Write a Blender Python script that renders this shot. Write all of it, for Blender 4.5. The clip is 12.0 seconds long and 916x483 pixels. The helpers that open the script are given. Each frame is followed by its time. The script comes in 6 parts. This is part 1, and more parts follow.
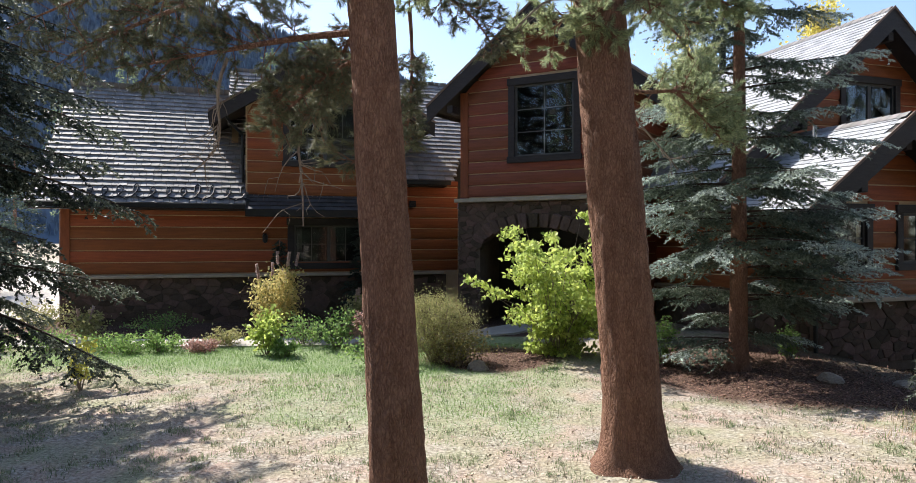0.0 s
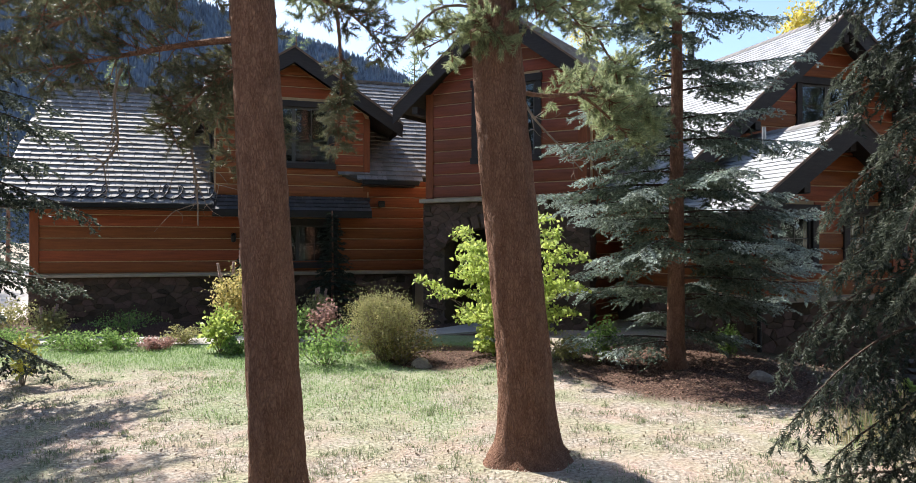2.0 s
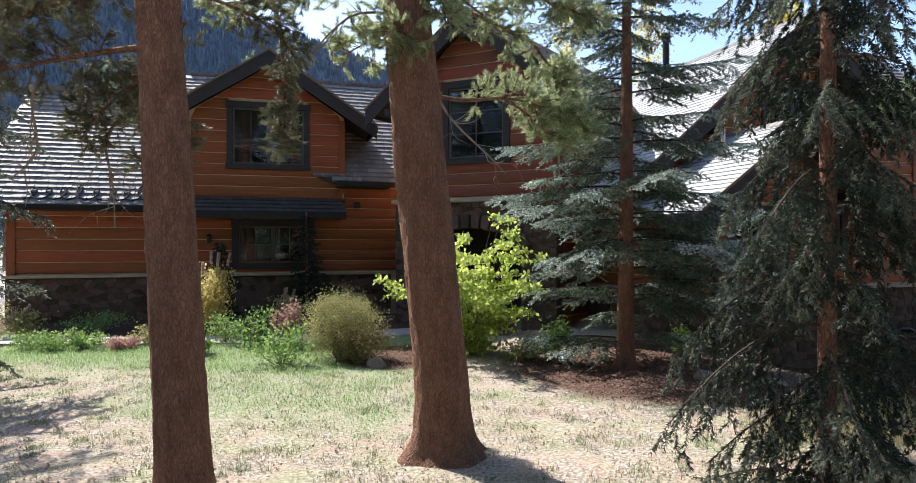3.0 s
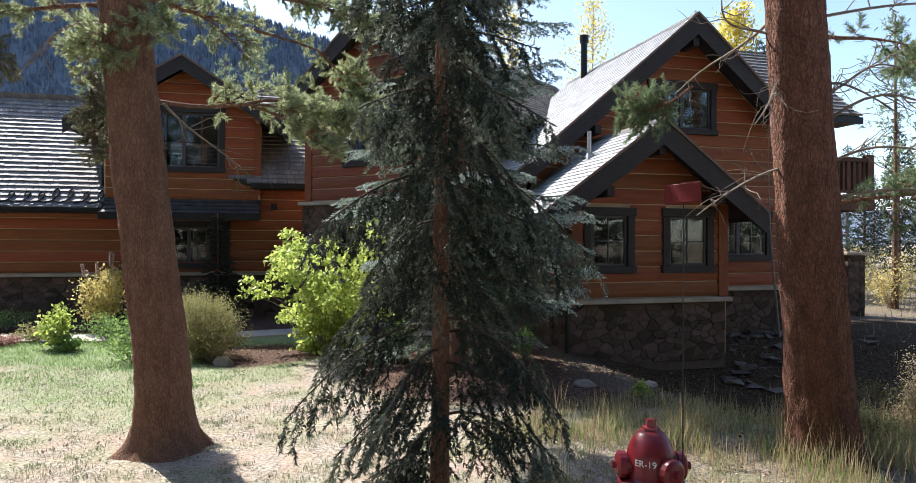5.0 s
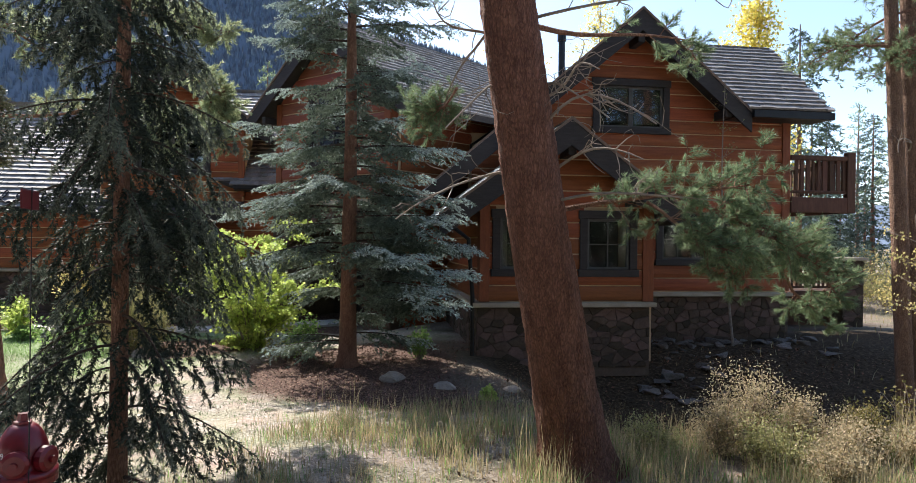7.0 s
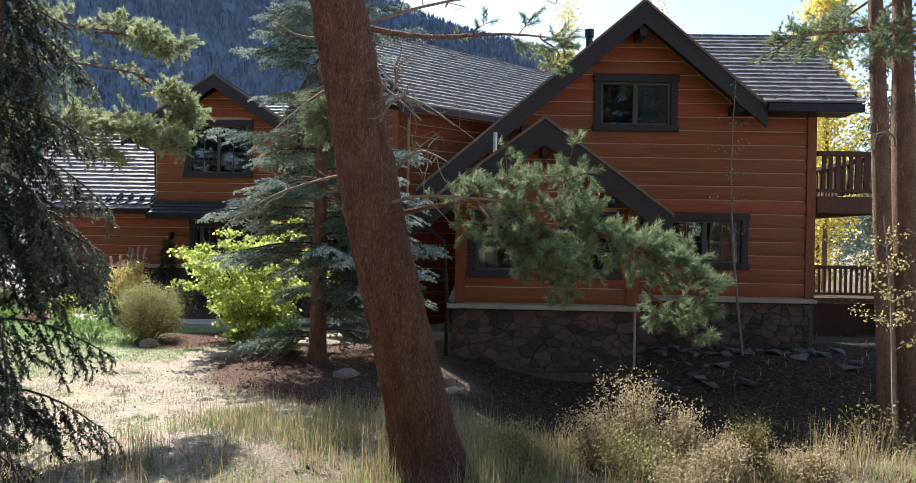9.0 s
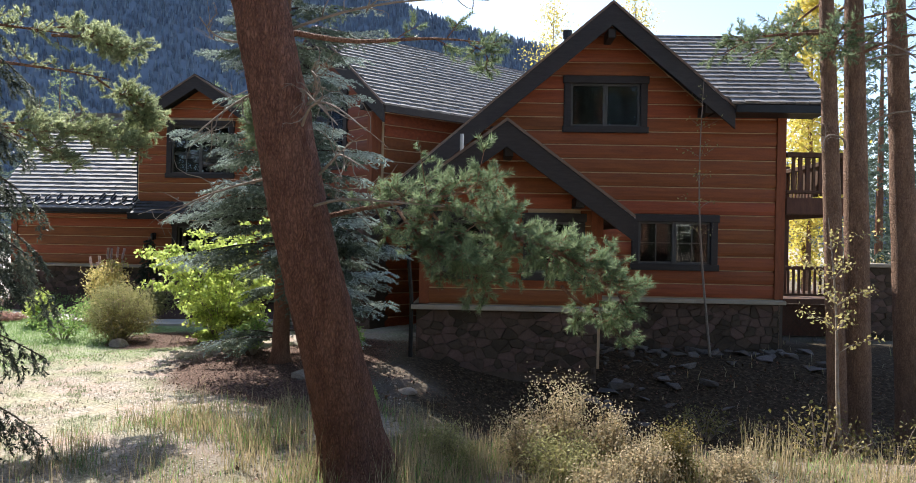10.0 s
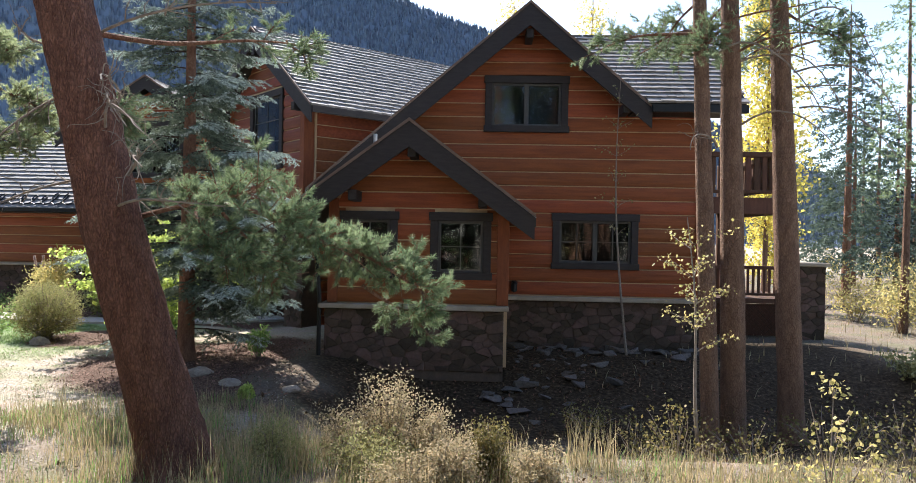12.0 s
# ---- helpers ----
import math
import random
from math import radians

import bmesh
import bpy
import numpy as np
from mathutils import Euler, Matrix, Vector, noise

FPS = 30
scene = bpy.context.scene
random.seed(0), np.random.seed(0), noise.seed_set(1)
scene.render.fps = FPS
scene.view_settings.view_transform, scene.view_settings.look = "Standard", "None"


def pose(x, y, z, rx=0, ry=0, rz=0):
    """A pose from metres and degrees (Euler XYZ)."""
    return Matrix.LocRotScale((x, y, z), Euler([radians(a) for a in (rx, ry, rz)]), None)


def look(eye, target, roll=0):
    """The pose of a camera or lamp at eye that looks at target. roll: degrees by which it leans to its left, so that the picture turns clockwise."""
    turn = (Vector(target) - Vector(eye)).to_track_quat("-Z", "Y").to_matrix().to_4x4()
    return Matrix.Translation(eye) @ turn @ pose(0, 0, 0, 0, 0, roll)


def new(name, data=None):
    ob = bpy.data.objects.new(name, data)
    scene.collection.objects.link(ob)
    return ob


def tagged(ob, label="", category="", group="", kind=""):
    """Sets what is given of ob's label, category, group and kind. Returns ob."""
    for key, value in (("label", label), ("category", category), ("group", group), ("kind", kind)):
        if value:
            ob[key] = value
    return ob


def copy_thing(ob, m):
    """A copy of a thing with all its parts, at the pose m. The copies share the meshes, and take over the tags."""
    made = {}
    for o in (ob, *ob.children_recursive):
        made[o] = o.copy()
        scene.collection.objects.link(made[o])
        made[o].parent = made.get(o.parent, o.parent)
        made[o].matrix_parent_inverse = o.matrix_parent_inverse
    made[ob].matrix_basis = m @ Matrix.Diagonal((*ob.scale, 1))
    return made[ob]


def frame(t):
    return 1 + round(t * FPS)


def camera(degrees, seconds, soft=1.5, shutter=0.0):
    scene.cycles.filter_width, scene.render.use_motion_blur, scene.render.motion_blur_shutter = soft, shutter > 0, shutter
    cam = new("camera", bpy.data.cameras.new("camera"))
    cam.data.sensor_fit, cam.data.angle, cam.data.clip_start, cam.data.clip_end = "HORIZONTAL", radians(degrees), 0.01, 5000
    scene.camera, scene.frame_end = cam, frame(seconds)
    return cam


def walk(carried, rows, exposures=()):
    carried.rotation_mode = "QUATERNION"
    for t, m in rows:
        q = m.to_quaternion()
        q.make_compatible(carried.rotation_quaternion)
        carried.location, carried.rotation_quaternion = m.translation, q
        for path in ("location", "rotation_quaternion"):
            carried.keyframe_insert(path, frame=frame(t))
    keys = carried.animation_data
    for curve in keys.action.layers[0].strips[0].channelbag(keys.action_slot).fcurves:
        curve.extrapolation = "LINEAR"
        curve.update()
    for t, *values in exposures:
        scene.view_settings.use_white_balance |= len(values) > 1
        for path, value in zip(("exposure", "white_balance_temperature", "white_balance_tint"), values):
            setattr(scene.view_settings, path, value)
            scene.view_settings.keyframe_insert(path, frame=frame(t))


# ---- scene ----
cam = camera(69.5, 12.0, soft=0.6)
METRES, EYE, TILT, LEAN, TURN = 15.0, 2.45, 0.0, 0.0, 0.0
ROWS = [
    (0.0, 0.0, 0.0, 0.0, 0.0, 0.0, -0.0),
    (0.5, 0.0285, -0.0013, -0.0011, 0.11, 0.04, -0.01),
    (1.0, 0.0515, -0.0036, -0.0012, 0.2, 0.01, -0.06),
    (1.5, 0.0673, -0.0081, -0.0007, 0.27, -0.0, -0.06),
    (2.0, 0.0765, -0.0134, -0.0005, 0.37, 0.02, -0.09),
    (2.5, 0.1018, -0.0192, 0.0003, 0.59, 0.02, -0.07),
    (4.5, 0.3121, -0.0283, 0.0015, 1.97, 0.06, -0.09),
    (5.0, 0.3734, -0.0299, 0.0025, 2.65, 0.07, -0.14),
    (5.5, 0.4347, -0.0291, 0.0037, 3.82, 0.08, -0.23),
    (6.0, 0.4982, -0.0264, 0.0046, 5.68, 0.09, -0.36),
    (6.5, 0.5609, -0.0191, 0.005, 7.63, 0.08, -0.52),
    (7.0, 0.6202, -0.0093, 0.0058, 10.06, 0.05, -0.64),
    (9.0, 0.7966, 0.0313, 0.0102, 19.27, -0.13, -1.04),
    (9.5, 0.8278, 0.0409, 0.0116, 19.54, -0.16, -1.07),
    (10.0, 0.849, 0.0457, 0.0136, 19.56, -0.18, -1.09),
    (10.5, 0.8614, 0.0467, 0.0141, 19.55, -0.17, -1.09),
    (11.0, 0.8921, 0.055, 0.0151, 19.57, -0.23, -1.03),
    (11.5, 0.9432, 0.0722, 0.0159, 19.88, -0.25, -1.06),
    (12.0, 0.9819, 0.0871, 0.0163, 20.14, -0.26, -1.08),
]
walk(cam, [(t, pose(0, 0, EYE, TILT, LEAN, TURN) @ pose(METRES * x, METRES * y, METRES * z, 90 + pitch, roll, yaw)) for t, x, y, z, yaw, pitch, roll in ROWS],
     ((0.0, 1.07), (2.5, 1.2), (4.5, 1.22), (5.5, 1.29), (7.0, 1.33), (9.5, 1.36), (11.0, 1.4), (12.0, 1.58)))

# ---------------------------------------------------------------- light
SUN_AZ = (-0.72, 0.694)      # the sun stands behind the house, to its left
SUN_EL = 46.0
world = bpy.data.worlds.new("sky")
scene.world = world
world.use_nodes = True
wn = world.node_tree
sky = wn.nodes.new("ShaderNodeTexSky")
sky.sky_type = "NISHITA"
sky.sun_disc = False
sky.sun_elevation = radians(SUN_EL)
sky.sun_rotation = math.atan2(SUN_AZ[0], SUN_AZ[1])
sky.altitude = 1500
sky.air_density, sky.dust_density, sky.ozone_density = 1.0, 2.5, 0.8
wn.links.new(sky.outputs[0], wn.nodes["Background"].inputs[0])
wn.nodes["Background"].inputs[1].default_value = 0.132
sun = new("sun", bpy.data.lights.new("sun", "SUN"))
sun.data.energy, sun.data.angle, sun.data.color = 4.7, radians(0.6), (1.0, 0.95, 0.885)
_c = math.cos(radians(SUN_EL))
_n = math.hypot(*SUN_AZ)
sun.matrix_world = look((SUN_AZ[0] / _n * _c * 60, SUN_AZ[1] / _n * _c * 60, math.sin(radians(SUN_EL)) * 60), (0, 0, 0))

# ---------------------------------------------------------------- materials


def material(name, base, dark=None, scale=6.0, rough=0.8, bump=0.3, stretch=(1, 1, 1), fine=60.0, metal=0.0,
             rand=0.0, spots=None, spec=0.3, island=False, trans=0.0, distort=0.0):
    """A two-scale noise material; rand varies brightness from piece to piece."""
    m = bpy.data.materials.new(name)
    m.use_nodes = True
    t = m.node_tree
    b = t.nodes["Principled BSDF"]
    n, l = t.nodes.new, t.links.new
    co = n("ShaderNodeTexCoord")
    mp = n("ShaderNodeMapping")
    mp.inputs["Scale"].default_value = stretch
    l(co.outputs["Object"], mp.inputs[0])
    n1 = n("ShaderNodeTexNoise")
    n1.inputs["Scale"].default_value, n1.inputs["Detail"].default_value = scale, 6
    n1.inputs["Distortion"].default_value = distort
    n2 = n("ShaderNodeTexNoise")
    n2.inputs["Scale"].default_value, n2.inputs["Detail"].default_value = fine, 4
    l(mp.outputs[0], n1.inputs[0])
    l(mp.outputs[0], n2.inputs[0])
    ramp = n("ShaderNodeValToRGB")
    dark = dark or tuple(c * 0.55 for c in base)
    ramp.color_ramp.elements[0].position, ramp.color_ramp.elements[1].position = 0.32, 0.68
    ramp.color_ramp.elements[0].color, ramp.color_ramp.elements[1].color = (*dark, 1), (*base, 1)
    if spots:
        e = ramp.color_ramp.elements.new(0.8)
        e.color = (*spots, 1)
    mixf = n("ShaderNodeMix")
    mixf.inputs[0].default_value = 0.4
    l(n1.outputs[0], mixf.inputs[2])
    l(n2.outputs[0], mixf.inputs[3])
    l(mixf.outputs[0], ramp.inputs[0])
    col = ramp.outputs[0]
    if rand:
        src = n("ShaderNodeNewGeometry") if island else n("ShaderNodeObjectInfo")
        hsv = n("ShaderNodeHueSaturation")
        mr = n("ShaderNodeMapRange")
        mr.inputs[3].default_value, mr.inputs[4].default_value = 1 - rand, 1 + rand
        l(src.outputs["Random Per Island" if island else "Random"], mr.inputs[0])
        l(mr.outputs[0], hsv.inputs["Value"])
        mr2 = n("ShaderNodeMapRange")
        mr2.inputs[3].default_value, mr2.inputs[4].default_value = 0.5 + rand * 0.05, 0.5 - rand * 0.05
        l(src.outputs["Random Per Island" if island else "Random"], mr2.inputs[0])
        l(mr2.outputs[0], hsv.inputs["Hue"])
        l(col, hsv.inputs["Color"])
        col = hsv.outputs[0]
    l(col, b.inputs["Base Color"])
    b.inputs["Roughness"].default_value, b.inputs["Metallic"].default_value = rough, metal
    b.inputs["Specular IOR Level"].default_value = spec
    if bump:
        bp = n("ShaderNodeBump")
        bp.inputs["Strength"].default_value, bp.inputs["Distance"].default_value = bump, 0.02
        l(mixf.outputs[0], bp.inputs["Height"])
        l(bp.outputs[0], b.inputs["Normal"])
    if trans:
        tr = n("ShaderNodeBsdfTranslucent")
        ms = n("ShaderNodeMixShader")
        ms.inputs[0].default_value = trans
        l(col, tr.inputs[0])
        l(b.outputs[0], ms.inputs[1])
        l(tr.outputs[0], ms.inputs[2])
        l(ms.outputs[0], t.nodes["Material Output"].inputs[0])
    return m


M_LOG = material("stained_log", (0.30, 0.085, 0.026), (0.17, 0.042, 0.014), 3.0, 0.55, 0.25, (0.5, 4, 6), 30, rand=0.16)
M_LOGDARK = material("darker_log", (0.25, 0.07, 0.036), (0.14, 0.038, 0.02), 3.0, 0.55, 0.25, (0.5, 4, 6), 30, rand=0.14)
M_CHINK = material("chinking", (0.55, 0.40, 0.25), (0.40, 0.27, 0.16), 4, 0.9, 0.2)
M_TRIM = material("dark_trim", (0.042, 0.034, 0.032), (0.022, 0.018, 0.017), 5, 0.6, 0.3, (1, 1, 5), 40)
# browner than dark_trim: the sunlit line along the roof edge, as a colour
M_EDGE = material("sunlit_roof_edge", (0.20, 0.13, 0.095), (0.12, 0.08, 0.06), 5, 0.6, 0.1)
M_CORNER = material("corner_timber", (0.26, 0.075, 0.026), (0.15, 0.04, 0.015), 4, 0.6, 0.3, (4, 4, 0.6), 30)
M_STONE = material("field_stone", (0.125, 0.088, 0.066), (0.075, 0.052, 0.04), 4.5, 0.95, 1.0, fine=22, rand=0.45, spec=0.15)
M_MORTAR = material("mortar", (0.13, 0.095, 0.07), (0.08, 0.06, 0.045), 8, 0.95, 0.5)
M_CAP = material("cap_stone", (0.42, 0.36, 0.28), (0.28, 0.23, 0.17), 3, 0.85, 0.3)
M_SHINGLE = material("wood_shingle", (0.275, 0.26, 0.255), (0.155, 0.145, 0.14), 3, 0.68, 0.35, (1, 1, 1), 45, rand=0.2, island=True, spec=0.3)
# lighter copy of wood_shingle: sun on the right wing's slopes put into the colour
M_SHINGLESUN = material("sunlit_wood_shingle", (0.40, 0.415, 0.435), (0.30, 0.315, 0.335), 3, 0.6, 0.3, (1, 1, 1), 45, rand=0.22, island=True, spec=0.35)
M_DECK = material("roof_deck", (0.06, 0.05, 0.045), (0.035, 0.03, 0.027), 4, 0.8, 0.3)
M_METAL = material("dark_metal", (0.03, 0.03, 0.032), (0.02, 0.02, 0.021), 5, 0.4, 0.05, metal=0.6)
M_GALV = material("galvanised", (0.5, 0.5, 0.5), (0.35, 0.35, 0.35), 6, 0.45, 0.05, metal=0.7)


def bark_material(name, plate, edge, crack, scale):
    """Flaky plates parted by dark upright cracks."""
    m = bpy.data.materials.new(name)
    m.use_nodes = True
    t = m.node_tree
    n, l = t.nodes.new, t.links.new
    b = t.nodes["Principled BSDF"]
    b.inputs["Roughness"].default_value, b.inputs["Specular IOR Level"].default_value = 0.9, 0.2
    co, mp = n("ShaderNodeTexCoord"), n("ShaderNodeMapping")
    mp.inputs["Scale"].default_value = (1, 1, 0.34)
    l(co.outputs["Object"], mp.inputs[0])
    wob = n("ShaderNodeTexNoise")
    wob.inputs["Scale"].default_value = scale * 0.6
    l(mp.outputs[0], wob.inputs[0])
    add = n("ShaderNodeMix")
    add.data_type, add.blend_type = "RGBA", "ADD"
    add.inputs[0].default_value = 0.06
    l(mp.outputs[0], add.inputs[6])
    l(wob.outputs["Color"], add.inputs[7])
    vo = n("ShaderNodeTexVoronoi")
    vo.feature = "DISTANCE_TO_EDGE"
    vo.inputs["Scale"].default_value = scale
    l(add.outputs[2], vo.inputs[0])
    vc = n("ShaderNodeTexVoronoi")
    vc.inputs["Scale"].default_value = scale
    l(add.outputs[2], vc.inputs[0])
    fine = n("ShaderNodeTexNoise")
    fine.inputs["Scale"].default_value, fine.inputs["Detail"].default_value = scale * 3, 8
    l(mp.outputs[0], fine.inputs[0])
    big = n("ShaderNodeTexNoise")
    big.inputs["Scale"].default_value, big.inputs["Detail"].default_value = 11.0, 7
    l(mp.outputs[0], big.inputs[0])
    r1 = n("ShaderNodeValToRGB")
    r1.color_ramp.elements[0].position, r1.color_ramp.elements[1].position = 0.38, 0.6
    r1.color_ramp.elements[0].color, r1.color_ramp.elements[1].color = (*edge, 1), (*plate, 1)
    mixn = n("ShaderNodeMix")
    mixn.inputs[0].default_value = 0.45
    l(fine.outputs[0], mixn.inputs[2])
    l(big.outputs[0], mixn.inputs[3])
    l(mixn.outputs[0], r1.inputs[0])
    r2 = n("ShaderNodeValToRGB")
    r2.color_ramp.elements[0].position, r2.color_ramp.elements[1].position = 0.02, 0.22
    r2.color_ramp.elements[0].color = (0.6, 0.6, 0.6, 1)
    l(vo.outputs["Distance"], r2.inputs[0])
    col = n("ShaderNodeMix")
    col.data_type = "RGBA"
    col.inputs[6].default_value = (*crack, 1)
    l(r2.outputs[0], col.inputs[0])
    l(r1.outputs[0], col.inputs[7])
    l(col.outputs[2], b.inputs["Base Color"])
    h = n("ShaderNodeMath")
    h.operation = "MULTIPLY_ADD"
    h.inputs[1].default_value = 0.8
    l(fine.outputs[0], h.inputs[0])
    l(r2.outputs[0], h.inputs[2])
    bp = n("ShaderNodeBump")
    bp.inputs["Strength"].default_value, bp.inputs["Distance"].default_value = 1.0, 0.03
    l(h.outputs[0], bp.inputs["Height"])
    l(bp.outputs[0], b.inputs["Normal"])
    return m


M_BARK = bark_material("pine_bark", (0.34, 0.19, 0.13), (0.19, 0.097, 0.064), (0.10, 0.05, 0.035), 34)
M_BARKR = bark_material("old_pine_bark", (0.265, 0.132, 0.092), (0.12, 0.054, 0.04), (0.048, 0.022, 0.017), 30)
M_BARKG = bark_material("grey_bark", (0.30, 0.185, 0.125), (0.165, 0.095, 0.066), (0.10, 0.065, 0.05), 34)
M_LIMB = material("dark_limb", (0.085, 0.058, 0.045), (0.045, 0.03, 0.024), 12, 0.95, 0.3)
M_TWIG = material("dead_twig", (0.31, 0.255, 0.21), (0.16, 0.125, 0.10), 10, 0.95, 0.3)
M_PINE = material("pine_needle", (0.19, 0.197, 0.11), (0.08, 0.088, 0.05), 2, 0.5, 0, rand=0.5, island=True, trans=0.3, spec=0.35)
M_PINEG = material("green_pine_needle", (0.27, 0.345, 0.19), (0.13, 0.185, 0.10), 2, 0.5, 0, rand=0.5, island=True, trans=0.48, spec=0.2)
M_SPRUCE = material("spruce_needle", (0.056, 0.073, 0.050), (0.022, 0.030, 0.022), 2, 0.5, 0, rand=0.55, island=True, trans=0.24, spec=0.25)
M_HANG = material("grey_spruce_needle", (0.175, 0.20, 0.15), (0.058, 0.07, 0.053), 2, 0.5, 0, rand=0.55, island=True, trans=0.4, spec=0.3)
# older inner needles, darkened further for the shade inside the crown
M_INBLUE = material("shaded_old_needle", (0.21, 0.26, 0.195), (0.075, 0.098, 0.073), 2, 0.6, 0, rand=0.5, island=True, trans=0.22, spec=0.2)
# brighter pine needles: the back sun's glow is put into the colour
M_PINEY = material("backlit_pine_needle", (0.47, 0.53, 0.31), (0.24, 0.29, 0.155), 2, 0.5, 0, rand=0.5, island=True, trans=0.58, spec=0.35)
M_LAWNG = material("lawn_grass_blade", (0.265, 0.395, 0.15), (0.16, 0.255, 0.09), 2, 0.8, 0, rand=0.35, island=True, trans=0.4)
M_BLUE = material("blue_spruce_needle", (0.52, 0.60, 0.55), (0.25, 0.30, 0.27), 2, 0.7, 0, rand=0.55, island=True, trans=0.12, spec=0.15)
M_MAPLE = material("maple_leaf", (0.57, 0.65, 0.20), (0.33, 0.43, 0.10), 3, 0.5, 0, rand=0.3, island=True, trans=0.55)
M_BUSH = material("bush_leaf", (0.42, 0.41, 0.19), (0.25, 0.24, 0.10), 3, 0.7, 0, rand=0.35, island=True, trans=0.4)
M_HERB = material("herb_leaf", (0.27, 0.40, 0.13), (0.15, 0.25, 0.07), 3, 0.7, 0, rand=0.35, island=True, trans=0.45)
M_YELLOW = material("aspen_leaf", (0.76, 0.66, 0.18), (0.56, 0.48, 0.10), 3, 0.6, 0, rand=0.25, island=True, trans=0.55)
M_TUFT = material("tuft_grass", (0.28, 0.33, 0.19), (0.17, 0.21, 0.11), 2, 0.8, 0, rand=0.35, island=True, trans=0.4)
M_STRAW = material("straw_leaf", (0.50, 0.42, 0.27), (0.32, 0.26, 0.15), 4, 0.8, 0, rand=0.35, island=True, trans=0.4)
M_STRAWLIT = material("straw_litter", (0.52, 0.44, 0.35), (0.33, 0.25, 0.19), 9, 0.9, 0, rand=0.3, island=True)
M_UNDER = material("undergrowth_leaf", (0.27, 0.235, 0.085), (0.15, 0.125, 0.045), 3, 0.7, 0, rand=0.45, island=True, trans=0.3)
M_LITTER = material("fallen_leaf", (0.17, 0.10, 0.052), (0.075, 0.043, 0.024), 6, 0.8, 0, rand=0.5, island=True)
M_CHIP = material("bark_chip", (0.24, 0.15, 0.105), (0.10, 0.058, 0.04), 6, 0.85, 0, rand=0.5, island=True)
M_SASH = material("painted_sash", (0.085, 0.08, 0.074), (0.055, 0.052, 0.048), 6, 0.5, 0.1)
M_DARKSH = material("dark_shingle", (0.075, 0.072, 0.075), (0.045, 0.042, 0.045), 3, 0.7, 0.3, rand=0.25, island=True)
M_SPIKE = material("pale_flower_spike", (0.70, 0.56, 0.52), (0.50, 0.36, 0.33), 8, 0.8, 0, rand=0.2, island=True, trans=0.4)
M_PINK = material("flower_spike", (0.50, 0.33, 0.29), (0.36, 0.20, 0.17), 6, 0.8, 0, rand=0.25, island=True, trans=0.35)
M_GRASSD = material("dry_grass", (0.50, 0.42, 0.25), (0.26, 0.21, 0.11), 2, 0.8, 0, rand=0.45, island=True, trans=0.4)
M_LAWND = material("dry_lawn_grass", (0.44, 0.395, 0.325), (0.27, 0.24, 0.19), 2, 0.8, 0, rand=0.3, island=True, trans=0.35)
M_FIRB = material("far_spruce_needle", (0.145, 0.195, 0.155), (0.075, 0.105, 0.085), 2, 0.7, 0, rand=0.25, island=True, trans=0.25, spec=0.12)
M_PALEY = material("pale_yellow_leaf", (0.60, 0.53, 0.22), (0.40, 0.33, 0.12), 3, 0.6, 0, rand=0.35, island=True, trans=0.5)
M_PALEG = material("seedling_leaf", (0.72, 0.70, 0.20), (0.52, 0.52, 0.12), 3, 0.6, 0, rand=0.25, island=True, trans=0.5)
M_SAPL = material("sapling_bark", (0.30, 0.25, 0.205), (0.16, 0.125, 0.10), 14, 0.9, 0.2)
M_GRASSG = material("green_grass", (0.25, 0.41, 0.125), (0.14, 0.255, 0.07), 2, 0.8, 0, rand=0.35, island=True, trans=0.45)
M_RED = material("red_enamel", (0.17, 0.007, 0.012), (0.125, 0.005, 0.009), 8, 0.35, 0.05, spec=0.5)
M_FLAG = material("red_plastic", (0.12, 0.007, 0.008), (0.09, 0.006, 0.007), 8, 0.5, 0)
M_WHITE = material("white_paint", (0.8, 0.8, 0.78), (0.7, 0.7, 0.68), 8, 0.6, 0)
M_CONC = material("concrete", (0.45, 0.42, 0.38), (0.34, 0.31, 0.28), 3, 0.9, 0.2)
M_ROCK = material("boulder", (0.36, 0.30, 0.245), (0.19, 0.15, 0.12), 5, 0.9, 0.6)
M_ROCKD = material("heap_rock", (0.185, 0.155, 0.135), (0.075, 0.062, 0.053), 4, 0.9, 0.7, rand=0.35)
M_DECKWOOD = material("dark_deck_timber", (0.12, 0.055, 0.032), (0.065, 0.03, 0.018), 4, 0.7, 0.3, (4, 4, 0.7), 30, rand=0.2)
# near-black, so that the gloom of unlit rooms sits in the colour
M_DARKIN = material("unlit_room_tone", (0.02, 0.018, 0.016), (0.012, 0.011, 0.01), 3, 0.9, 0)
M_CURTAIN = material("pale_curtain", (0.16, 0.15, 0.135), (0.10, 0.095, 0.085), 3, 0.9, 0, (8, 8, 0.4))
# the blue-grey of distant haze is mixed into the next two colours
M_FAR = material("hazy_far_forest", (0.155, 0.195, 0.255), (0.115, 0.15, 0.205), 0.05, 0.9, 0, rand=0.25, island=True, trans=0.3)
M_HILL = material("hazy_hill_ground", (0.125, 0.16, 0.215), (0.105, 0.138, 0.19), 0.02, 0.95, 0, fine=0.3)

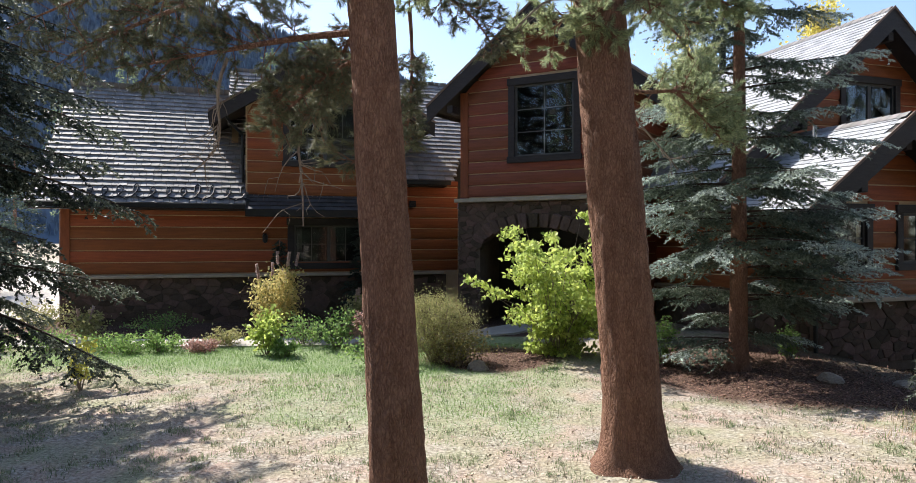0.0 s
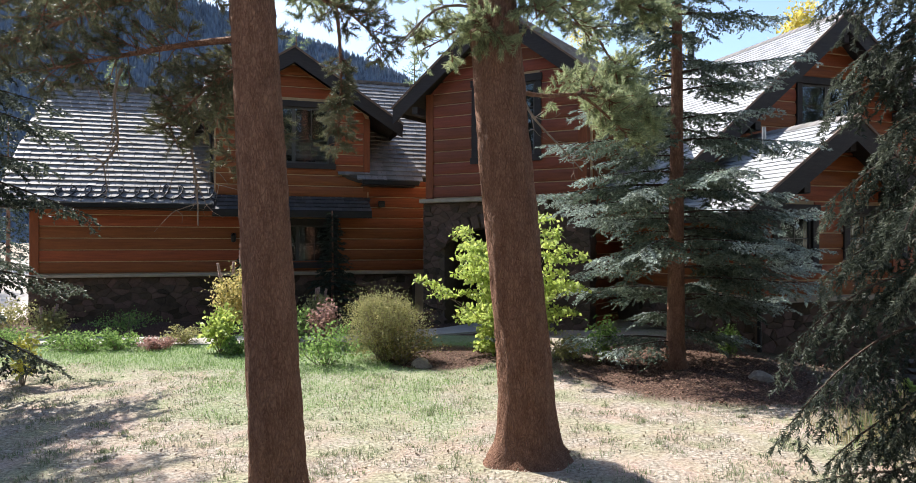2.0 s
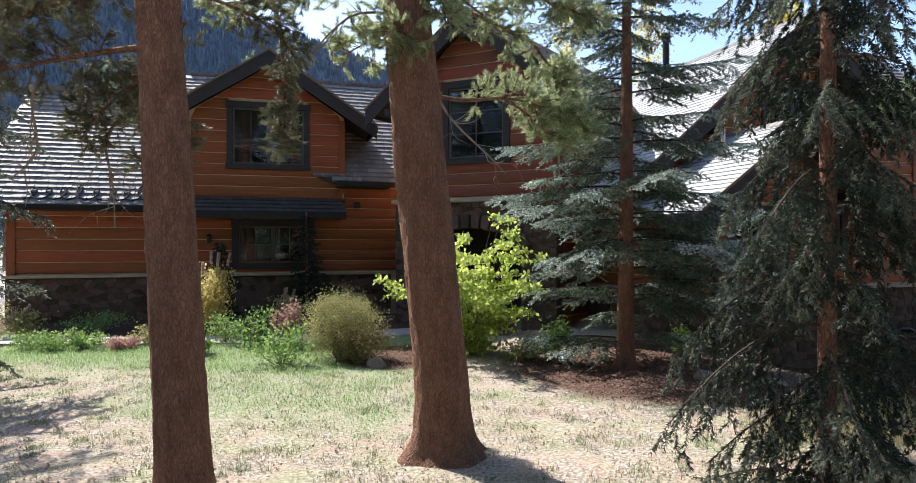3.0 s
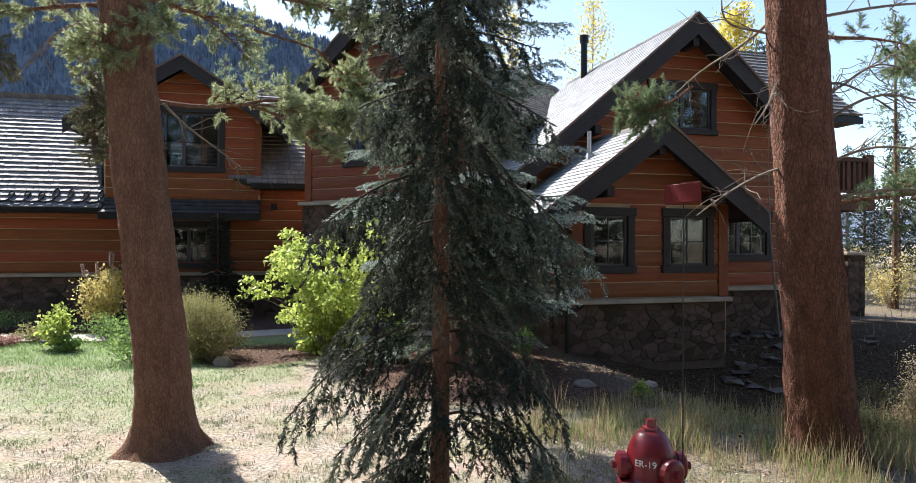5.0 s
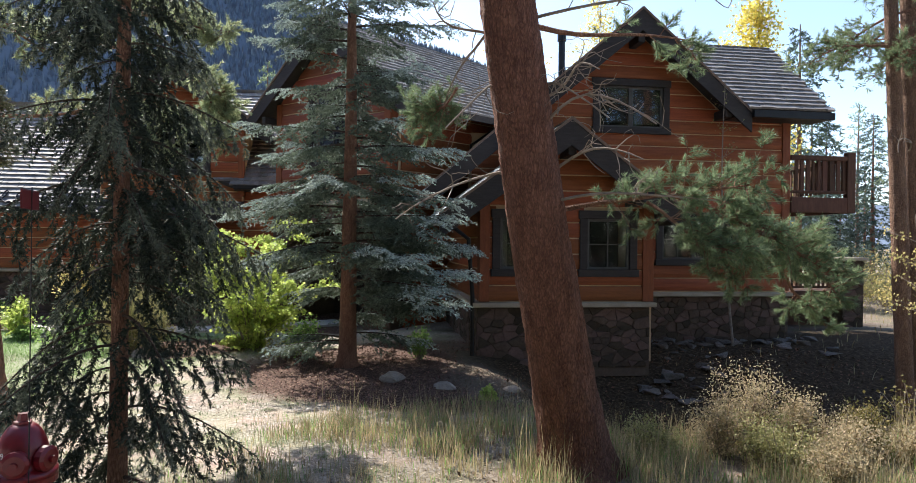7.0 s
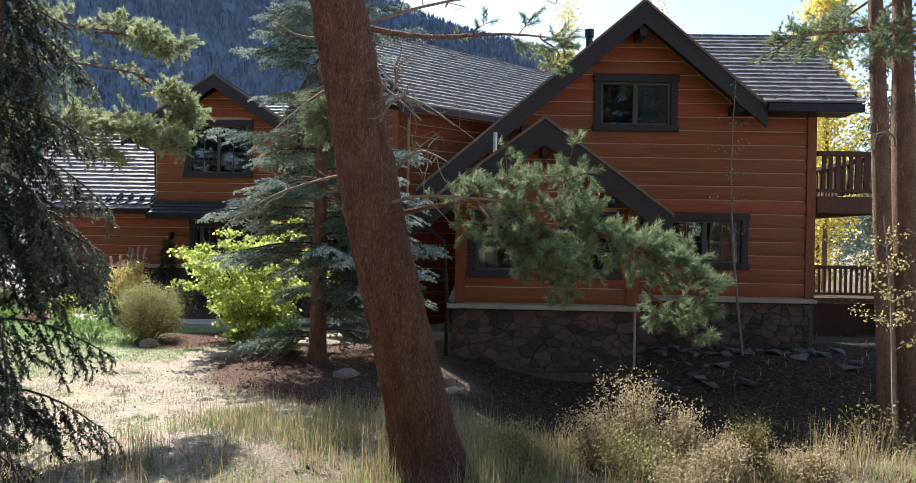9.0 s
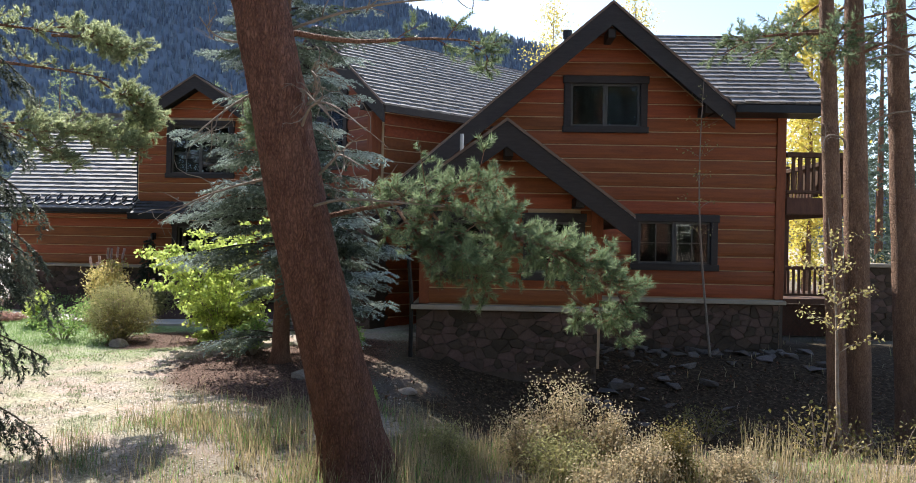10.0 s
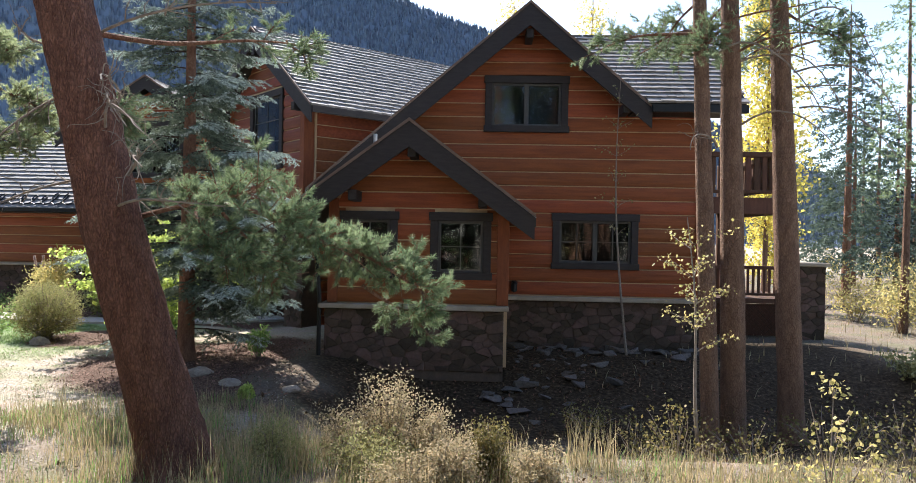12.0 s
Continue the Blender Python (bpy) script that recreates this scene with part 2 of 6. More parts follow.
M_GLASS = bpy.data.materials.new("window_glass")
M_GLASS.use_nodes = True
_g = M_GLASS.node_tree.nodes["Principled BSDF"]
_g.inputs["Base Color"].default_value = (0.75, 0.78, 0.78, 1)
_g.inputs["Roughness"].default_value = 0.0
_g.inputs["Transmission Weight"].default_value = 1.0
_g.inputs["IOR"].default_value = 1.5
_gn = M_GLASS.node_tree.nodes.new("ShaderNodeTexNoise")
_gn.inputs["Scale"].default_value = 2.5
_gb = M_GLASS.node_tree.nodes.new("ShaderNodeBump")
_gb.inputs["Strength"].default_value, _gb.inputs["Distance"].default_value = 0.05, 0.03
M_GLASS.node_tree.links.new(_gn.outputs[0], _gb.inputs["Height"])
M_GLASS.node_tree.links.new(_gb.outputs[0], _g.inputs["Normal"])

# ---------------------------------------------------------------- builders
I4 = Matrix.Identity(4)
rnd = random.Random(7)
rng = np.random.default_rng(7)


def sheared(m):
    """True for a skewed matrix, which an object cannot hold: its mesh is shaped by it instead."""
    return abs(m.col[0].xyz.dot(m.col[1].xyz)) > 1e-4


def link(name, me, mat, parent=None, label="", m=I4, smooth=False):
    if sheared(m):
        me.transform(m)
        m = I4
    if mat and not me.materials:
        me.materials.append(mat)
    ob = new(name, me)
    ob.parent = parent
    ob.matrix_basis = m
    if label:
        ob["label"] = label
    if smooth:
        me.shade_smooth()
    return ob


def part(name, bm, mat, parent=None, label="", m=I4, smooth=False):
    """Link a bmesh as one mesh object under a thing or a part."""
    me = bpy.data.meshes.new(name)
    bm.to_mesh(me)
    bm.free()
    return link(name, me, mat, parent, label, m, smooth)


def pydata(name, verts, faces, mat, parent=None, label="", m=I4, smooth=False):
    me = bpy.data.meshes.new(name)
    me.from_pydata(verts, [], faces)
    me.update()
    return link(name, me, mat, parent, label, m, smooth)


def thing(name, label, category, m=I4, group="", kind=""):
    ob = new(name)
    ob.empty_display_size = 0.2
    ob.matrix_basis = m
    return tagged(ob, label, category, group, kind)


def add_box(bm, x0, x1, y0, y1, z0, z1, bevel=0.0):
    m = Matrix.LocRotScale(((x0 + x1) / 2, (y0 + y1) / 2, (z0 + z1) / 2), None, (abs(x1 - x0), abs(y1 - y0), abs(z1 - z0)))
    r = bmesh.ops.create_cube(bm, size=1, matrix=m)
    if bevel:
        es = list({e for v in r["verts"] for e in v.link_edges})
        bmesh.ops.bevel(bm, geom=es, offset=bevel, segments=1, affect="EDGES")
    return bm


def box(name, x0, x1, y0, y1, z0, z1, mat, parent=None, label="", m=I4, bevel=0.006):
    return part(name, add_box(bmesh.new(), x0, x1, y0, y1, z0, z1, bevel), mat, parent, label, m)


def prism(name, pts, depth, mat, parent=None, label="", m=I4, bevel=0.0):
    """A polygon in (s, z) pushed from q = depth[0] to depth[1]."""
    bm = bmesh.new()
    a = [bm.verts.new((s, depth[0], z)) for s, z in pts]
    b = [bm.verts.new((s, depth[1], z)) for s, z in pts]
    bm.faces.new(a)
    bm.faces.new(b[::-1])
    for i in range(len(pts)):
        j = (i + 1) % len(pts)
        bm.faces.new((a[j], a[i], b[i], b[j]))
    bmesh.ops.recalc_face_normals(bm, faces=bm.faces)
    if bevel:
        bmesh.ops.bevel(bm, geom=list(bm.edges), offset=bevel, segments=1, affect="EDGES")
    return part(name, bm, mat, parent, label, m)


def tube(bm, pts, radii, sides=6):
    """A tapered tube along points."""
    rings = []
    for i, p in enumerate(pts):
        p = Vector(p)
        d = (Vector(pts[min(i + 1, len(pts) - 1)]) - Vector(pts[max(i - 1, 0)])).normalized()
        a = d.orthogonal().normalized() if i == 0 else (rings_a - rings_a.project(d)).normalized()
        rings_a = a
        b = d.cross(a)
        rings.append([bm.verts.new(p + (a * math.cos(k * math.tau / sides) + b * math.sin(k * math.tau / sides)) * radii[i]) for k in range(sides)])
    for r0, r1 in zip(rings, rings[1:]):
        for k in range(sides):
            bm.faces.new((r0[k], r0[(k + 1) % sides], r1[(k + 1) % sides], r1[k]))
    bm.faces.new(rings[0][::-1])
    bm.faces.new(rings[-1])
    return bm


# ---------------------------------------------------------------- house pieces
COURSE = 0.336


def siding(parent, m, q, z0, z1, left, right, holes=(), mat=None, phase=0.0):
    """Courses of log siding on the plane q, proud towards -q; left(z), right(z) bound the wall."""
    z = z0 + 0.012 - phase
    while z < z1 - 0.04:
        a, b = max(z, z0), min(z + COURSE - 0.024, z1)
        runs = [(left(a), right(a), left(b), right(b))]
        for h0, h1, ha, hb in holes:
            if min(b, hb) - max(a, ha) < 0.5 * (b - a):
                continue
            nxt = []
            for l0, r0, l1, r1 in runs:
                if h1 <= max(l0, l1) or h0 >= min(r0, r1):
                    nxt.append((l0, r0, l1, r1))
                    continue
                if h0 - max(l0, l1) > 0.03:
                    nxt.append((l0, h0, l1, h0))
                if min(r0, r1) - h1 > 0.03:
                    nxt.append((h1, r0, h1, r1))
            runs = nxt
        for l0, r0, l1, r1 in runs:
            if r0 - l0 < 0.05 and r1 - l1 < 0.05:
                continue
            if r1 - l1 < 0.03:
                mid = (l1 + r1) / 2
                l1, r1 = mid - 0.015, mid + 0.015
            verts, h = [], b - a
            for f, dq in ((0, 0.0), (0.03, -0.028), (0.3, -0.045), (0.7, -0.045), (0.97, -0.028), (1, 0.0)):
                for l, r, side in ((l0 + (l1 - l0) * f, 0, 0), (0, r0 + (r1 - r0) * f, 1)):
                    verts.append(((r if side else l), q + dq, a + h * f))
            faces = [(2 * i, 2 * i + 1, 2 * i + 3, 2 * i + 2) for i in range(5)]
            faces += [tuple(range(0, 12, 2))[::1], tuple(range(11, 0, -2))]
            pydata("board", verts, faces, mat or M_LOG, parent, m=m)
        z += COURSE


def stone_meshes():
    out = []
    for k in range(10):
        bm = bmesh.new()
        bmesh.ops.create_cube(bm, size=1)
        bmesh.ops.subdivide_edges(bm, edges=list(bm.edges), cuts=1, use_grid_fill=True)
        r = random.Random(40 + k)
        for v in bm.verts:
            c = Vector(v.co)
            corner = sum(abs(x) > 0.4 for x in c)
            pull = {3: 0.80, 2: 0.92, 1: 1.0, 0: 1.0}[corner]
            v.co = Vector((c.x * pull * r.uniform(0.9, 1.06), c.y * pull * r.uniform(0.8, 1.1), c.z * pull * r.uniform(0.9, 1.06)))
        me = bpy.data.meshes.new("stone")
        bm.to_mesh(me)
        bm.free()
        me.materials.append(M_STONE)
        out.append(me)
    return out


STONES = stone_meshes()


def clip(poly, px, pz, nx, nz):
    """The part of a polygon on the side of the line away from (nx, nz)."""
    out = []
    for i in range(len(poly)):
        (x0, z0), (x1, z1) = poly[i - 1], poly[i]
        d0, d1 = (x0 - px) * nx + (z0 - pz) * nz, (x1 - px) * nx + (z1 - pz) * nz
        if d0 <= 0:
            out.append((x0, z0))
        if (d0 < 0) != (d1 < 0) and abs(d0 - d1) > 1e-9:
            f = d0 / (d0 - d1)
            out.append((x0 + (x1 - x0) * f, z0 + (z1 - z0) * f))
    return out


def stonework(parent, m, q, z0, z1, s0, s1, seed, inside=None, small=1.0, deep=0.024):
    """Rubble masonry on the plane q: many-sided stones fitted to each other, each a piece of its own."""
    r = random.Random(seed)
    stretch, gap = 1.6, 0.0025
    cell = 0.15 * small
    pts = []
    rows = max(1, round((z1 - z0) / cell))
    for j in range(rows):
        s = s0 - r.uniform(0, cell)
        while s < s1 + cell:
            pts.append((s / stretch + r.uniform(-0.46, 0.46) * cell, z0 + (j + 0.5) * (z1 - z0) / rows + r.uniform(-0.46, 0.46) * cell))
            s += cell * stretch * r.uniform(0.75, 1.3)
    if len(pts) > 12:
        pts = [p for p in pts if r.random() > 0.24]
    for i, (x, z) in enumerate(pts):
        poly = [(s0 / stretch, z0), (s1 / stretch, z0), (s1 / stretch, z1), (s0 / stretch, z1)]
        for k, (x2, z2) in enumerate(pts):
            dx, dz = x2 - x, z2 - z
            dd = math.hypot(dx, dz)
            if k == i or dd > cell * 4 or dd < 1e-6:
                continue
            poly = clip(poly, x + dx / 2, z + dz / 2, dx / dd, dz / dd)
            if len(poly) < 3:
                break
        if len(poly) < 3:
            continue
        P = [(p * stretch, w) for p, w in poly]
        cs, cz = sum(p[0] for p in P) / len(P), sum(p[1] for p in P) / len(P)
        if inside is not None and not inside(cs, cz):
            continue
        size = max(math.hypot(p - cs, w - cz) for p, w in P)
        if size < 0.04:
            continue
        dp = deep * r.uniform(0.5, 1.7)
        verts, n = [], len(P)
        for inset, out in ((gap, -0.01), (gap + 0.006, dp * 0.62), (gap + 0.03, dp)):
            f = max(0.3, 1 - inset / size)
            verts += [(cs + (p - cs) * f + r.uniform(-0.006, 0.006), q - out, cz + (w - cz) * f + r.uniform(-0.006, 0.006)) for p, w in P]
        verts.append((cs + r.uniform(-0.02, 0.02), q - dp * r.uniform(0.85, 1.3), cz + r.uniform(-0.02, 0.02)))
        faces = []
        for g in range(2):
            faces += [(g * n + k, g * n + (k + 1) % n, (g + 1) * n + (k + 1) % n, (g + 1) * n + k) for k in range(n)]
        faces += [(2 * n + k, 2 * n + (k + 1) % n, 3 * n) for k in range(n)]
        pydata("stone", verts, faces, M_STONE, parent, m=m)


def inpoly(x, y, poly):
    c = False
    for i in range(len(poly)):
        (x0, y0), (x1, y1) = poly[i - 1], poly[i]
        if (y0 > y) != (y1 > y) and x < (x1 - x0) * (y - y0) / (y1 - y0) + x0:
            c = not c
    return c


def slope(house, name, m, origin, along, up, poly, label="", thick=0.14, expo=0.21, seed=1, cover=None, butt=0.06):
    """A roof slope: a slab over the polygon (u along the eave, v up the slope) with its shingles laid in courses."""
    o, e, u = Vector(origin), Vector(along).normalized(), Vector(up).normalized()
    nrm = e.cross(u).normalized()
    if nrm.z < 0:
        nrm = -nrm
    bm = bmesh.new()
    top = [bm.verts.new(o + e * a + u * b) for a, b in poly]
    bot = [bm.verts.new(o + e * a + u * b - nrm * thick) for a, b in poly]
    bm.faces.new(top)
    bm.faces.new(bot[::-1])
    for i in range(len(poly)):
        j = (i + 1) % len(poly)
        bm.faces.new((top[j], top[i], bot[i], bot[j]))
    bmesh.ops.recalc_face_normals(bm, faces=bm.faces)
    slab = part(name, bm, M_DECK, house, label, m)
    r = random.Random(seed)
    V, F = [], []
    u0, u1 = min(p[0] for p in poly), max(p[0] for p in poly)
    v1 = max(p[1] for p in poly)
    v = -0.05
    while v < v1:
        x = u0 + r.uniform(-0.2, 0)
        while x < u1:
            w = r.uniform(0.13, 0.34)
            c = x + w / 2
            if inpoly(c, v + expo * 0.5, poly):
                a, b = max(x + 0.006, u0 - 0.03), min(x + w - 0.006, u1 + 0.03)
                d0, d1 = r.uniform(-0.008, 0.006), expo * 1.2
                th = butt * r.uniform(0.97, 1.12)
                k = len(V)
                for uu, vv, hh in ((a, v + d0, th), (b, v + d0, th * r.uniform(0.85, 1.15)), (b, v + d1, 0.012), (a, v + d1, 0.012), (a, v + d0, 0.0), (b, v + d0, 0.0)):
                    V.append(o + e * uu + u * vv + nrm * hh)
                F += [(k, k + 1, k + 2, k + 3), (k + 4, k + 5, k + 1, k), (k + 1, k + 5, k + 2), (k + 4, k, k + 3)]
            x += w
        v += expo
    sh = pydata("shingle_course", V, F, cover or M_SHINGLE, slab, "weathered wooden shingles", m if sheared(m) else I4)
    tagged(sh, kind="stuff")
    return slab


def gable_roof(house, m, s_mid, z_ridge, pitch, s_l, s_r, q0, q1, seed=1, barge=0.30, expo=0.165, butt=0.03, left_q1=None, right_q1=None, cover=None):
    """Two slopes either side of a ridge along q, with barge boards on the front."""
    up = Vector((1, 0, pitch)).normalized()
    run = math.sqrt(1 + pitch * pitch)
    for side, s_e, qe in ((-1, s_l, left_q1 or q1), (1, s_r, right_q1 or q1)):
        w = abs(s_e - s_mid)
        ez = z_ridge - w * pitch
        slope(house, "roof", m, (s_e, q0, ez), (0, 1, 0), (-side, 0, pitch), [(0, 0), (qe - q0, 0), (q1 - q0, w * run), (0, w * run)],
              "grey wooden shingle roof slope with dark fascia", expo=expo, seed=seed + side, butt=butt, cover=cover)
        # barge board below the slope's front edge
        d = 0.055
        z_a, z_b = z_ridge + 0.01, ez + 0.01
        s_a = s_mid
        prism("barge_board", [(s_a, z_a - 0.02), (s_e + side * 0.02, z_b - 0.02), (s_e + side * 0.02, z_b - barge - 0.02), (s_a, z_a - barge * 1.18)],
              (q0 - d, q0 + 0.002), M_TRIM, house, "dark stained barge board", m)
        prism("barge_trim", [(s_a, z_a + 0.035), (s_e + side * 0.04, z_b + 0.035), (s_e + side * 0.04, z_b - 0.03), (s_a, z_a - 0.03)],
              (q0 - d - 0.03, q0 - d - 0.002), M_EDGE, house, "roof edge strip with sunlight put into its brown", m)
        # eave fascia
        box("fascia", min(s_e, s_e + side * 0.05), max(s_e, s_e + side * 0.05), q0, qe, ez - 0.2, ez - 0.01, M_TRIM, house, "dark fascia board", m)
    # ridge cap
    bm = bmesh.new()
    y = q0
    r = random.Random(seed)
    while y < q1:
        for side in (-1, 1):
            a = [Vector((s_mid, y, z_ridge + 0.06)), Vector((s_mid, y + 0.3, z_ridge + 0.04)), Vector((s_mid + side * 0.16, y + 0.3, z_ridge + 0.04 - 0.16 * pitch)), Vector((s_mid + side * 0.16, y, z_ridge + 0.06 - 0.16 * pitch))]
            bm.faces.new([bm.verts.new(p) for p in a])
        y += 0.22
    tagged(part("ridge_cap", bm, M_SHINGLE, house, "row of ridge shingles", m), kind="stuff")


def window(house, m, s0, s1, z0, z1, q, cols=2, rows=2, casing=0.17, label="dark framed multi-pane window", sashes=1, inside=None):
    """A casing, sill and sash with panes; s0..z1 is the casing's outer edge, q the wall's plane."""
    bm = bmesh.new()
    c = casing
    add_box(bm, s0, s0 + c, q - 0.085, q + 0.06, z0 + c * 0.9, z1 - c * 1.05, 0.008)
    add_box(bm, s1 - c, s1, q - 0.085, q + 0.06, z0 + c * 0.9, z1 - c * 1.05, 0.008)
    add_box(bm, s0 - 0.03, s1 + 0.03, q - 0.10, q + 0.06, z1 - c * 1.05, z1, 0.008)
    w = part("window", bm, M_TRIM, house, label, m)
    box("sill", s0 - 0.03, s1 + 0.03, q - 0.12, q + 0.06, z0, z0 + c * 0.9, M_TRIM, w, "dark timber sill")
    a, b, za, zb = s0 + c, s1 - c, z0 + c * 0.9, z1 - c * 1.05
    wd = (b - a) / sashes
    for k in range(sashes):
        x0, x1 = a + k * wd, a + (k + 1) * wd
        bm = bmesh.new()
        f = 0.055
        add_box(bm, x0, x0 + f, q - 0.02, q + 0.03, za, zb, 0.004)
        add_box(bm, x1 - f, x1, q - 0.02, q + 0.03, za, zb, 0.004)
        add_box(bm, x0 + f, x1 - f, q - 0.02, q + 0.03, za, za + f, 0.004)
        add_box(bm, x0 + f, x1 - f, q - 0.02, q + 0.03, zb - f, zb, 0.004)
        for i in range(1, cols):
            xm = x0 + f + (x1 - x0 - 2 * f) * i / cols
            add_box(bm, xm - 0.011, xm + 0.011, q - 0.012, q + 0.02, za + f, zb - f)
        for j in range(1, rows):
            zm = za + f + (zb - za - 2 * f) * j / rows
            add_box(bm, x0 + f, x1 - f, q - 0.0115, q + 0.0195, zm - 0.011, zm + 0.011)
        part("sash", bm, M_SASH, w, "dark sash with glazing bars")
        if inside and k in inside:
            box("curtain", x0 + (x1 - x0) * 0.08, x0 + (x1 - x0) * 0.22, q + 0.16, q + 0.19, za, zb, M_CURTAIN, w, "pale hanging curtain", bevel=0)
        box("pane", x0 + f * 0.5, x1 - f * 0.5, q + 0.004, q + 0.010, za + f * 0.5, zb - f * 0.5, M_GLASS, w, "reflecting window pane", bevel=0)
    return w


# the house: one thing, three wings at their own angles
house = thing("house", "log-sided mountain house with stone base, dark trim and shingle roofs", "house")
MR = Matrix.Rotation(radians(18), 4, "Z")       # wing with the two gables facing the road
MC = Matrix.Rotation(radians(-27), 4, "Z")      # entrance gable
SKEW = Matrix(((1, 0.125, 0, -0.125 * 16.75), (0, 1, 0, 0), (0, 0, 1, 0), (0, 0, 0, 1)))
ML = Matrix.Translation((-5.7, 19.51, 0)) @ Matrix.Rotation(radians(17), 4, "Z") @ Matrix.Translation((5.8, -19.6, 0))   # long low wing
TIMBER = "orange-brown log siding with pale chinking"


def wall(m, pts, q, thick=0.25, label=TIMBER, mat=None, name="wall", holes=(), back=True):
    """A wall slab with its window openings cut through, and an added near-black sheet for the unlit room."""
    bm = bmesh.new()
    for loop in [pts] + [[(a, c), (b, c), (b, d), (a, d)] for a, b, c, d in holes]:
        vs = [bm.verts.new((s, q, z)) for s, z in loop]
        for i in range(len(vs)):
            bm.edges.new((vs[i - 1], vs[i]))
    bmesh.ops.triangle_fill(bm, use_beauty=True, edges=list(bm.edges))
    ext = bmesh.ops.extrude_face_region(bm, geom=list(bm.faces))
    bmesh.ops.translate(bm, vec=(0, thick, 0), verts=[v for v in ext["geom"] if isinstance(v, bmesh.types.BMVert)])
    bmesh.ops.recalc_face_normals(bm, faces=bm.faces)
    w = part(name, bm, mat or M_CHINK, house, label, m)
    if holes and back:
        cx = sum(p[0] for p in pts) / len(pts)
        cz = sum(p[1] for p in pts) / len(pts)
        prism("room_backing", [(cx + (s - cx) * 0.93, cz + (z - cz) * 0.93) for s, z in pts], (q + 1.3, q + 1.36), M_DARKIN, house, "added near-black sheet standing for the unlit room", m)
    return w


def const(v):
    return lambda z: v


def build_right_wing():
    m = MR
    P2, P1 = 0.86, 0.75
    q = 13.0
    # main two-storey gable wall
    pts = [(11.3, 0.0), (19.75, 0.0), (19.75, 5.85), (18.05, 5.85), (15.44, 8.05), (11.3, 4.5)]
    w = wall(m, pts, q, holes=[(14.5, 16.36, 5.44, 6.6), (16.22, 18.1, 2.11, 3.24)])
    lf = lambda z: max(11.35, 15.44 - (8.02 - z) / P2)
    rf = lambda z: 19.62 if z < 5.8 else min(19.62, 15.44 + (8.02 - z) / P2)
    siding(w, I4, q, 1.34, 8.0, lf, rf, [(14.45, 16.4, 5.38, 6.66), (16.17, 18.16, 2.05, 3.32)])
    box("corner_post", 19.58, 19.80, q - 0.07, q + 0.2, 1.34, 5.9, M_CORNER, house, "stained corner timber", m)
    window(house, m, 14.41, 16.44, 5.33, 6.71, q, 1, 1, label="dark framed upper window with two sashes", sashes=2)
    window(house, m, 16.12, 18.2, 2.0, 3.36, q, 2, 2, label="dark framed lower window with two sashes", sashes=2)
    # right side wall and back
    wall(m, [(19.45, 0), (19.75, 0), (19.75, 5.85), (19.45, 5.85)], q + 0.25, 3.9)
    prism("wall", [(11.5, 0), (19.45, 0), (19.45, 5.85), (11.5, 5.85)], (16.7, 16.95), M_CHINK, house, TIMBER, m)
    # stone base
    sb = box("stone_base", 14.9, 19.68, q - 0.06, q + 0.1, -0.3, 1.22, M_MORTAR, house, "rubble stone base wall", m, 0)
    stonework(sb, I4, q - 0.06, -0.1, 1.2, 14.95, 19.7, 11, small=0.88)
    box("stone_cap", 14.9, 19.81, q - 0.22, q + 0.1, 1.22, 1.32, M_CAP, house, "pale stone cap course", m, 0.012)
    box("stone_base", 19.7, 19.82, q, q + 3.9, -0.3, 1.22, M_MORTAR, house, "rubble stone base wall", m, 0)
    gable_roof(house, m, 15.44, 8.29, P2, 10.2, 18.3, 12.35, 20.0, seed=3, barge=0.46, right_q1=14.95 - 2.4, cover=M_SHINGLESUN)
    # cross roof with its ridge along the front
    up = (0, 1, 0.87)
    run = math.sqrt(1 + 0.87 ** 2)
    L = 2.63 * run
    slope(house, "roof", m, (15.44, 12.27, 5.97), (1, 0, 0), up, [(2.75, 0), (5.05, 0), (5.05, L), (0.0, L)], "grey wooden shingle roof slope over the end bay", seed=21)
    slope(house, "roof", m, (15.44, 17.53, 5.97), (1, 0, 0), (0, -1, 0.87), [(0, 0), (5.05, 0), (5.05, L), (0, L)], "grey wooden shingle back roof slope", seed=22)
    box("gutter", 18.3, 20.5, 12.17, 12.29, 5.72, 5.90, M_METAL, house, "dark metal eaves gutter", m)
    box("soffit", 17.9, 20.45, 12.3, 13.0, 5.74, 5.80, M_TRIM, house, "dark boarded soffit", m)
    prism("wall", [(13.05, 5.8), (16.9, 5.8), (14.95, 7.9)], (19.45, 19.75), M_CHINK, house, TIMBER, m @ Matrix(((0, 1, 0, 0), (1, 0, 0, 0), (0, 0, 1, 0), (0, 0, 0, 1))))
    # projecting low gable
    q1 = 10.6
    pts = [(11.2, 0.0), (14.95, 0.0), (14.95, 3.35), (13.0, 4.85), (11.2, 3.5)]
    w = wall(m, pts, q1, holes=[(11.52, 12.52, 1.93, 3.12), (13.41, 14.49, 1.93, 3.12)])
    lf = lambda z: max(11.3, 13.0 - (4.8 - z) / P1)
    rf = lambda z: min(14.78, 13.0 + (4.8 - z) / P1)
    siding(w, I4, q1, 1.30, 4.75, lf, rf, [(11.5, 12.55, 1.85, 3.2), (13.4, 14.5, 1.85, 3.2)])
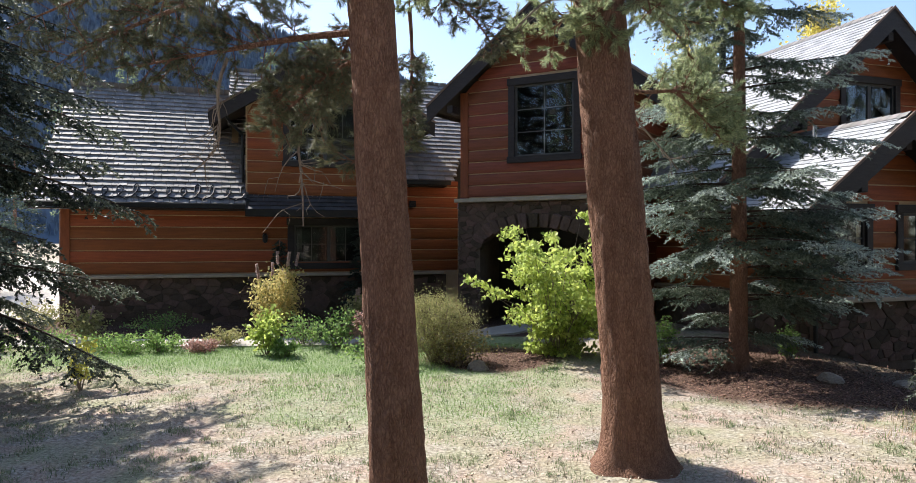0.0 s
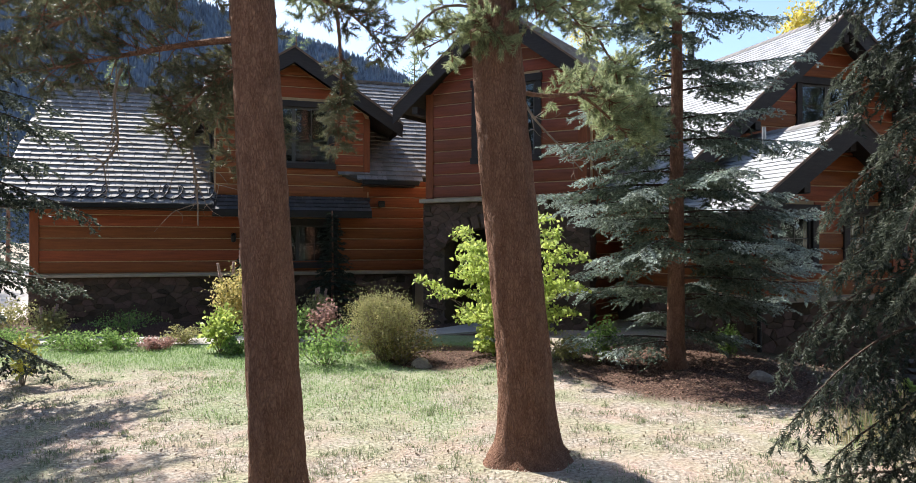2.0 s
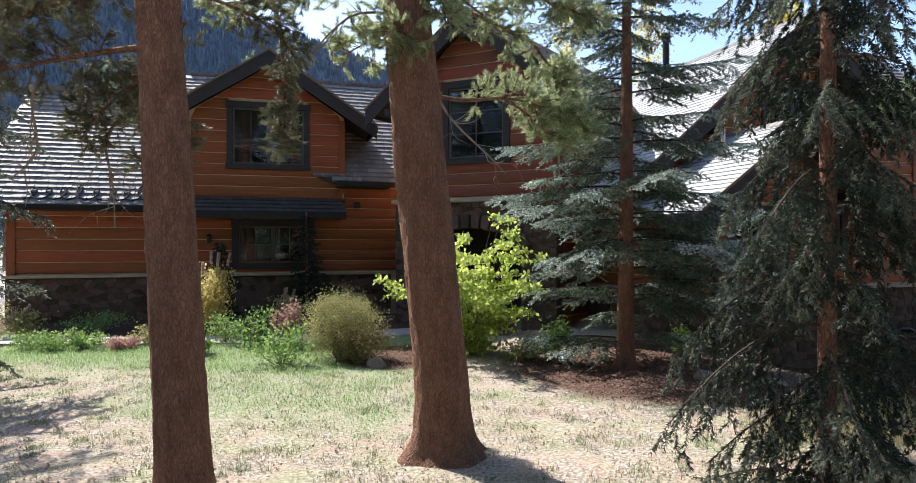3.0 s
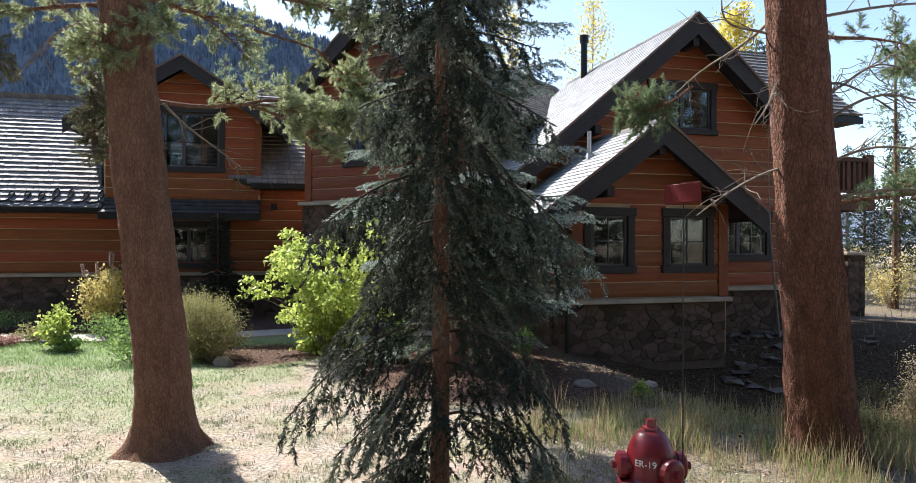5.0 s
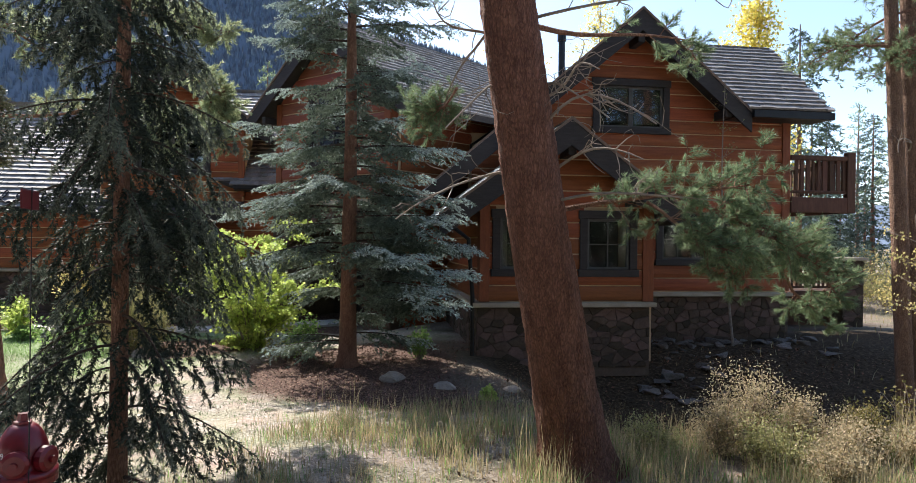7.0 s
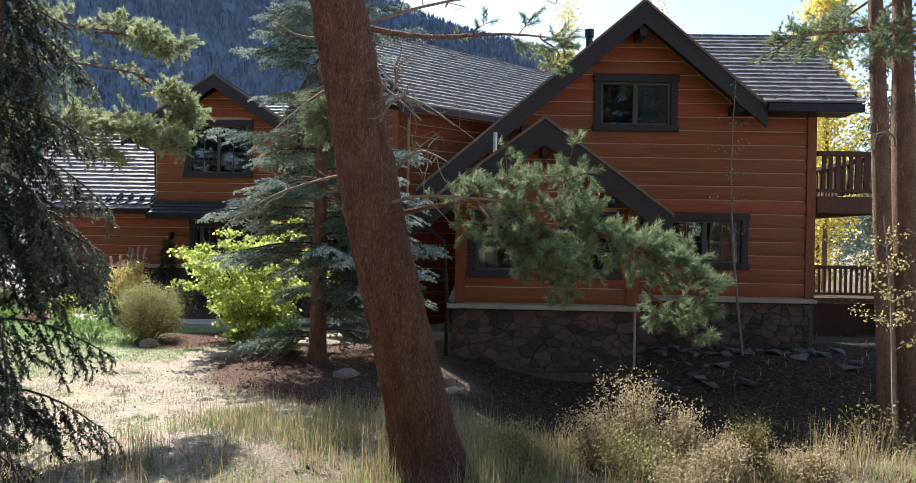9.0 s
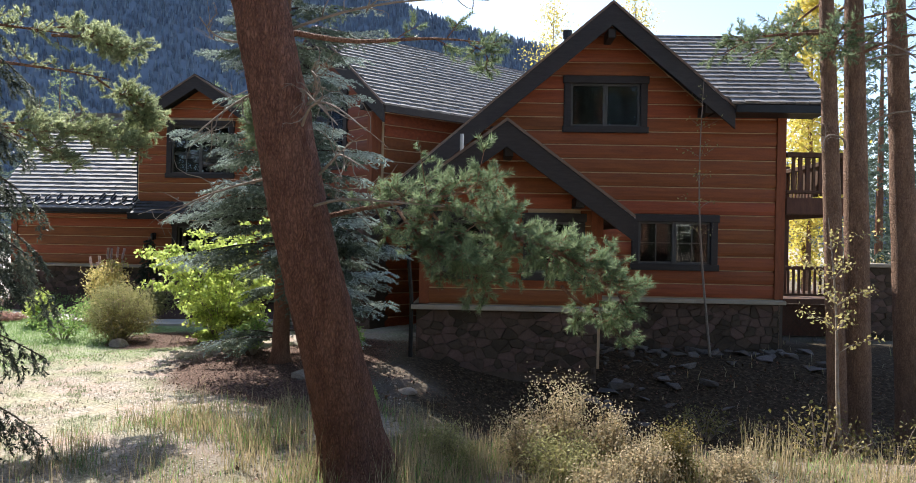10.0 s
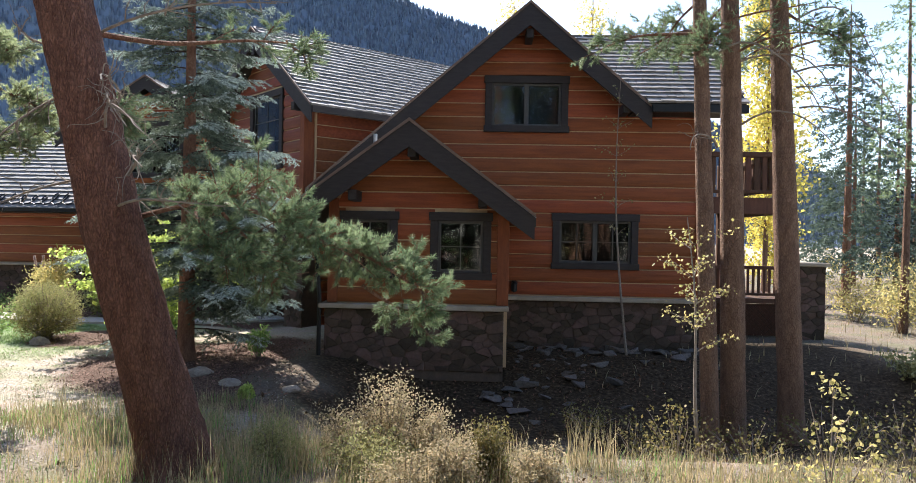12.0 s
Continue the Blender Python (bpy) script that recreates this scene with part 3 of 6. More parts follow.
    window(house, m, 11.42, 12.62, 1.83, 3.24, q1, 2, 2, label="dark framed window with a curtain behind", inside=(0,))
    window(house, m, 13.31, 14.59, 1.83, 3.24, q1, 2, 2, label="dark framed window beside the corner post")
    box("corner_post", 14.72, 14.97, q1 - 0.07, q1 + 0.2, 1.3, 3.35, M_CORNER, house, "stained corner timber", m)
    box("corner_post", 11.15, 11.36, q1 - 0.07, q1 + 0.2, 1.3, 3.5, M_CORNER, house, "stained corner timber", m)
    sb = box("stone_base", 11.1, 14.88, q1 - 0.06, q1 + 0.1, -0.3, 1.18, M_MORTAR, house, "rubble stone base wall", m, 0)
    stonework(sb, I4, q1 - 0.06, -0.1, 1.17, 11.1, 14.88, 12, small=0.88)
    box("stone_cap", 11.0, 14.98, q1 - 0.22, q1 + 0.1, 1.19, 1.29, M_CAP, house, "pale stone cap course", m, 0.012)
    # its two side walls
    ms = m @ Matrix.Translation((11.2, 0, 0)) @ Matrix.Rotation(radians(-90), 4, "Z")
    w = prism("wall", [(-18.0, 0), (-10.62, 0), (-10.62, 3.5), (-18.0, 3.5)], (0, 0.25), M_CHINK, house, TIMBER, ms)
    siding(w, I4, 0, 1.30, 3.5, const(-18.0), const(-10.75))
    sb = box("stone_base", -18.0, -10.6, -0.06, 0.1, -0.3, 1.18, M_MORTAR, house, "rubble stone base wall", ms, 0)
    stonework(sb, I4, -0.06, -0.1, 1.17, -15.0, -10.56, 13)
    box("stone_cap", -18, -10.45, -0.2, 0.1, 1.19, 1.29, M_CAP, house, "pale stone cap course", ms, 0.012)
    box("wall", 14.7, 14.95, q1 + 0.25, q, 0, 3.4, M_CHINK, house, TIMBER, m)
    gable_roof(house, m, 12.90, 5.05, P1, 10.25, 15.42, 9.9, 13.2, seed=5, barge=0.46, cover=M_SHINGLESUN)
    # roof brackets under the gables
    for s, z, qq in ((12.95, 4.45, q1), (11.75, 3.55, q1), (14.4, 3.45, q1), (15.44, 7.6, q), (12.7, 5.25, q), (17.75, 5.85, q)):
        box("roof_bracket", s - 0.09, s + 0.09, qq - 0.62, qq + 0.02, z - 0.12, z + 0.10, M_TRIM, house, "dark projecting roof beam", m, 0.015)


def build_center():
    m = MC
    mk = MC @ SKEW                               # the block runs back a little askew of its front
    q, P = 17.2, 0.79
    pts = [(-8.55, 3.4), (-3.9, 3.4), (-3.9, 6.7), (-6.28, 8.6), (-8.55, 6.7)]
    w = wall(m, pts, q, holes=[(-7.04, -5.18, 4.75, 6.88)])
    lf = lambda z: max(-8.5, -6.28 - (8.55 - z) / P)
    rf = lambda z: min(-3.95, -6.28 + (8.55 - z) / P)
    siding(w, I4, q, 3.72, 8.5, lf, rf, [(-7.12, -5.12, 4.69, 6.95)], M_LOGDARK)
    window(house, m, -7.15, -5.07, 4.64, 7.0, q, 2, 3, 0.19, "large dark framed gable window", 1)
    # stone entrance with an arched opening
    arch = [(-8.0, -0.3)] + [(-6.35 - 1.65 * math.cos(a), 2.35 + 0.50 * math.sin(a)) for a in [math.pi * k / 12 for k in range(13)]] + [(-4.7, -0.3)]
    outer = [(-3.7, -0.3), (-3.7, 3.56), (-8.70, 3.56), (-8.70, -0.3)]
    sb = prism("stone_base", [(-8.70, -0.3)] + arch + outer[:3], (q - 0.1, q + 0.5), M_MORTAR, house, "rubble stone entrance with an arched opening", m)
    inside = lambda s, z: not (-8.05 < s < -4.65 and (z < 2.35 or ((s + 6.35) / 1.75) ** 2 + ((z - 2.35) / 0.83) ** 2 < 1))
    stonework(sb, I4, q - 0.1, -0.1, 3.55, -8.70, -3.7, 31, inside, 0.85)
    for k in range(17):
        a = math.pi * (k + 0.5) / 17
        s, z = -6.35 - 1.72 * math.cos(a), 2.35 + 0.68 * math.sin(a)
        ob = new("stone", STONES[k % 10])
        ob.parent = sb
        ob.matrix_basis = Matrix.LocRotScale((s, q - 0.13, z), Euler((0, -(math.pi / 2 - a) * 0.7, 0)), (0.27, 0.24, 0.42))
    box("stone_cap", -8.77, -3.6, q - 0.26, q + 0.2, 3.57, 3.68, M_CAP, house, "pale stone cap course", m, 0.012)
    # the porch behind the arch; the back wall's dark colour stands in for shade
    box("wall", -8.9, -3.7, q + 2.2, q + 2.4, -0.3, 3.5, M_TRIM, house, "porch wall in dark trim colour that holds its shade", m, 0)
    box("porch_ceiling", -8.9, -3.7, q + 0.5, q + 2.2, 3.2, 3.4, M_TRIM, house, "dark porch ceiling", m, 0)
    box("stone_base", -8.70, -8.4, q + 0.5, q + 6, -0.3, 3.5, M_MORTAR, house, "porch side wall", m, 0)
    d = box("door", -6.9, -5.8, q + 2.1, q + 2.2, 0.15, 2.3, M_TRIM, house, "dark timber entrance door", m)
    box("wall", -8.65, -8.4, q + 0.2, q + 9, 3.4, 6.7, M_CHINK, house, TIMBER, mk, 0)
    mr = mk @ Matrix.Translation((-3.85, 0, 0)) @ Matrix.Rotation(radians(90), 4, "Z")
    w = prism("wall", [(q + 0.25, -0.3), (q + 10, -0.3), (q + 10, 6.7), (q + 0.25, 6.7)], (0, 0.25), M_CHINK, house, TIMBER, mr)
    siding(w, mr, 0, 0.1, 6.6, const(q + 0.3), const(q + 9.9))
    for s in (-8.65, -4.05):
        box("corner_post", s, s + 0.24, q - 0.07, q + 0.3, 3.7, 6.75, M_CORNER, house, "stained corner timber", m)
    gable_roof(house, mk, -6.28, 8.90, P, -9.5, -2.78, 16.75, 28, seed=9, barge=0.46, expo=0.22, butt=0.065)
    for s, z in ((-6.28, 8.2), (-8.8, 6.25), (-3.8, 6.25)):
        box("roof_bracket", s - 0.09, s + 0.09, q - 0.45, q + 0.02, z - 0.12, z + 0.10, M_TRIM, house, "dark projecting roof beam", m, 0.015)


def build_left_wing():
    m = ML
    q = 19.8
    xl, xr = -11.15, 0.2
    w = wall(m, [(xl, -0.3), (xr, -0.3), (xr, 4.4), (-1.8, 4.4), (-1.8, 3.7), (xl, 3.7)], q, holes=[(-5.03, -2.82, 1.74, 3.02)])
    siding(w, I4, q, 1.52, 4.4, const(xl + 0.05), const(xr), [(-6.3, -1.8, 3.7, 9), (xl, -1.75, 3.66, 9), (-5.1, -2.75, 1.7, 3.1)])
    window(house, m, -5.15, -2.7, 1.62, 3.15, q, 2, 2, 0.2, "dark framed ground floor window", 2, inside=(0, 1))
    sb = box("stone_base", xl - 0.05, -0.2, q - 0.06, q + 0.1, -0.3, 1.40, M_MORTAR, house, "rubble stone base wall", m, 0)
    stonework(sb, I4, q - 0.06, 0.0, 1.39, xl - 0.05, -0.3, 51)
    box("stone_cap", xl - 0.1, -0.3, q - 0.2, q + 0.1, 1.41, 1.50, M_CAP, house, "pale stone cap course", m, 0.012)
    box("corner_post", xl - 0.03, xl + 0.2, q - 0.07, q + 0.2, 1.5, 3.6, M_CORNER, house, "stained corner timber", m)
    box("wall", xl, xl + 0.25, q + 0.25, q + 7, -0.3, 3.7, M_CHINK, house, TIMBER, m, 0)
    prism("wall", [(19.9, 3.6), (27.8, 3.6), (23.85, 7.25)], (xl, xl + 0.25), M_CHINK, house, TIMBER, m @ Matrix(((0, 1, 0, 0), (1, 0, 0, 0), (0, 0, 1, 0), (0, 0, 0, 1))))
    box("wall", xl + 0.25, 6.0, 27.5, 27.75, -0.3, 3.9, M_CHINK, house, TIMBER, m, 0)
    # main roof: ridge along x
    y0, z0, y1, z1 = 19.2, 3.52, 23.85, 7.56
    run = math.hypot(y1 - y0, z1 - z0)
    slope(house, "roof", m, (-11.85, y0, z0), (1, 0, 0), (0, y1 - y0, z1 - z0), [(0, 0), (5.55, 0), (5.55, run), (0, run)], "weathered grey wooden shingle roof slope", seed=61, expo=0.25)
    y2, z2, y3, z3 = 19.3, 4.38, 24.05, 8.5       # the raised roof behind the dormer
    run2 = math.hypot(y3 - y2, z3 - z2)
    slope(house, "roof", m, (-6.9, y2, z2), (1, 0, 0), (0, y3 - y2, z3 - z2), [(4.8, 0), (6.75, 0), (9.9, run2), (0.0, run2), (0, run2 * 0.45)], "grey wooden shingle roof slope beside the dormer", seed=62, expo=0.25)
    slope(house, "roof", m, (-11.85, 2 * y1 - y0, z0), (1, 0, 0), (0, y0 - y1, z1 - z0), [(0, 0), (12.5, 0), (12.5, run), (0, run)], "grey wooden shingle back roof slope", seed=63, expo=0.4)
    slope(house, "roof", m, (-6.9, 2 * y3 - y2, z2), (1, 0, 0), (0, y2 - y3, z3 - z2), [(0, 0), (9.9, 0), (9.9, run2), (0, run2)], "grey wooden shingle back roof slope", seed=64, expo=0.4)
    prism("wall", [(21.4, 5.6), (26.7, 5.6), (y3, z3 - 0.25)], (-6.8, -6.6), M_CHINK, house, TIMBER, m @ Matrix(((0, 1, 0, 0), (1, 0, 0, 0), (0, 0, 1, 0), (0, 0, 0, 1))))
    box("gutter", -11.85, -6.35, y0 - 0.12, y0 - 0.01, z0 - 0.14, z0 - 0.01, M_METAL, house, "dark metal eaves gutter", m)
    box("soffit", -11.8, -6.35, y0, q, z0 - 0.18, z0 - 0.145, M_TRIM, house, "dark boarded soffit", m)
    box("gutter", -2.0, -0.2, y2 - 0.12, y2 - 0.01, z2 - 0.16, z2 - 0.02, M_METAL, house, "dark metal eaves gutter", m)
    box("soffit", -2.0, -0.3, y2, q, z2 - 0.2, z2 - 0.16, M_TRIM, house, "dark boarded soffit", m)
    # dormer
    qd, P = 19.6, 0.66
    w = wall(m, [(-6.35, 3.6), (-1.75, 3.6), (-1.75, 6.4), (-4.05, 7.9), (-6.35, 6.4)], qd - 0.02, 0.24, holes=[(-5.15, -2.95, 4.8, 6.6)])
    lf = lambda z: max(-6.3, -4.05 - (7.88 - z) / P)
    rf = lambda z: min(-1.8, -4.05 + (7.88 - z) / P)
    siding(w, I4, qd - 0.02, 3.82, 7.85, lf, rf, [(-5.22, -2.88, 4.75, 6.68)])
    window(house, m, -5.29, -2.82, 4.68, 6.75, qd - 0.02, 2, 1, 0.18, "dark framed dormer window", 2)
    box("corner_post", -1.92, -1.72, qd - 0.09, qd + 0.1, 4.0, 6.3, M_CORNER, house, "stained corner timber", m)
    box("wall", -6.35, -6.1, qd + 0.2, 23, 3.6, 6.4, M_CHINK, house, TIMBER, m, 0)
    box("wall", -2.0, -1.75, qd + 0.2, 23, 3.6, 6.4, M_CHINK, house, TIMBER, m, 0)
    gable_roof(house, m, -4.05, 8.25, P, -7.3, -0.8, 19.03, 24.4, seed=71, barge=0.40, left_q1=22.6, right_q1=22.0)
    # pent roof under the dormer
    slope(house, "roof", m, (-6.35, 18.98, 3.36), (1, 0, 0), (0, 0.85, 0.62), [(0, 0), (4.6, 0), (4.6, 0.92), (0, 0.92)], "dark shingled pent roof over the window", seed=72, thick=0.1, cover=M_DARKSH)
    box("fascia", -6.35, -1.75, 18.88, 18.99, 3.16, 3.38, M_METAL, house, "dark metal edge of the pent roof", m)
    prism("wall", [(18.99, 3.22), (19.8, 3.22), (19.8, 3.9), (18.99, 3.32)], (-1.8, -1.75), M_TRIM, house, "dark boarded end of the pent roof", m @ Matrix(((0, 1, 0, 0), (1, 0, 0, 0), (0, 0, 1, 0), (0, 0, 0, 1))))


build_right_wing()
build_center()
build_left_wing()

# ---------------------------------------------------------------- ground


def road_y(x):
    return -0.07 * x if x < 6.5 else -0.455 + 0.026 * (min(x, 20) - 6.5) ** 2


def smooth(a, b, x):
    t = max(0.0, min(1.0, (x - a) / (b - a)))
    return t * t * (3 - 2 * t)


def gz(x, y):
    """Height of the ground: a level garden, a bank up to the road."""
    d = y - road_y(x)
    h = 0.08 + 0.70 * (1 - smooth(2.7, 4.9, d))
    if abs(x) < 60 and -40 < y < 60:
        h += 0.05 * noise.noise((x * 0.35, y * 0.35, 0)) + 0.018 * noise.noise((x * 1.7, y * 1.7, 3))
        u, v = x * 0.951 + y * 0.309, -x * 0.309 + y * 0.951
        h -= 0.72 * smooth(10.8, 13.2, u) * (1 - smooth(22, 27, u)) * smooth(4.5, 6.3, v) * (1 - smooth(9.0, 12.3, v))
        h += 0.16 * smooth(9, 14, y) * smooth(3, 6, x) * (1 - smooth(8, 10, x))
    return h


def zone(x, y):
    """Shares of lawn, mulch, pale drive and darkened soil at a place."""
    n = noise.noise((x * 0.5, y * 0.5, 8)) * 0.9 + noise.noise((x * 1.6, y * 1.6, 5)) * 0.45
    green = max(0.95 * smooth(11.4, 12.9, y + n * 0.9 + 0.8 * math.exp(-((x + 1.5) / 2.5) ** 2)), 0.52 * smooth(9.2, 11.6, y + n * 2.2 + 2.4 * math.exp(-((x + 0.6) / 2.4) ** 2) - 0.9 * max(0, -x - 2.2))) * (1 - smooth(1.2, 2.4, x + n * 0.4)) * smooth(-10.5, -8, x)
    e = math.hypot((x - 6.7) / 4.1, (y - 12.0) / 3.0) + n * 0.10
    mulch = 1 - smooth(0.86, 1.06, e)
    bed = smooth(16.2, 16.5, y) * smooth(-12.5, -12, x) * (1 - smooth(3, 4, x))
    bed = max(bed, 1 - smooth(0.7, 1.0, math.hypot((x - 0.6) / 1.6, (y - 13.4) / 1.5) + n * 0.15))
    drive = smooth(14.0, 15.5, y + n) * (1 - smooth(-12.8, -12.0, x)) * (1 - smooth(60, 90, y))
    road = 1 - smooth(1.6, 2.1, y - road_y(x) + n * 0.2) if y > -6 else 0
    u, v = x * 0.951 + y * 0.309, -x * 0.309 + y * 0.951
    # soil coloured very dark, to deepen the house's shade before the right wing
    darkened_soil = smooth(10.0, 12.0, u + n * 1.2) * smooth(5.6, 7.8, v + n * 1.4) * (1 - smooth(23, 26, u)) * (1 - smooth(14, 16, v))
    darkened_soil = max(darkened_soil, 0.6 * smooth(17, 20, u + n * 2) * smooth(8, 11, v + n * 2) * (1 - smooth(60, 80, y)))
    d = y - road_y(x)
    # ground colour darkened under the bank's grass, as shade between the blades
    darkened_soil = max(darkened_soil, 0.5 * smooth(6.0, 7.6, x + n) * smooth(2.5, 3.2, d) * (1 - smooth(8.5, 9.6, d)) * (1 - smooth(24, 28, x)))
    return green, max(mulch, bed) * (1 - darkened_soil), max(drive, road), darkened_soil


def axis(a, b, step, far, grow=1.35):
    mid = list(np.arange(a, b + step, step))
    out, s = [], step
    v = mid[-1]
    while v < far:
        s *= grow
        v += s
        out.append(v)
    lo, s, v = [], step, a
    while v > -far:
        s *= grow
        v -= s
        lo.append(v)
    return lo[::-1] + mid + out


def build_ground():
    xs, ys = axis(-13, 18, 0.14, 900), axis(2.2, 17.5, 0.14, 900)
    verts = [(x, y, gz(x, y)) for y in ys for x in xs]
    nx = len(xs)
    faces = [(j * nx + i, j * nx + i + 1, (j + 1) * nx + i + 1, (j + 1) * nx + i) for j in range(len(ys) - 1) for i in range(nx - 1)]
    m = bpy.data.materials.new("garden_ground")
    m.use_nodes = True
    t = m.node_tree
    n, l = t.nodes.new, t.links.new
    b = t.nodes["Principled BSDF"]
    b.inputs["Roughness"].default_value = 0.95
    b.inputs["Specular IOR Level"].default_value = 0.1
    at = n("ShaderNodeAttribute")
    at.attribute_name = "zones"
    sep = n("ShaderNodeSeparateColor")
    l(at.outputs["Color"], sep.inputs[0])
    co = n("ShaderNodeTexCoord")

    def tex(scale, detail=8):
        x = n("ShaderNodeTexNoise")
        x.inputs["Scale"].default_value, x.inputs["Detail"].default_value = scale, detail
        l(co.outputs["Object"], x.inputs[0])
        return x.outputs[0]

    def ramp(src, *stops):
        r = n("ShaderNodeValToRGB")
        for i, (p, c) in enumerate(stops):
            e = r.color_ramp.elements[i] if i < 2 else r.color_ramp.elements.new(p)
            e.position, e.color = p, (*c, 1)
        l(src, r.inputs[0])
        return r.outputs[0]

    def mix(fac, a, c):
        x = n("ShaderNodeMix")
        x.data_type = "RGBA"
        l(fac, x.inputs[0])
        l(a, x.inputs[6])
        l(c, x.inputs[7])
        return x.outputs[2]

    fine = tex(22, 10)
    dry = ramp(fine, (0.3, (0.165, 0.13, 0.103)), (0.5, (0.335, 0.295, 0.243)), (0.7, (0.49, 0.45, 0.395)))
    bare = ramp(tex(2.6, 9), (0.42, (0, 0, 0)), (0.62, (1, 1, 1)))
    dry = mix(bare, dry, ramp(tex(34, 9), (0.35, (0.27, 0.18, 0.14)), (0.65, (0.50, 0.40, 0.34))))
    mossy = ramp(tex(1.3, 6), (0.45, (0.0, 0.0, 0.0)), (0.65, (1, 1, 1)))
    dry = mix(mossy, dry, ramp(fine, (0.35, (0.19, 0.19, 0.12)), (0.65, (0.38, 0.375, 0.26))))
    green = ramp(fine, (0.3, (0.13, 0.175, 0.085)), (0.7, (0.29, 0.355, 0.195)))
    mulch = ramp(tex(30, 10), (0.32, (0.03, 0.018, 0.014)), (0.5, (0.085, 0.05, 0.038)), (0.7, (0.22, 0.15, 0.115)))
    drive = ramp(tex(8), (0.3, (0.42, 0.38, 0.34)), (0.7, (0.55, 0.51, 0.46)))
    c = mix(sep.outputs[0], dry, green)
    c = mix(sep.outputs[1], c, mulch)
    c = mix(sep.outputs[2], c, drive)
    c = mix(at.outputs["Alpha"], c, ramp(tex(14, 10), (0.32, (0.024, 0.0155, 0.0095)), (0.55, (0.06, 0.041, 0.025)), (0.72, (0.12, 0.085, 0.05))))
    l(c, b.inputs["Base Color"])
    bp = n("ShaderNodeBump")
    bp.inputs["Strength"].default_value, bp.inputs["Distance"].default_value = 0.9, 0.04
    l(fine, bp.inputs["Height"])
    l(bp.outputs[0], b.inputs["Normal"])
    g = pydata("ground", verts, faces, m, smooth=True)
    a = g.data.color_attributes.new("zones", "FLOAT_COLOR", "POINT")
    vals = np.ones((len(verts), 4), np.float32)
    for i, (x, y, z) in enumerate(verts):
        vals[i] = zone(x, y)
    a.data.foreach_set("color", vals.ravel())
    tagged(g, "dry tan lawn with green patches, mulch and gravel", "ground", kind="structure")


build_ground()


def build_path():
    pts = [(-14, 15.2), (-9, 15.15), (-5, 15.2), (-2.6, 15.5), (-0.6, 16.0), (1.0, 17.2), (2.4, 19.0)]
    bm = bmesh.new()
    rows = []
    for i, (x, y) in enumerate(pts):
        d = Vector(pts[min(i + 1, len(pts) - 1)]) - Vector(pts[max(i - 1, 0)])
        nrm = Vector((-d.y, d.x)).normalized() * 0.55
        rows.append([bm.verts.new((x + nrm.x * k, y + nrm.y * k, gz(x, y) + (0.05 if abs(k) < 1.01 else -0.1))) for k in (-1.02, -1, 1, 1.02)])
    for a, b in zip(rows, rows[1:]):
        for k in range(3):
            bm.faces.new((a[k], a[k + 1], b[k + 1], b[k]))
    tagged(part("pavement", bm, M_CONC), "pale concrete garden path along the planting bed", "path", kind="structure")


build_path()

# ---------------------------------------------------------------- foliage


def tri_mesh(name, V, mat, parent, label="", per=3, m=I4):
    """Many loose triangles (or quads) from an array of corners."""
    V = np.asarray(V, np.float32).reshape(-1, 3)
    n = len(V) // per
    me = bpy.data.meshes.new(name)
    me.vertices.add(len(V))
    me.vertices.foreach_set("co", V.ravel())
    me.loops.add(len(V))
    me.loops.foreach_set("vertex_index", np.arange(len(V), dtype=np.int32))
    me.polygons.add(n)
    me.polygons.foreach_set("loop_start", np.arange(0, len(V), per, dtype=np.int32))
    me.update(calc_edges=True)
    return link(name, me, mat, parent, label, m)


def unit(a):
    return a / (np.linalg.norm(a, axis=-1, keepdims=True) + 1e-9)


def needles(P0, P1, density, length, width, spread=0.85, ahead=0.55, flat=0.0, r=rng):
    """Thin triangles set round the twigs P0 to P1."""
    P0, P1 = np.asarray(P0, float), np.asarray(P1, float)
    L = np.linalg.norm(P1 - P0, axis=1)
    cnt = np.maximum(2, (L * density).astype(int))
    idx = np.repeat(np.arange(len(P0)), cnt)
    n = len(idx)
    t = r.random((n, 1))
    d = unit(P1 - P0)[idx]
    base = P0[idx] + (P1 - P0)[idx] * t
    q = r.normal(size=(n, 3))
    q[:, 2] *= (1 - flat)
    q = unit(q - d * np.sum(q * d, axis=1, keepdims=True))
    ax = unit(d * ahead + q * spread)
    ln = length * r.uniform(0.7, 1.15, (n, 1))
    side = unit(np.cross(ax, r.normal(size=(n, 3)))) * width
    return np.stack([base - side, base + side, base + ax * ln], axis=1).reshape(-1, 3)


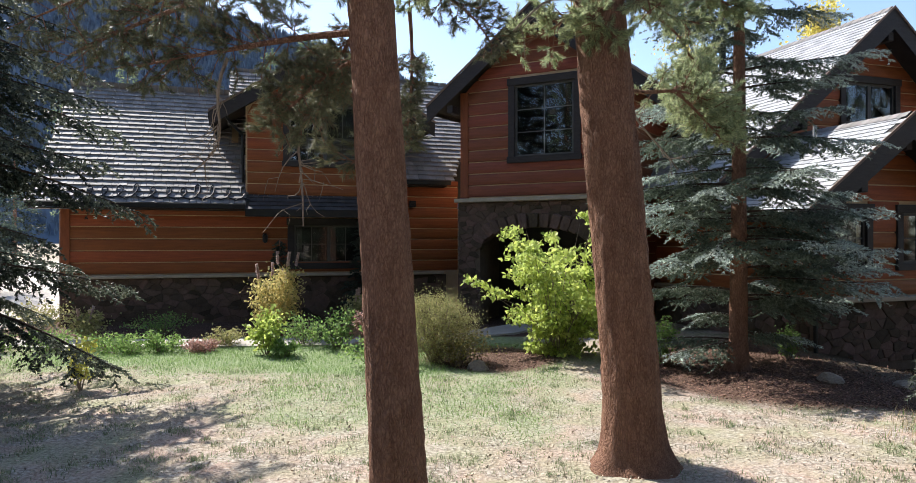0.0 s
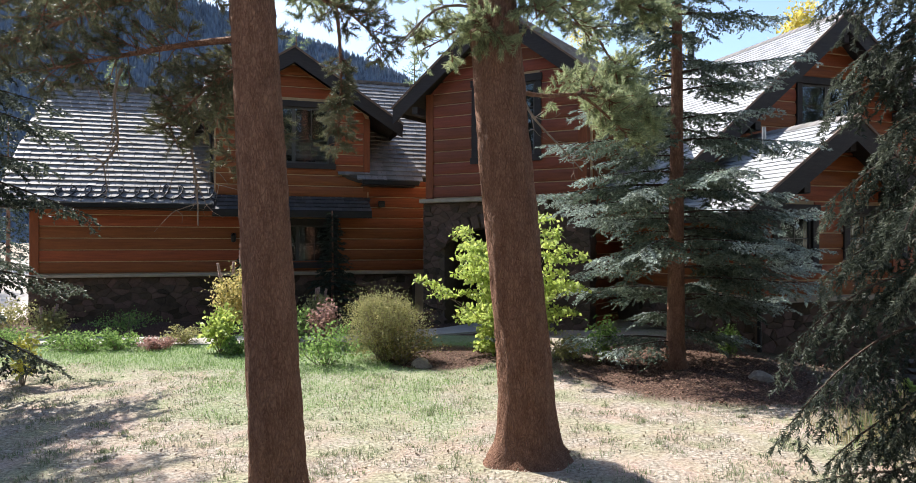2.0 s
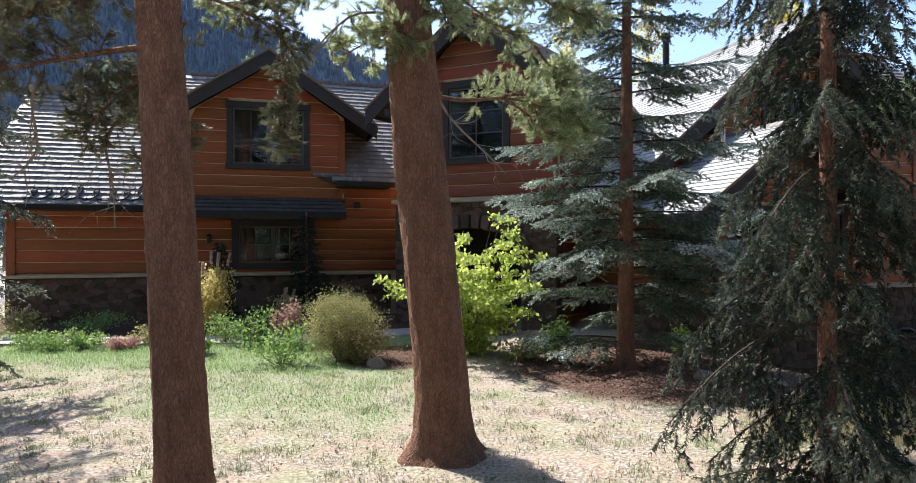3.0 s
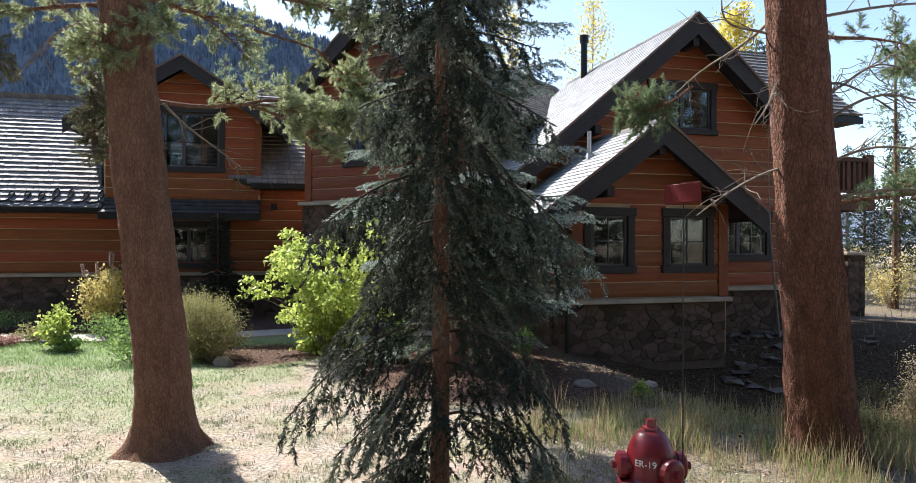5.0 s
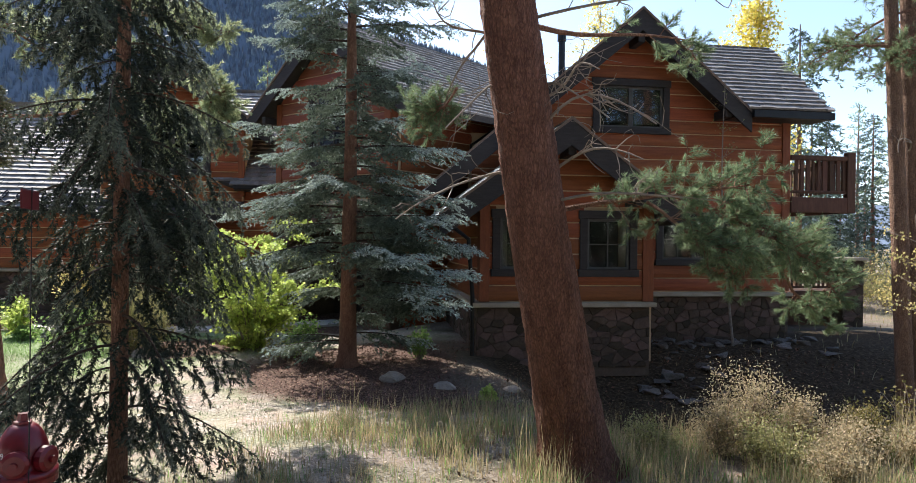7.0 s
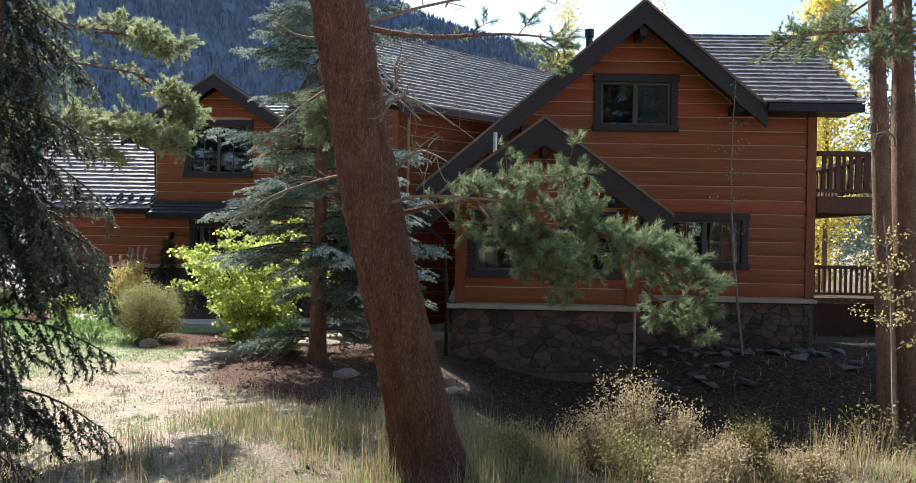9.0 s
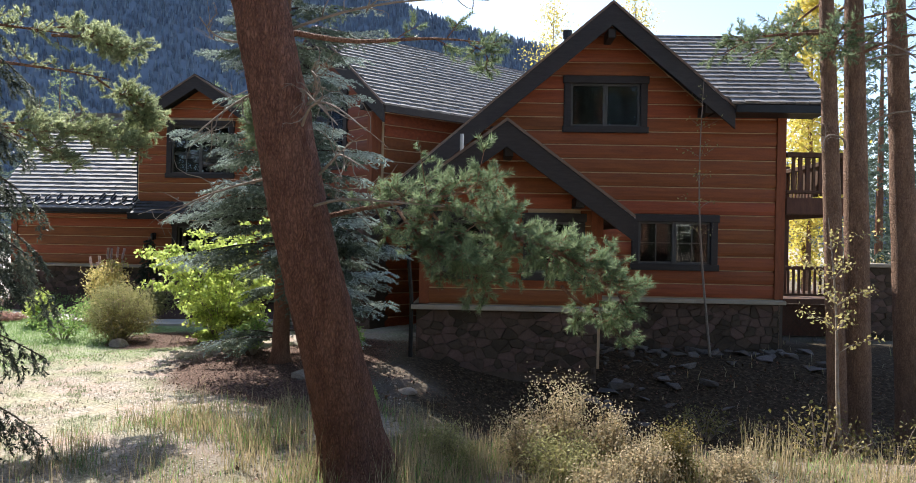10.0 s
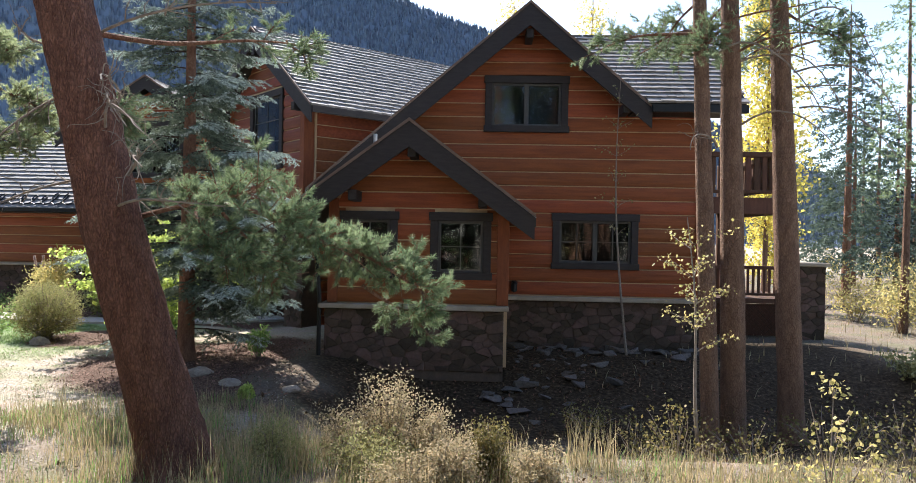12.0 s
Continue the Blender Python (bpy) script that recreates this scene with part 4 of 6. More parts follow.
def trunk_mesh(name, pts, radii, mat, parent, seed, sides=20, flare=0.0, label="", rough=0.05):
    """A trunk with an uneven skin, ridged bark and a flared foot."""
    bm = bmesh.new()
    P = [Vector(p) for p in pts]
    # resample
    seg = []
    for i in range(len(P) - 1):
        k = max(2, int((P[i + 1] - P[i]).length / (0.07 if P[i].z < 5 and sides > 20 else 0.2)))
        for j in range(k):
            f = j / k
            seg.append((P[i].lerp(P[i + 1], f), radii[i] * (1 - f) + radii[i + 1] * f))
    seg.append((P[-1], radii[-1]))
    rings = []
    z0 = seg[0][0].z
    for c, rad in seg:
        h = c.z - z0
        fl = flare * math.exp(-max(h, 0) / 0.17)
        ring = []
        for k in range(sides):
            a = math.tau * k / sides
            lob = max(0.15, 1 + 1.1 * noise.noise((math.cos(a) * 1.7, math.sin(a) * 1.7, seed + 0.4)))
            bump = rough * noise.noise((math.cos(a) * 3.2, math.sin(a) * 3.2, h * 1.1 + seed * 7)) + rough * 0.7 * noise.noise((math.cos(a) * 8, math.sin(a) * 8, h * 4.5 + seed * 3)) + rough * 0.75 * noise.noise((math.cos(a) * 17, math.sin(a) * 17, h * 9 + seed * 5))
            rr = rad * (1 + bump) + fl * lob
            ring.append(bm.verts.new(c + Vector((math.cos(a) * rr, math.sin(a) * rr, 0))))
        rings.append(ring)
    for a, b in zip(rings, rings[1:]):
        for k in range(sides):
            bm.faces.new((a[k], a[(k + 1) % sides], b[(k + 1) % sides], b[k]))
    bm.faces.new(rings[-1])
    return part(name, bm, mat, parent, label, smooth=True)


def curve_points(p0, p1, sag, n=8, wob=0.0, r=rnd):
    """Points from p0 to p1 with the middle raised (sag > 0: ends hang)."""
    p0, p1 = Vector(p0), Vector(p1)
    out = []
    w = Vector((r.uniform(-1, 1), r.uniform(-1, 1), r.uniform(-1, 1))) * wob
    w2 = Vector((r.uniform(-1, 1), r.uniform(-1, 1), r.uniform(-1, 1))) * wob * 0.5
    for i in range(n + 1):
        t = i / n
        out.append(p0.lerp(p1, t) + Vector((0, 0, sag * 4 * t * (1 - t))) + w * math.sin(math.pi * t) + w2 * math.sin(math.tau * t))
    return out


def spruce(x, y, h, reach, first, mat, seed, label, bark=None, trunk_r=0.14, limbs=110, dens=90, nl=0.034, nw=0.005, droop=0.35, group="spruce trees", hang=0.5, top=None, extra=(), step=0.075, power=0.75, wide=0.26, vary=(0.68, 1.1), bare=None, low=None, old=None):
    """A spruce: straight trunk, limbs that hang, flat sprays of needles. extra: further low limbs as (height, turn,
    length); old: the older needles of the inner sprays, coloured darker for the shade inside the crown.
    """
    r = random.Random(seed)
    g = np.random.default_rng(seed)
    z0 = gz(x, y) - 0.08
    tree = thing("spruce_tree", label, "tree", Matrix.Translation((x, y, z0)), group)
    trunk_mesh("trunk", [(0, 0, 0), (0.02, 0.0, h * 0.5), (0, 0, h)], [trunk_r, trunk_r * 0.6, 0.02], bark or M_BARK, tree, seed, 14, trunk_r * 0.5)
    A, B, oldA, oldB = [], [], [], []
    zmax = top or h * 0.98
    todo = []
    for i in range(limbs):
        f = (i + r.random()) / limbs
        z = first + (zmax - first) * f
        todo.append((z, i * 2.39996 + r.uniform(-0.4, 0.4), reach * (max(0.03, 1 - z / h)) ** power * r.uniform(*vary), f))
    if bare:                                     # a thinned side, as (turn, width, share of limbs kept)
        todo = [w for w in todo if abs((math.degrees(w[1]) - bare[0] + 180) % 360 - 180) > bare[1] or r.random() < bare[2]]
    if low:                                      # fewer limbs below a height, as (height, share kept)
        todo = [w for w in todo if w[0] > low[0] or r.random() < low[1]]
    todo += [(z, radians(a), L, 0.2) for z, a, L in extra]
    for z, a, L, f in todo:
        bm = bmesh.new()
        d = Vector((math.cos(a), math.sin(a), 0))
        side = Vector((-d.y, d.x, 0))
        rise, fall = 0.12 * L, (droop + 0.25 * (1 - f)) * L * r.uniform(0.7, 1.25)
        bend = r.uniform(-0.12, 0.12) * L
        P = []
        for k in range(8):
            t = k / 7
            zz = max(z + rise * t - fall * t * t + 0.10 * L * t ** 4, 0.12)
            P.append(d * L * t + side * bend * t * t + Vector((0, 0, zz)))
        tube(bm, P, [0.004 + 0.011 * L * (1 - k / 7.4) for k in range(8)], 4)
        part("limb", bm, M_LIMB, tree)
        nb = int(4 + L / step)
        for j in range(nb):
            t = 0.12 + 0.88 * (j + r.random()) / nb
            k = min(int(t * 7), 6)
            p = P[k].lerp(P[k + 1], t * 7 - k)
            s = 1 if j % 2 else -1
            bl = (0.14 + wide * L * (1 - 0.75 * t)) * r.uniform(0.6, 1.15)
            fw = (P[k + 1] - P[k]).normalized()
            dirn = (fw * r.uniform(0.5, 0.9) + side * s * r.uniform(0.5, 0.95) + Vector((0, 0, -r.uniform(0.1, 0.9) * hang))).normalized()
            e = p + dirn * bl + Vector((0, 0, -0.25 * bl * hang))
            m1 = p.lerp(e, 0.5) + Vector((0, 0, 0.05 * bl))
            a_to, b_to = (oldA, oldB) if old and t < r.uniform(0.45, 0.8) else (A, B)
            a_to += [p, m1]
            b_to += [m1, e]
            for u in range(max(2, int(bl / 0.06))):
                c = p.lerp(e, r.uniform(0.15, 0.98))
                sd = dirn.cross(Vector((0, 0, 1))).normalized() * (1 if u % 2 else -1)
                ee = c + (dirn * 0.7 + sd * 0.7 + Vector((0, 0, -r.uniform(0, 0.8) * hang))).normalized() * bl * r.uniform(0.2, 0.45)
                a_to.append(c)
                b_to.append(ee)
        for k in range(1, 7):
            A.append(P[k])
            B.append(P[k + 1])
    tri_mesh("crown", needles(A, B, dens, nl, nw, 0.75, 0.75, 0.3, g), mat, tree)
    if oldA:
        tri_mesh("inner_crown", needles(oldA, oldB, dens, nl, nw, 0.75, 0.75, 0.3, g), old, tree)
    return tree


def pine_twigs(P, r, start=0.3, sub=0.45, count=14, lift=0.15):
    """Twigs off a limb's points; returns (starts, ends) of the leafy ends and all the wood."""
    A, B, wood = [], [], []
    n = len(P) - 1
    L = sum((P[i + 1] - P[i]).length for i in range(n))
    for j in range(count):
        t = start + (1 - start) * (j + r.random()) / count
        k = min(int(t * n), n - 1)
        p = P[k].lerp(P[k + 1], t * n - k)
        fw = (P[k + 1] - P[k]).normalized()
        v = Vector((r.gauss(0, 1), r.gauss(0, 1), r.gauss(0, 0.7) + lift)).normalized()
        dirn = (fw * 0.8 + v * 0.9).normalized()
        e = p + dirn * sub * r.uniform(0.5, 1.1) + Vector((0, 0, lift * 0.25))
        wood.append((p, e, 0.006))
        for q in range(r.randint(4, 7)):
            c = p.lerp(e, r.uniform(0.35, 1.0))
            v = Vector((r.gauss(0, 1), r.gauss(0, 1), r.gauss(0, 0.7) + 0.25)).normalized()
            ee = c + (dirn * 0.7 + v * 0.8).normalized() * r.uniform(0.09, 0.2)
            wood.append((c, ee, 0.0035))
            A.append(c.lerp(ee, 0.1))
            B.append(ee)
    return A, B, wood


def pine(x, y, lean_pts, radii, limbs, seed, label, mat=None, bark=None, dead=(), flare=0.18, dens=540, nl=0.062, nw=0.0027, group="pine trees", sides=56, upper=26, crown_from=6.2, crown_reach=2.0):
    """A pine with a bark trunk, the limbs given as (start, end, sag, twig count, twig length), dead branches, and a crown above."""
    r = random.Random(seed)
    g = np.random.default_rng(seed)
    z0 = gz(x, y) - 0.06
    tree = thing("pine_tree", label, "tree", Matrix.Translation((x, y, z0)), group)
    trunk_mesh("trunk", lean_pts, radii, bark or M_BARK, tree, seed, sides, flare, "furrowed reddish-brown bark", 0.06)
    off = Vector((x, y, z0))
    A, B, low = [], [], 0
    todo = [(Vector(p0) - off, Vector(p1) - off, sag, cnt, sub) for p0, p1, sag, cnt, sub in limbs]
    tip, foot = Vector(lean_pts[-1]), Vector(lean_pts[-2])
    fine = []
    for p0, p1, sag, cnt, sub in todo:
        P = curve_points(p0, p1, sag, 9, 0.08, r)
        L = (P[-1] - P[0]).length
        bm = bmesh.new()
        tube(bm, P, [0.007 + 0.013 * L * (1 - k / 9.5) for k in range(10)], 6)
        a, b, wood = pine_twigs(P, r, 0.3, sub, int(cnt * 1.4))
        A += a
        B += b
        for p, e, rad in wood:
            tube(bm, [p, p.lerp(e, 0.5) + Vector((0, 0, 0.015)), e], [rad, rad * 0.8, rad * 0.5], 4)
        part("limb", bm, M_BARK, tree)
    C, D = [], []
    for k in range(upper):
        z = crown_from + (tip.z - 0.3 - crown_from) * (k + r.random()) / upper
        c = foot.lerp(tip, (z - foot.z) / (tip.z - foot.z))
        a = k * 2.39996 + r.uniform(-0.5, 0.5)
        L = crown_reach * (1 - 0.75 * (z - crown_from) / (tip.z - crown_from)) * r.uniform(0.6, 1.1)
        P = curve_points(c, c + Vector((math.cos(a) * L, math.sin(a) * L, r.uniform(-0.2, 0.5))), 0.1, 6, 0.1, r)
        bm = tube(bmesh.new(), P, [0.006 + 0.013 * L * (1 - q / 6.5) for q in range(7)], 4)
        part("limb", bm, M_BARK, tree)
        a, b, wood = pine_twigs(P, r, 0.25, 0.45, 12)
        C += a
        D += b
    V = []
    if A:
        V.append(needles(A, B, dens, nl, nw, 0.75, 0.8, 0.0, g))
    if C:
        V.append(needles(C, D, 55, nl * 1.6, nw * 3.6, 0.75, 0.8, 0.0, g))
    if V:
        tri_mesh("crown", np.concatenate(V), mat or M_PINE, tree)
    for k, (p0, p1, sag, n) in enumerate(dead):
        bm = bmesh.new()
        P = curve_points(Vector(p0) - off, Vector(p1) - off, sag, 8, 0.12, r)
        tube(bm, P, [0.006 + 0.013 * (1 - i / 8.5) for i in range(9)], 5)
        for j in range(n):
            i = r.randint(2, 7)
            c = P[i]
            v = Vector((r.gauss(0, 1), r.gauss(0, 0.7), r.gauss(-0.2, 0.8))).normalized()
            fw = (P[min(i + 1, 8)] - P[i - 1]).normalized()
            e = c + (fw + v * 0.9).normalized() * r.uniform(0.15, 0.55)
            Q = curve_points(c, e, r.uniform(-0.08, 0.1), 5, 0.07, r)
            tube(bm, Q, [0.007, 0.006, 0.005, 0.004, 0.003, 0.002], 4)
            if r.random() < 0.6:
                e2 = Q[3] + Vector((r.gauss(0, 1), r.gauss(0, 0.7), r.gauss(-0.3, 0.8))).normalized() * r.uniform(0.1, 0.3)
                tube(bm, curve_points(Q[3], e2, 0.03, 3, 0.04, r), [0.004, 0.0035, 0.003, 0.002], 4)
        part("dead_branch", bm, M_TWIG, tree, "bare grey dead branch")
    return tree


def leaf_quads(C, size, r, shape="leaf", up=0.3):
    """A pointed leaf (two triangles) at each of the places C."""
    n = len(C)
    C = np.asarray(C, float)
    ax = unit(r.normal(size=(n, 3)) + np.array([0, 0, -0.15]))
    nr = unit(r.normal(size=(n, 3)) * 0.7 + np.array([0, 0, up]))
    sd = unit(np.cross(ax, nr))
    s = size * r.uniform(0.6, 1.2, (n, 1))
    a = C
    b = C + ax * s * 0.5 + sd * s * 0.33
    c = C + ax * s
    d = C + ax * s * 0.5 - sd * s * 0.33
    return np.stack([a, b, c, d], axis=1).reshape(-1, 3)


def shrub(name, x, y, w, h, n, size, mat, seed, label, category="shrub", lift=0.0, shape="dome", stems=14, stem_mat=None, group="", depth=None, spread=0.075, twigs=0, fill=0):
    """A shrub of stems with clumps of leaves; the outline is uneven, with gaps."""
    r = random.Random(seed)
    g = np.random.default_rng(seed)
    z0 = gz(x, y) - 0.03
    ob = thing(name, label, category, Matrix.Translation((x, y, z0)), group)
    C = []
    per = n // (stems * 5)
    for i in range(stems):
        a = math.tau * (i + r.random() * 0.7) / stems
        k = r.uniform(0.25, 1.0)
        tip = Vector((math.cos(a) * w / 2 * k, math.sin(a) * (depth or w) / 2 * k, h * (r.uniform(0.75, 1.03) - 0.45 * k * k if shape == "dome" else max(0.25, r.uniform(0.35, 1.03) - 0.12 * k))))
        P = curve_points((tip.x * 0.12, tip.y * 0.12, 0), tip, 0.12 * h * k, 6, 0.05, r)
        part("stem", tube(bmesh.new(), P, [0.010 * (1 - j / 7.5) + 0.002 for j in range(7)], 4), stem_mat or M_TWIG, ob)
        for j in range(twigs):
            c = P[r.randint(0, 6)] + Vector((0, 0, 0.1))
            v = Vector((math.cos(a) + r.gauss(0, 0.9), math.sin(a) + r.gauss(0, 0.9), r.uniform(-0.1, 0.7))).normalized()
            e = c + v * r.uniform(0.18, 0.42) * w * 0.4
            Q = curve_points(c, e, 0.06, 4, 0.03, r)
            part("twig", tube(bmesh.new(), Q, [0.006, 0.005, 0.004, 0.003, 0.002], 4), stem_mat or M_TWIG, ob)
            for q in Q[1:]:
                C.append(np.array(q) + g.normal(size=(max(1, n // (stems * twigs * 4)), 3)) * np.array([0.06, 0.06, 0.035]))
        for j in range(0 if twigs else 5):
            c = P[2 + j] if j < 5 else tip
            cl = np.array(c) + g.normal(size=(per, 3)) * np.array([w, depth or w, h]) * spread
            C.append(cl)
    if fill:                                     # a close outer shell of small sprigs
        d = unit(g.normal(size=(fill // 14, 3)) + np.array([0, 0, 0.25]))
        d = d[d[:, 2] > -0.72]
        k = g.uniform(0.72, 1.0, (len(d), 1)) * (0.9 + 0.13 * np.sin(d[:, :1] * 7 + 1) * np.cos(d[:, 1:2] * 6))
        tips = d * k * np.array([w / 2, (depth or w) / 2, h * 0.56]) + np.array([0, 0, h * 0.42])
        C.append((tips[:, None, :] + g.normal(size=(len(tips), 14, 3)) * np.array([0.03, 0.03, 0.045])).reshape(-1, 3))
    C = np.concatenate(C)
    C = C[C[:, 2] > 0.02]
    tri_mesh("leaves", leaf_quads(C, size, g), mat, ob, per=4)
    return ob


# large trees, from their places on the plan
# old=M_SPRUCE gives a crown a darker inside, its shade put into the needle colour
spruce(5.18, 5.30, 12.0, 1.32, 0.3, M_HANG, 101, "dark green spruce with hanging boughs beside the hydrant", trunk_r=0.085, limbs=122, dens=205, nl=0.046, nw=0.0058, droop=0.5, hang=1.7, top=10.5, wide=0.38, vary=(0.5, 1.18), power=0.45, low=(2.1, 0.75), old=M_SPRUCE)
spruce(5.05, 11.9, 10.8, 3.0, 1.9, M_BLUE, 102, "silvery blue spruce with a bare lower trunk in mulch", trunk_r=0.17, limbs=128, dens=80, nl=0.05, nw=0.0115, droop=0.05, hang=0.5, step=0.08, power=0.56, wide=0.36, vary=(0.4, 1.12), bare=(-80, 48, 0.25), old=M_INBLUE,
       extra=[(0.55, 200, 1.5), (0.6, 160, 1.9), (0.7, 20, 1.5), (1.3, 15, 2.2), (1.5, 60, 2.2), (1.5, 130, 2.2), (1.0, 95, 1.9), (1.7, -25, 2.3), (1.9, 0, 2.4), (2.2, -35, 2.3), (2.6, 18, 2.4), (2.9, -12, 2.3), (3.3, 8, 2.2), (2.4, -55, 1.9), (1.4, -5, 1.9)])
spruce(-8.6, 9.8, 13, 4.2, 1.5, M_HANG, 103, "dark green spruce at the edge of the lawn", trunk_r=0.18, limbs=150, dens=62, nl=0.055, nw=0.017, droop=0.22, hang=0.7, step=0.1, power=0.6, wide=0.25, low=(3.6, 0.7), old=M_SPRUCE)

for x, y, h, reach, seed in ((-2.75, 19.55, 3.35, 0.95, 104), (-5.05, 18.7, 2.5, 0.62, 105)):
    spruce(x, y, h, reach, 0.15, M_SPRUCE, seed, "small dark conifer standing against the log wall", trunk_r=0.05, limbs=70, dens=85, nl=0.06, nw=0.014, droop=0.15, hang=0.5, step=0.12, group="wall conifers")

TOP = 13.0
pine(-0.5, 5.8, [(0, 0, 0), (-0.145, 0, 2.5), (-0.29, 0, 5), (-0.5, 0, TOP)], [0.25, 0.223, 0.195, 0.08],
     [((-0.65, 6.1, 4.4), (-3.1, 6.4, 4.15), 0.1, 34, 0.45), ((-0.65, 6.1, 4.2), (-1.7, 6.2, 3.55), 0.15, 34, 0.4), ((-0.65, 6.1, 4.6), (-1.5, 6.9, 3.7), 0.25, 30, 0.4),
      ((-0.6, 6.1, 4.9), (0.35, 6.5, 4.35), 0.15, 16, 0.32), ((-0.6, 6.1, 5.2), (-3.6, 7.0, 4.7), 0.2, 36, 0.5), ((-0.65, 6.0, 4.9), (-2.4, 5.4, 4.5), 0.1, 34, 0.45),
      ((-0.65, 6.2, 5.6), (-0.7, 9.6, 5.8), 0.2, 10, 0.4), ((-0.7, 9.5, 5.8), (-0.8, 10.0, 3.9), 0.05, 46, 0.30), ((-0.65, 6.1, 4.0), (-1.0, 6.3, 3.2), 0.05, 14, 0.3),
      ((-0.65, 6.1, 5.5), (-4.6, 7.2, 4.9), 0.15, 40, 0.5), ((-0.65, 6.1, 5.2), (-3.9, 6.6, 4.3), 0.1, 36, 0.45)],
     201, "tall pine with a straight reddish-brown trunk", flare=0.05,
     dead=[((-2.2, 6.3, 4.2), (-2.6, 6.4, 3.1), 0.05, 14), ((-1.4, 6.3, 3.7), (-1.5, 6.4, 2.6), 0.05, 12)])
pine(1.89, 7.06, [(0, 0, 0), (-0.07, -0.05, 1.2), (-0.275, -0.13, 3.2), (-0.47, -0.2, 5.5), (-0.8, -0.3, TOP)], [0.33, 0.29, 0.285, 0.25, 0.08],
     [((1.6, 7.0, 5.0), (0.7, 7.2, 4.6), 0.1, 18, 0.35), ((1.6, 7, 5.3), (2.6, 7.4, 4.8), 0.1, 16, 0.35), ((1.6, 7, 4.8), (1.3, 6.5, 4.6), 0.1, 16, 0.35), ((1.6, 7, 5.1), (1.9, 6.5, 4.7), 0.1, 16, 0.35),
      ((1.6, 7.1, 4.15), (3.1, 8.2, 4.2), 0.05, 14, 0.4), ((2.6, 7.8, 4.2), (3.4, 8.5, 3.75), 0.05, 22, 0.36), ((2.5, 7.7, 4.2), (3.35, 8.9, 4.25), 0.06, 30, 0.34), ((3.1, 8.6, 4.25), (3.85, 9.3, 4.1), 0.04, 30, 0.3),
      ((2.9, 8.5, 4.35), (3.4, 9.9, 4.3), 0.05, 24, 0.3), ((1.55, 7.1, 5.35), (3.2, 9.4, 5.3), 0.1, 8, 0.3), ((3.1, 9.2, 5.3), (3.65, 9.95, 4.75), 0.08, 34, 0.28), ((3.4, 9.6, 5.0), (3.65, 9.9, 4.45), 0.03, 18, 0.24),
      ((1.5, 7.1, 5.7), (3.0, 9.0, 5.95), 0.08, 16, 0.36), ((2.7, 8.7, 5.9), (3.95, 9.2, 5.65), 0.06, 36, 0.32), ((2.4, 8.6, 5.95), (2.9, 9.6, 6.1), 0.05, 22, 0.32),
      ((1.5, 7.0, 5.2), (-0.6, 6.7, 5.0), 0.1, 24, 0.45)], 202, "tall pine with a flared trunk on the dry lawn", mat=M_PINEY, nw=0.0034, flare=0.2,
     dead=[((1.5, 6.9, 4.9), (0.3, 6.7, 4.3), 0.2, 7), ((1.8, 7.1, 4.1), (2.6, 7.8, 3.3), 0.15, 7)])
pine(9.37, 7.14, [(0, 0, 0), (-0.23, -0.29, 1.4), (-0.45, -0.55, 2.7), (-0.76, -0.91, 5.0), (-1.78, -1.97, TOP)], [0.38, 0.325, 0.30, 0.27, 0.08],
     [((9.0, 6.8, 2.85), (10.9, 6.4, 3.1), 0.0, 24, 0.4), ((10.0, 6.6, 2.95), (10.7, 6.3, 2.45), 0.05, 22, 0.36), ((10.3, 6.6, 3.0), (11.5, 7.1, 2.5), 0.12, 34, 0.42), ((11.0, 6.9, 2.7), (12.1, 7.7, 2.05), 0.08, 34, 0.38),
      ((11.5, 7.3, 2.2), (12.05, 7.8, 1.65), 0.03, 9, 0.22), ((10.4, 6.5, 2.9), (10.9, 6.6, 2.2), 0.03, 20, 0.36),
      ((7.95, 7.3, 4.3), (7.45, 7.95, 4.05), 0.06, 34, 0.4), ((8.7, 6.6, 4.8), (10.5, 7.5, 4.8), 0.05, 3, 0.3), ((10.4, 7.5, 4.85), (10.6, 7.55, 4.6), 0.0, 7, 0.2)],
     203, "leaning old pine with dead lower branches", mat=M_PINEG, bark=M_BARKR, nl=0.072, nw=0.0028, dens=560,
     dead=[((9.0, 6.6, 3.2), (9.9, 6.0, 3.3), 0.2, 9), ((8.9, 6.5, 3.6), (10.0, 5.9, 3.6), 0.2, 8), ((8.8, 6.4, 4.1), (8.1, 5.9, 3.6), 0.1, 10), ((8.9, 6.5, 2.9), (10.6, 6.3, 2.95), 0.05, 8), ((8.8, 6.5, 3.9), (9.5, 5.9, 4.1), 0.1, 10),
           ((8.9, 6.6, 3.3), (7.6, 6.0, 2.75), 0.15, 10), ((8.7, 6.5, 4.75), (10.9, 6.6, 4.9), 0.1, 16), ((8.8, 6.6, 4.0), (9.6, 6.1, 3.7), 0.15, 8),
           ((8.6, 6.5, 4.6), (7.9, 6.2, 4.9), -0.1, 6), ((8.65, 6.3, 4.95), (7.8, 7.45, 4.25), -0.06, 6)])
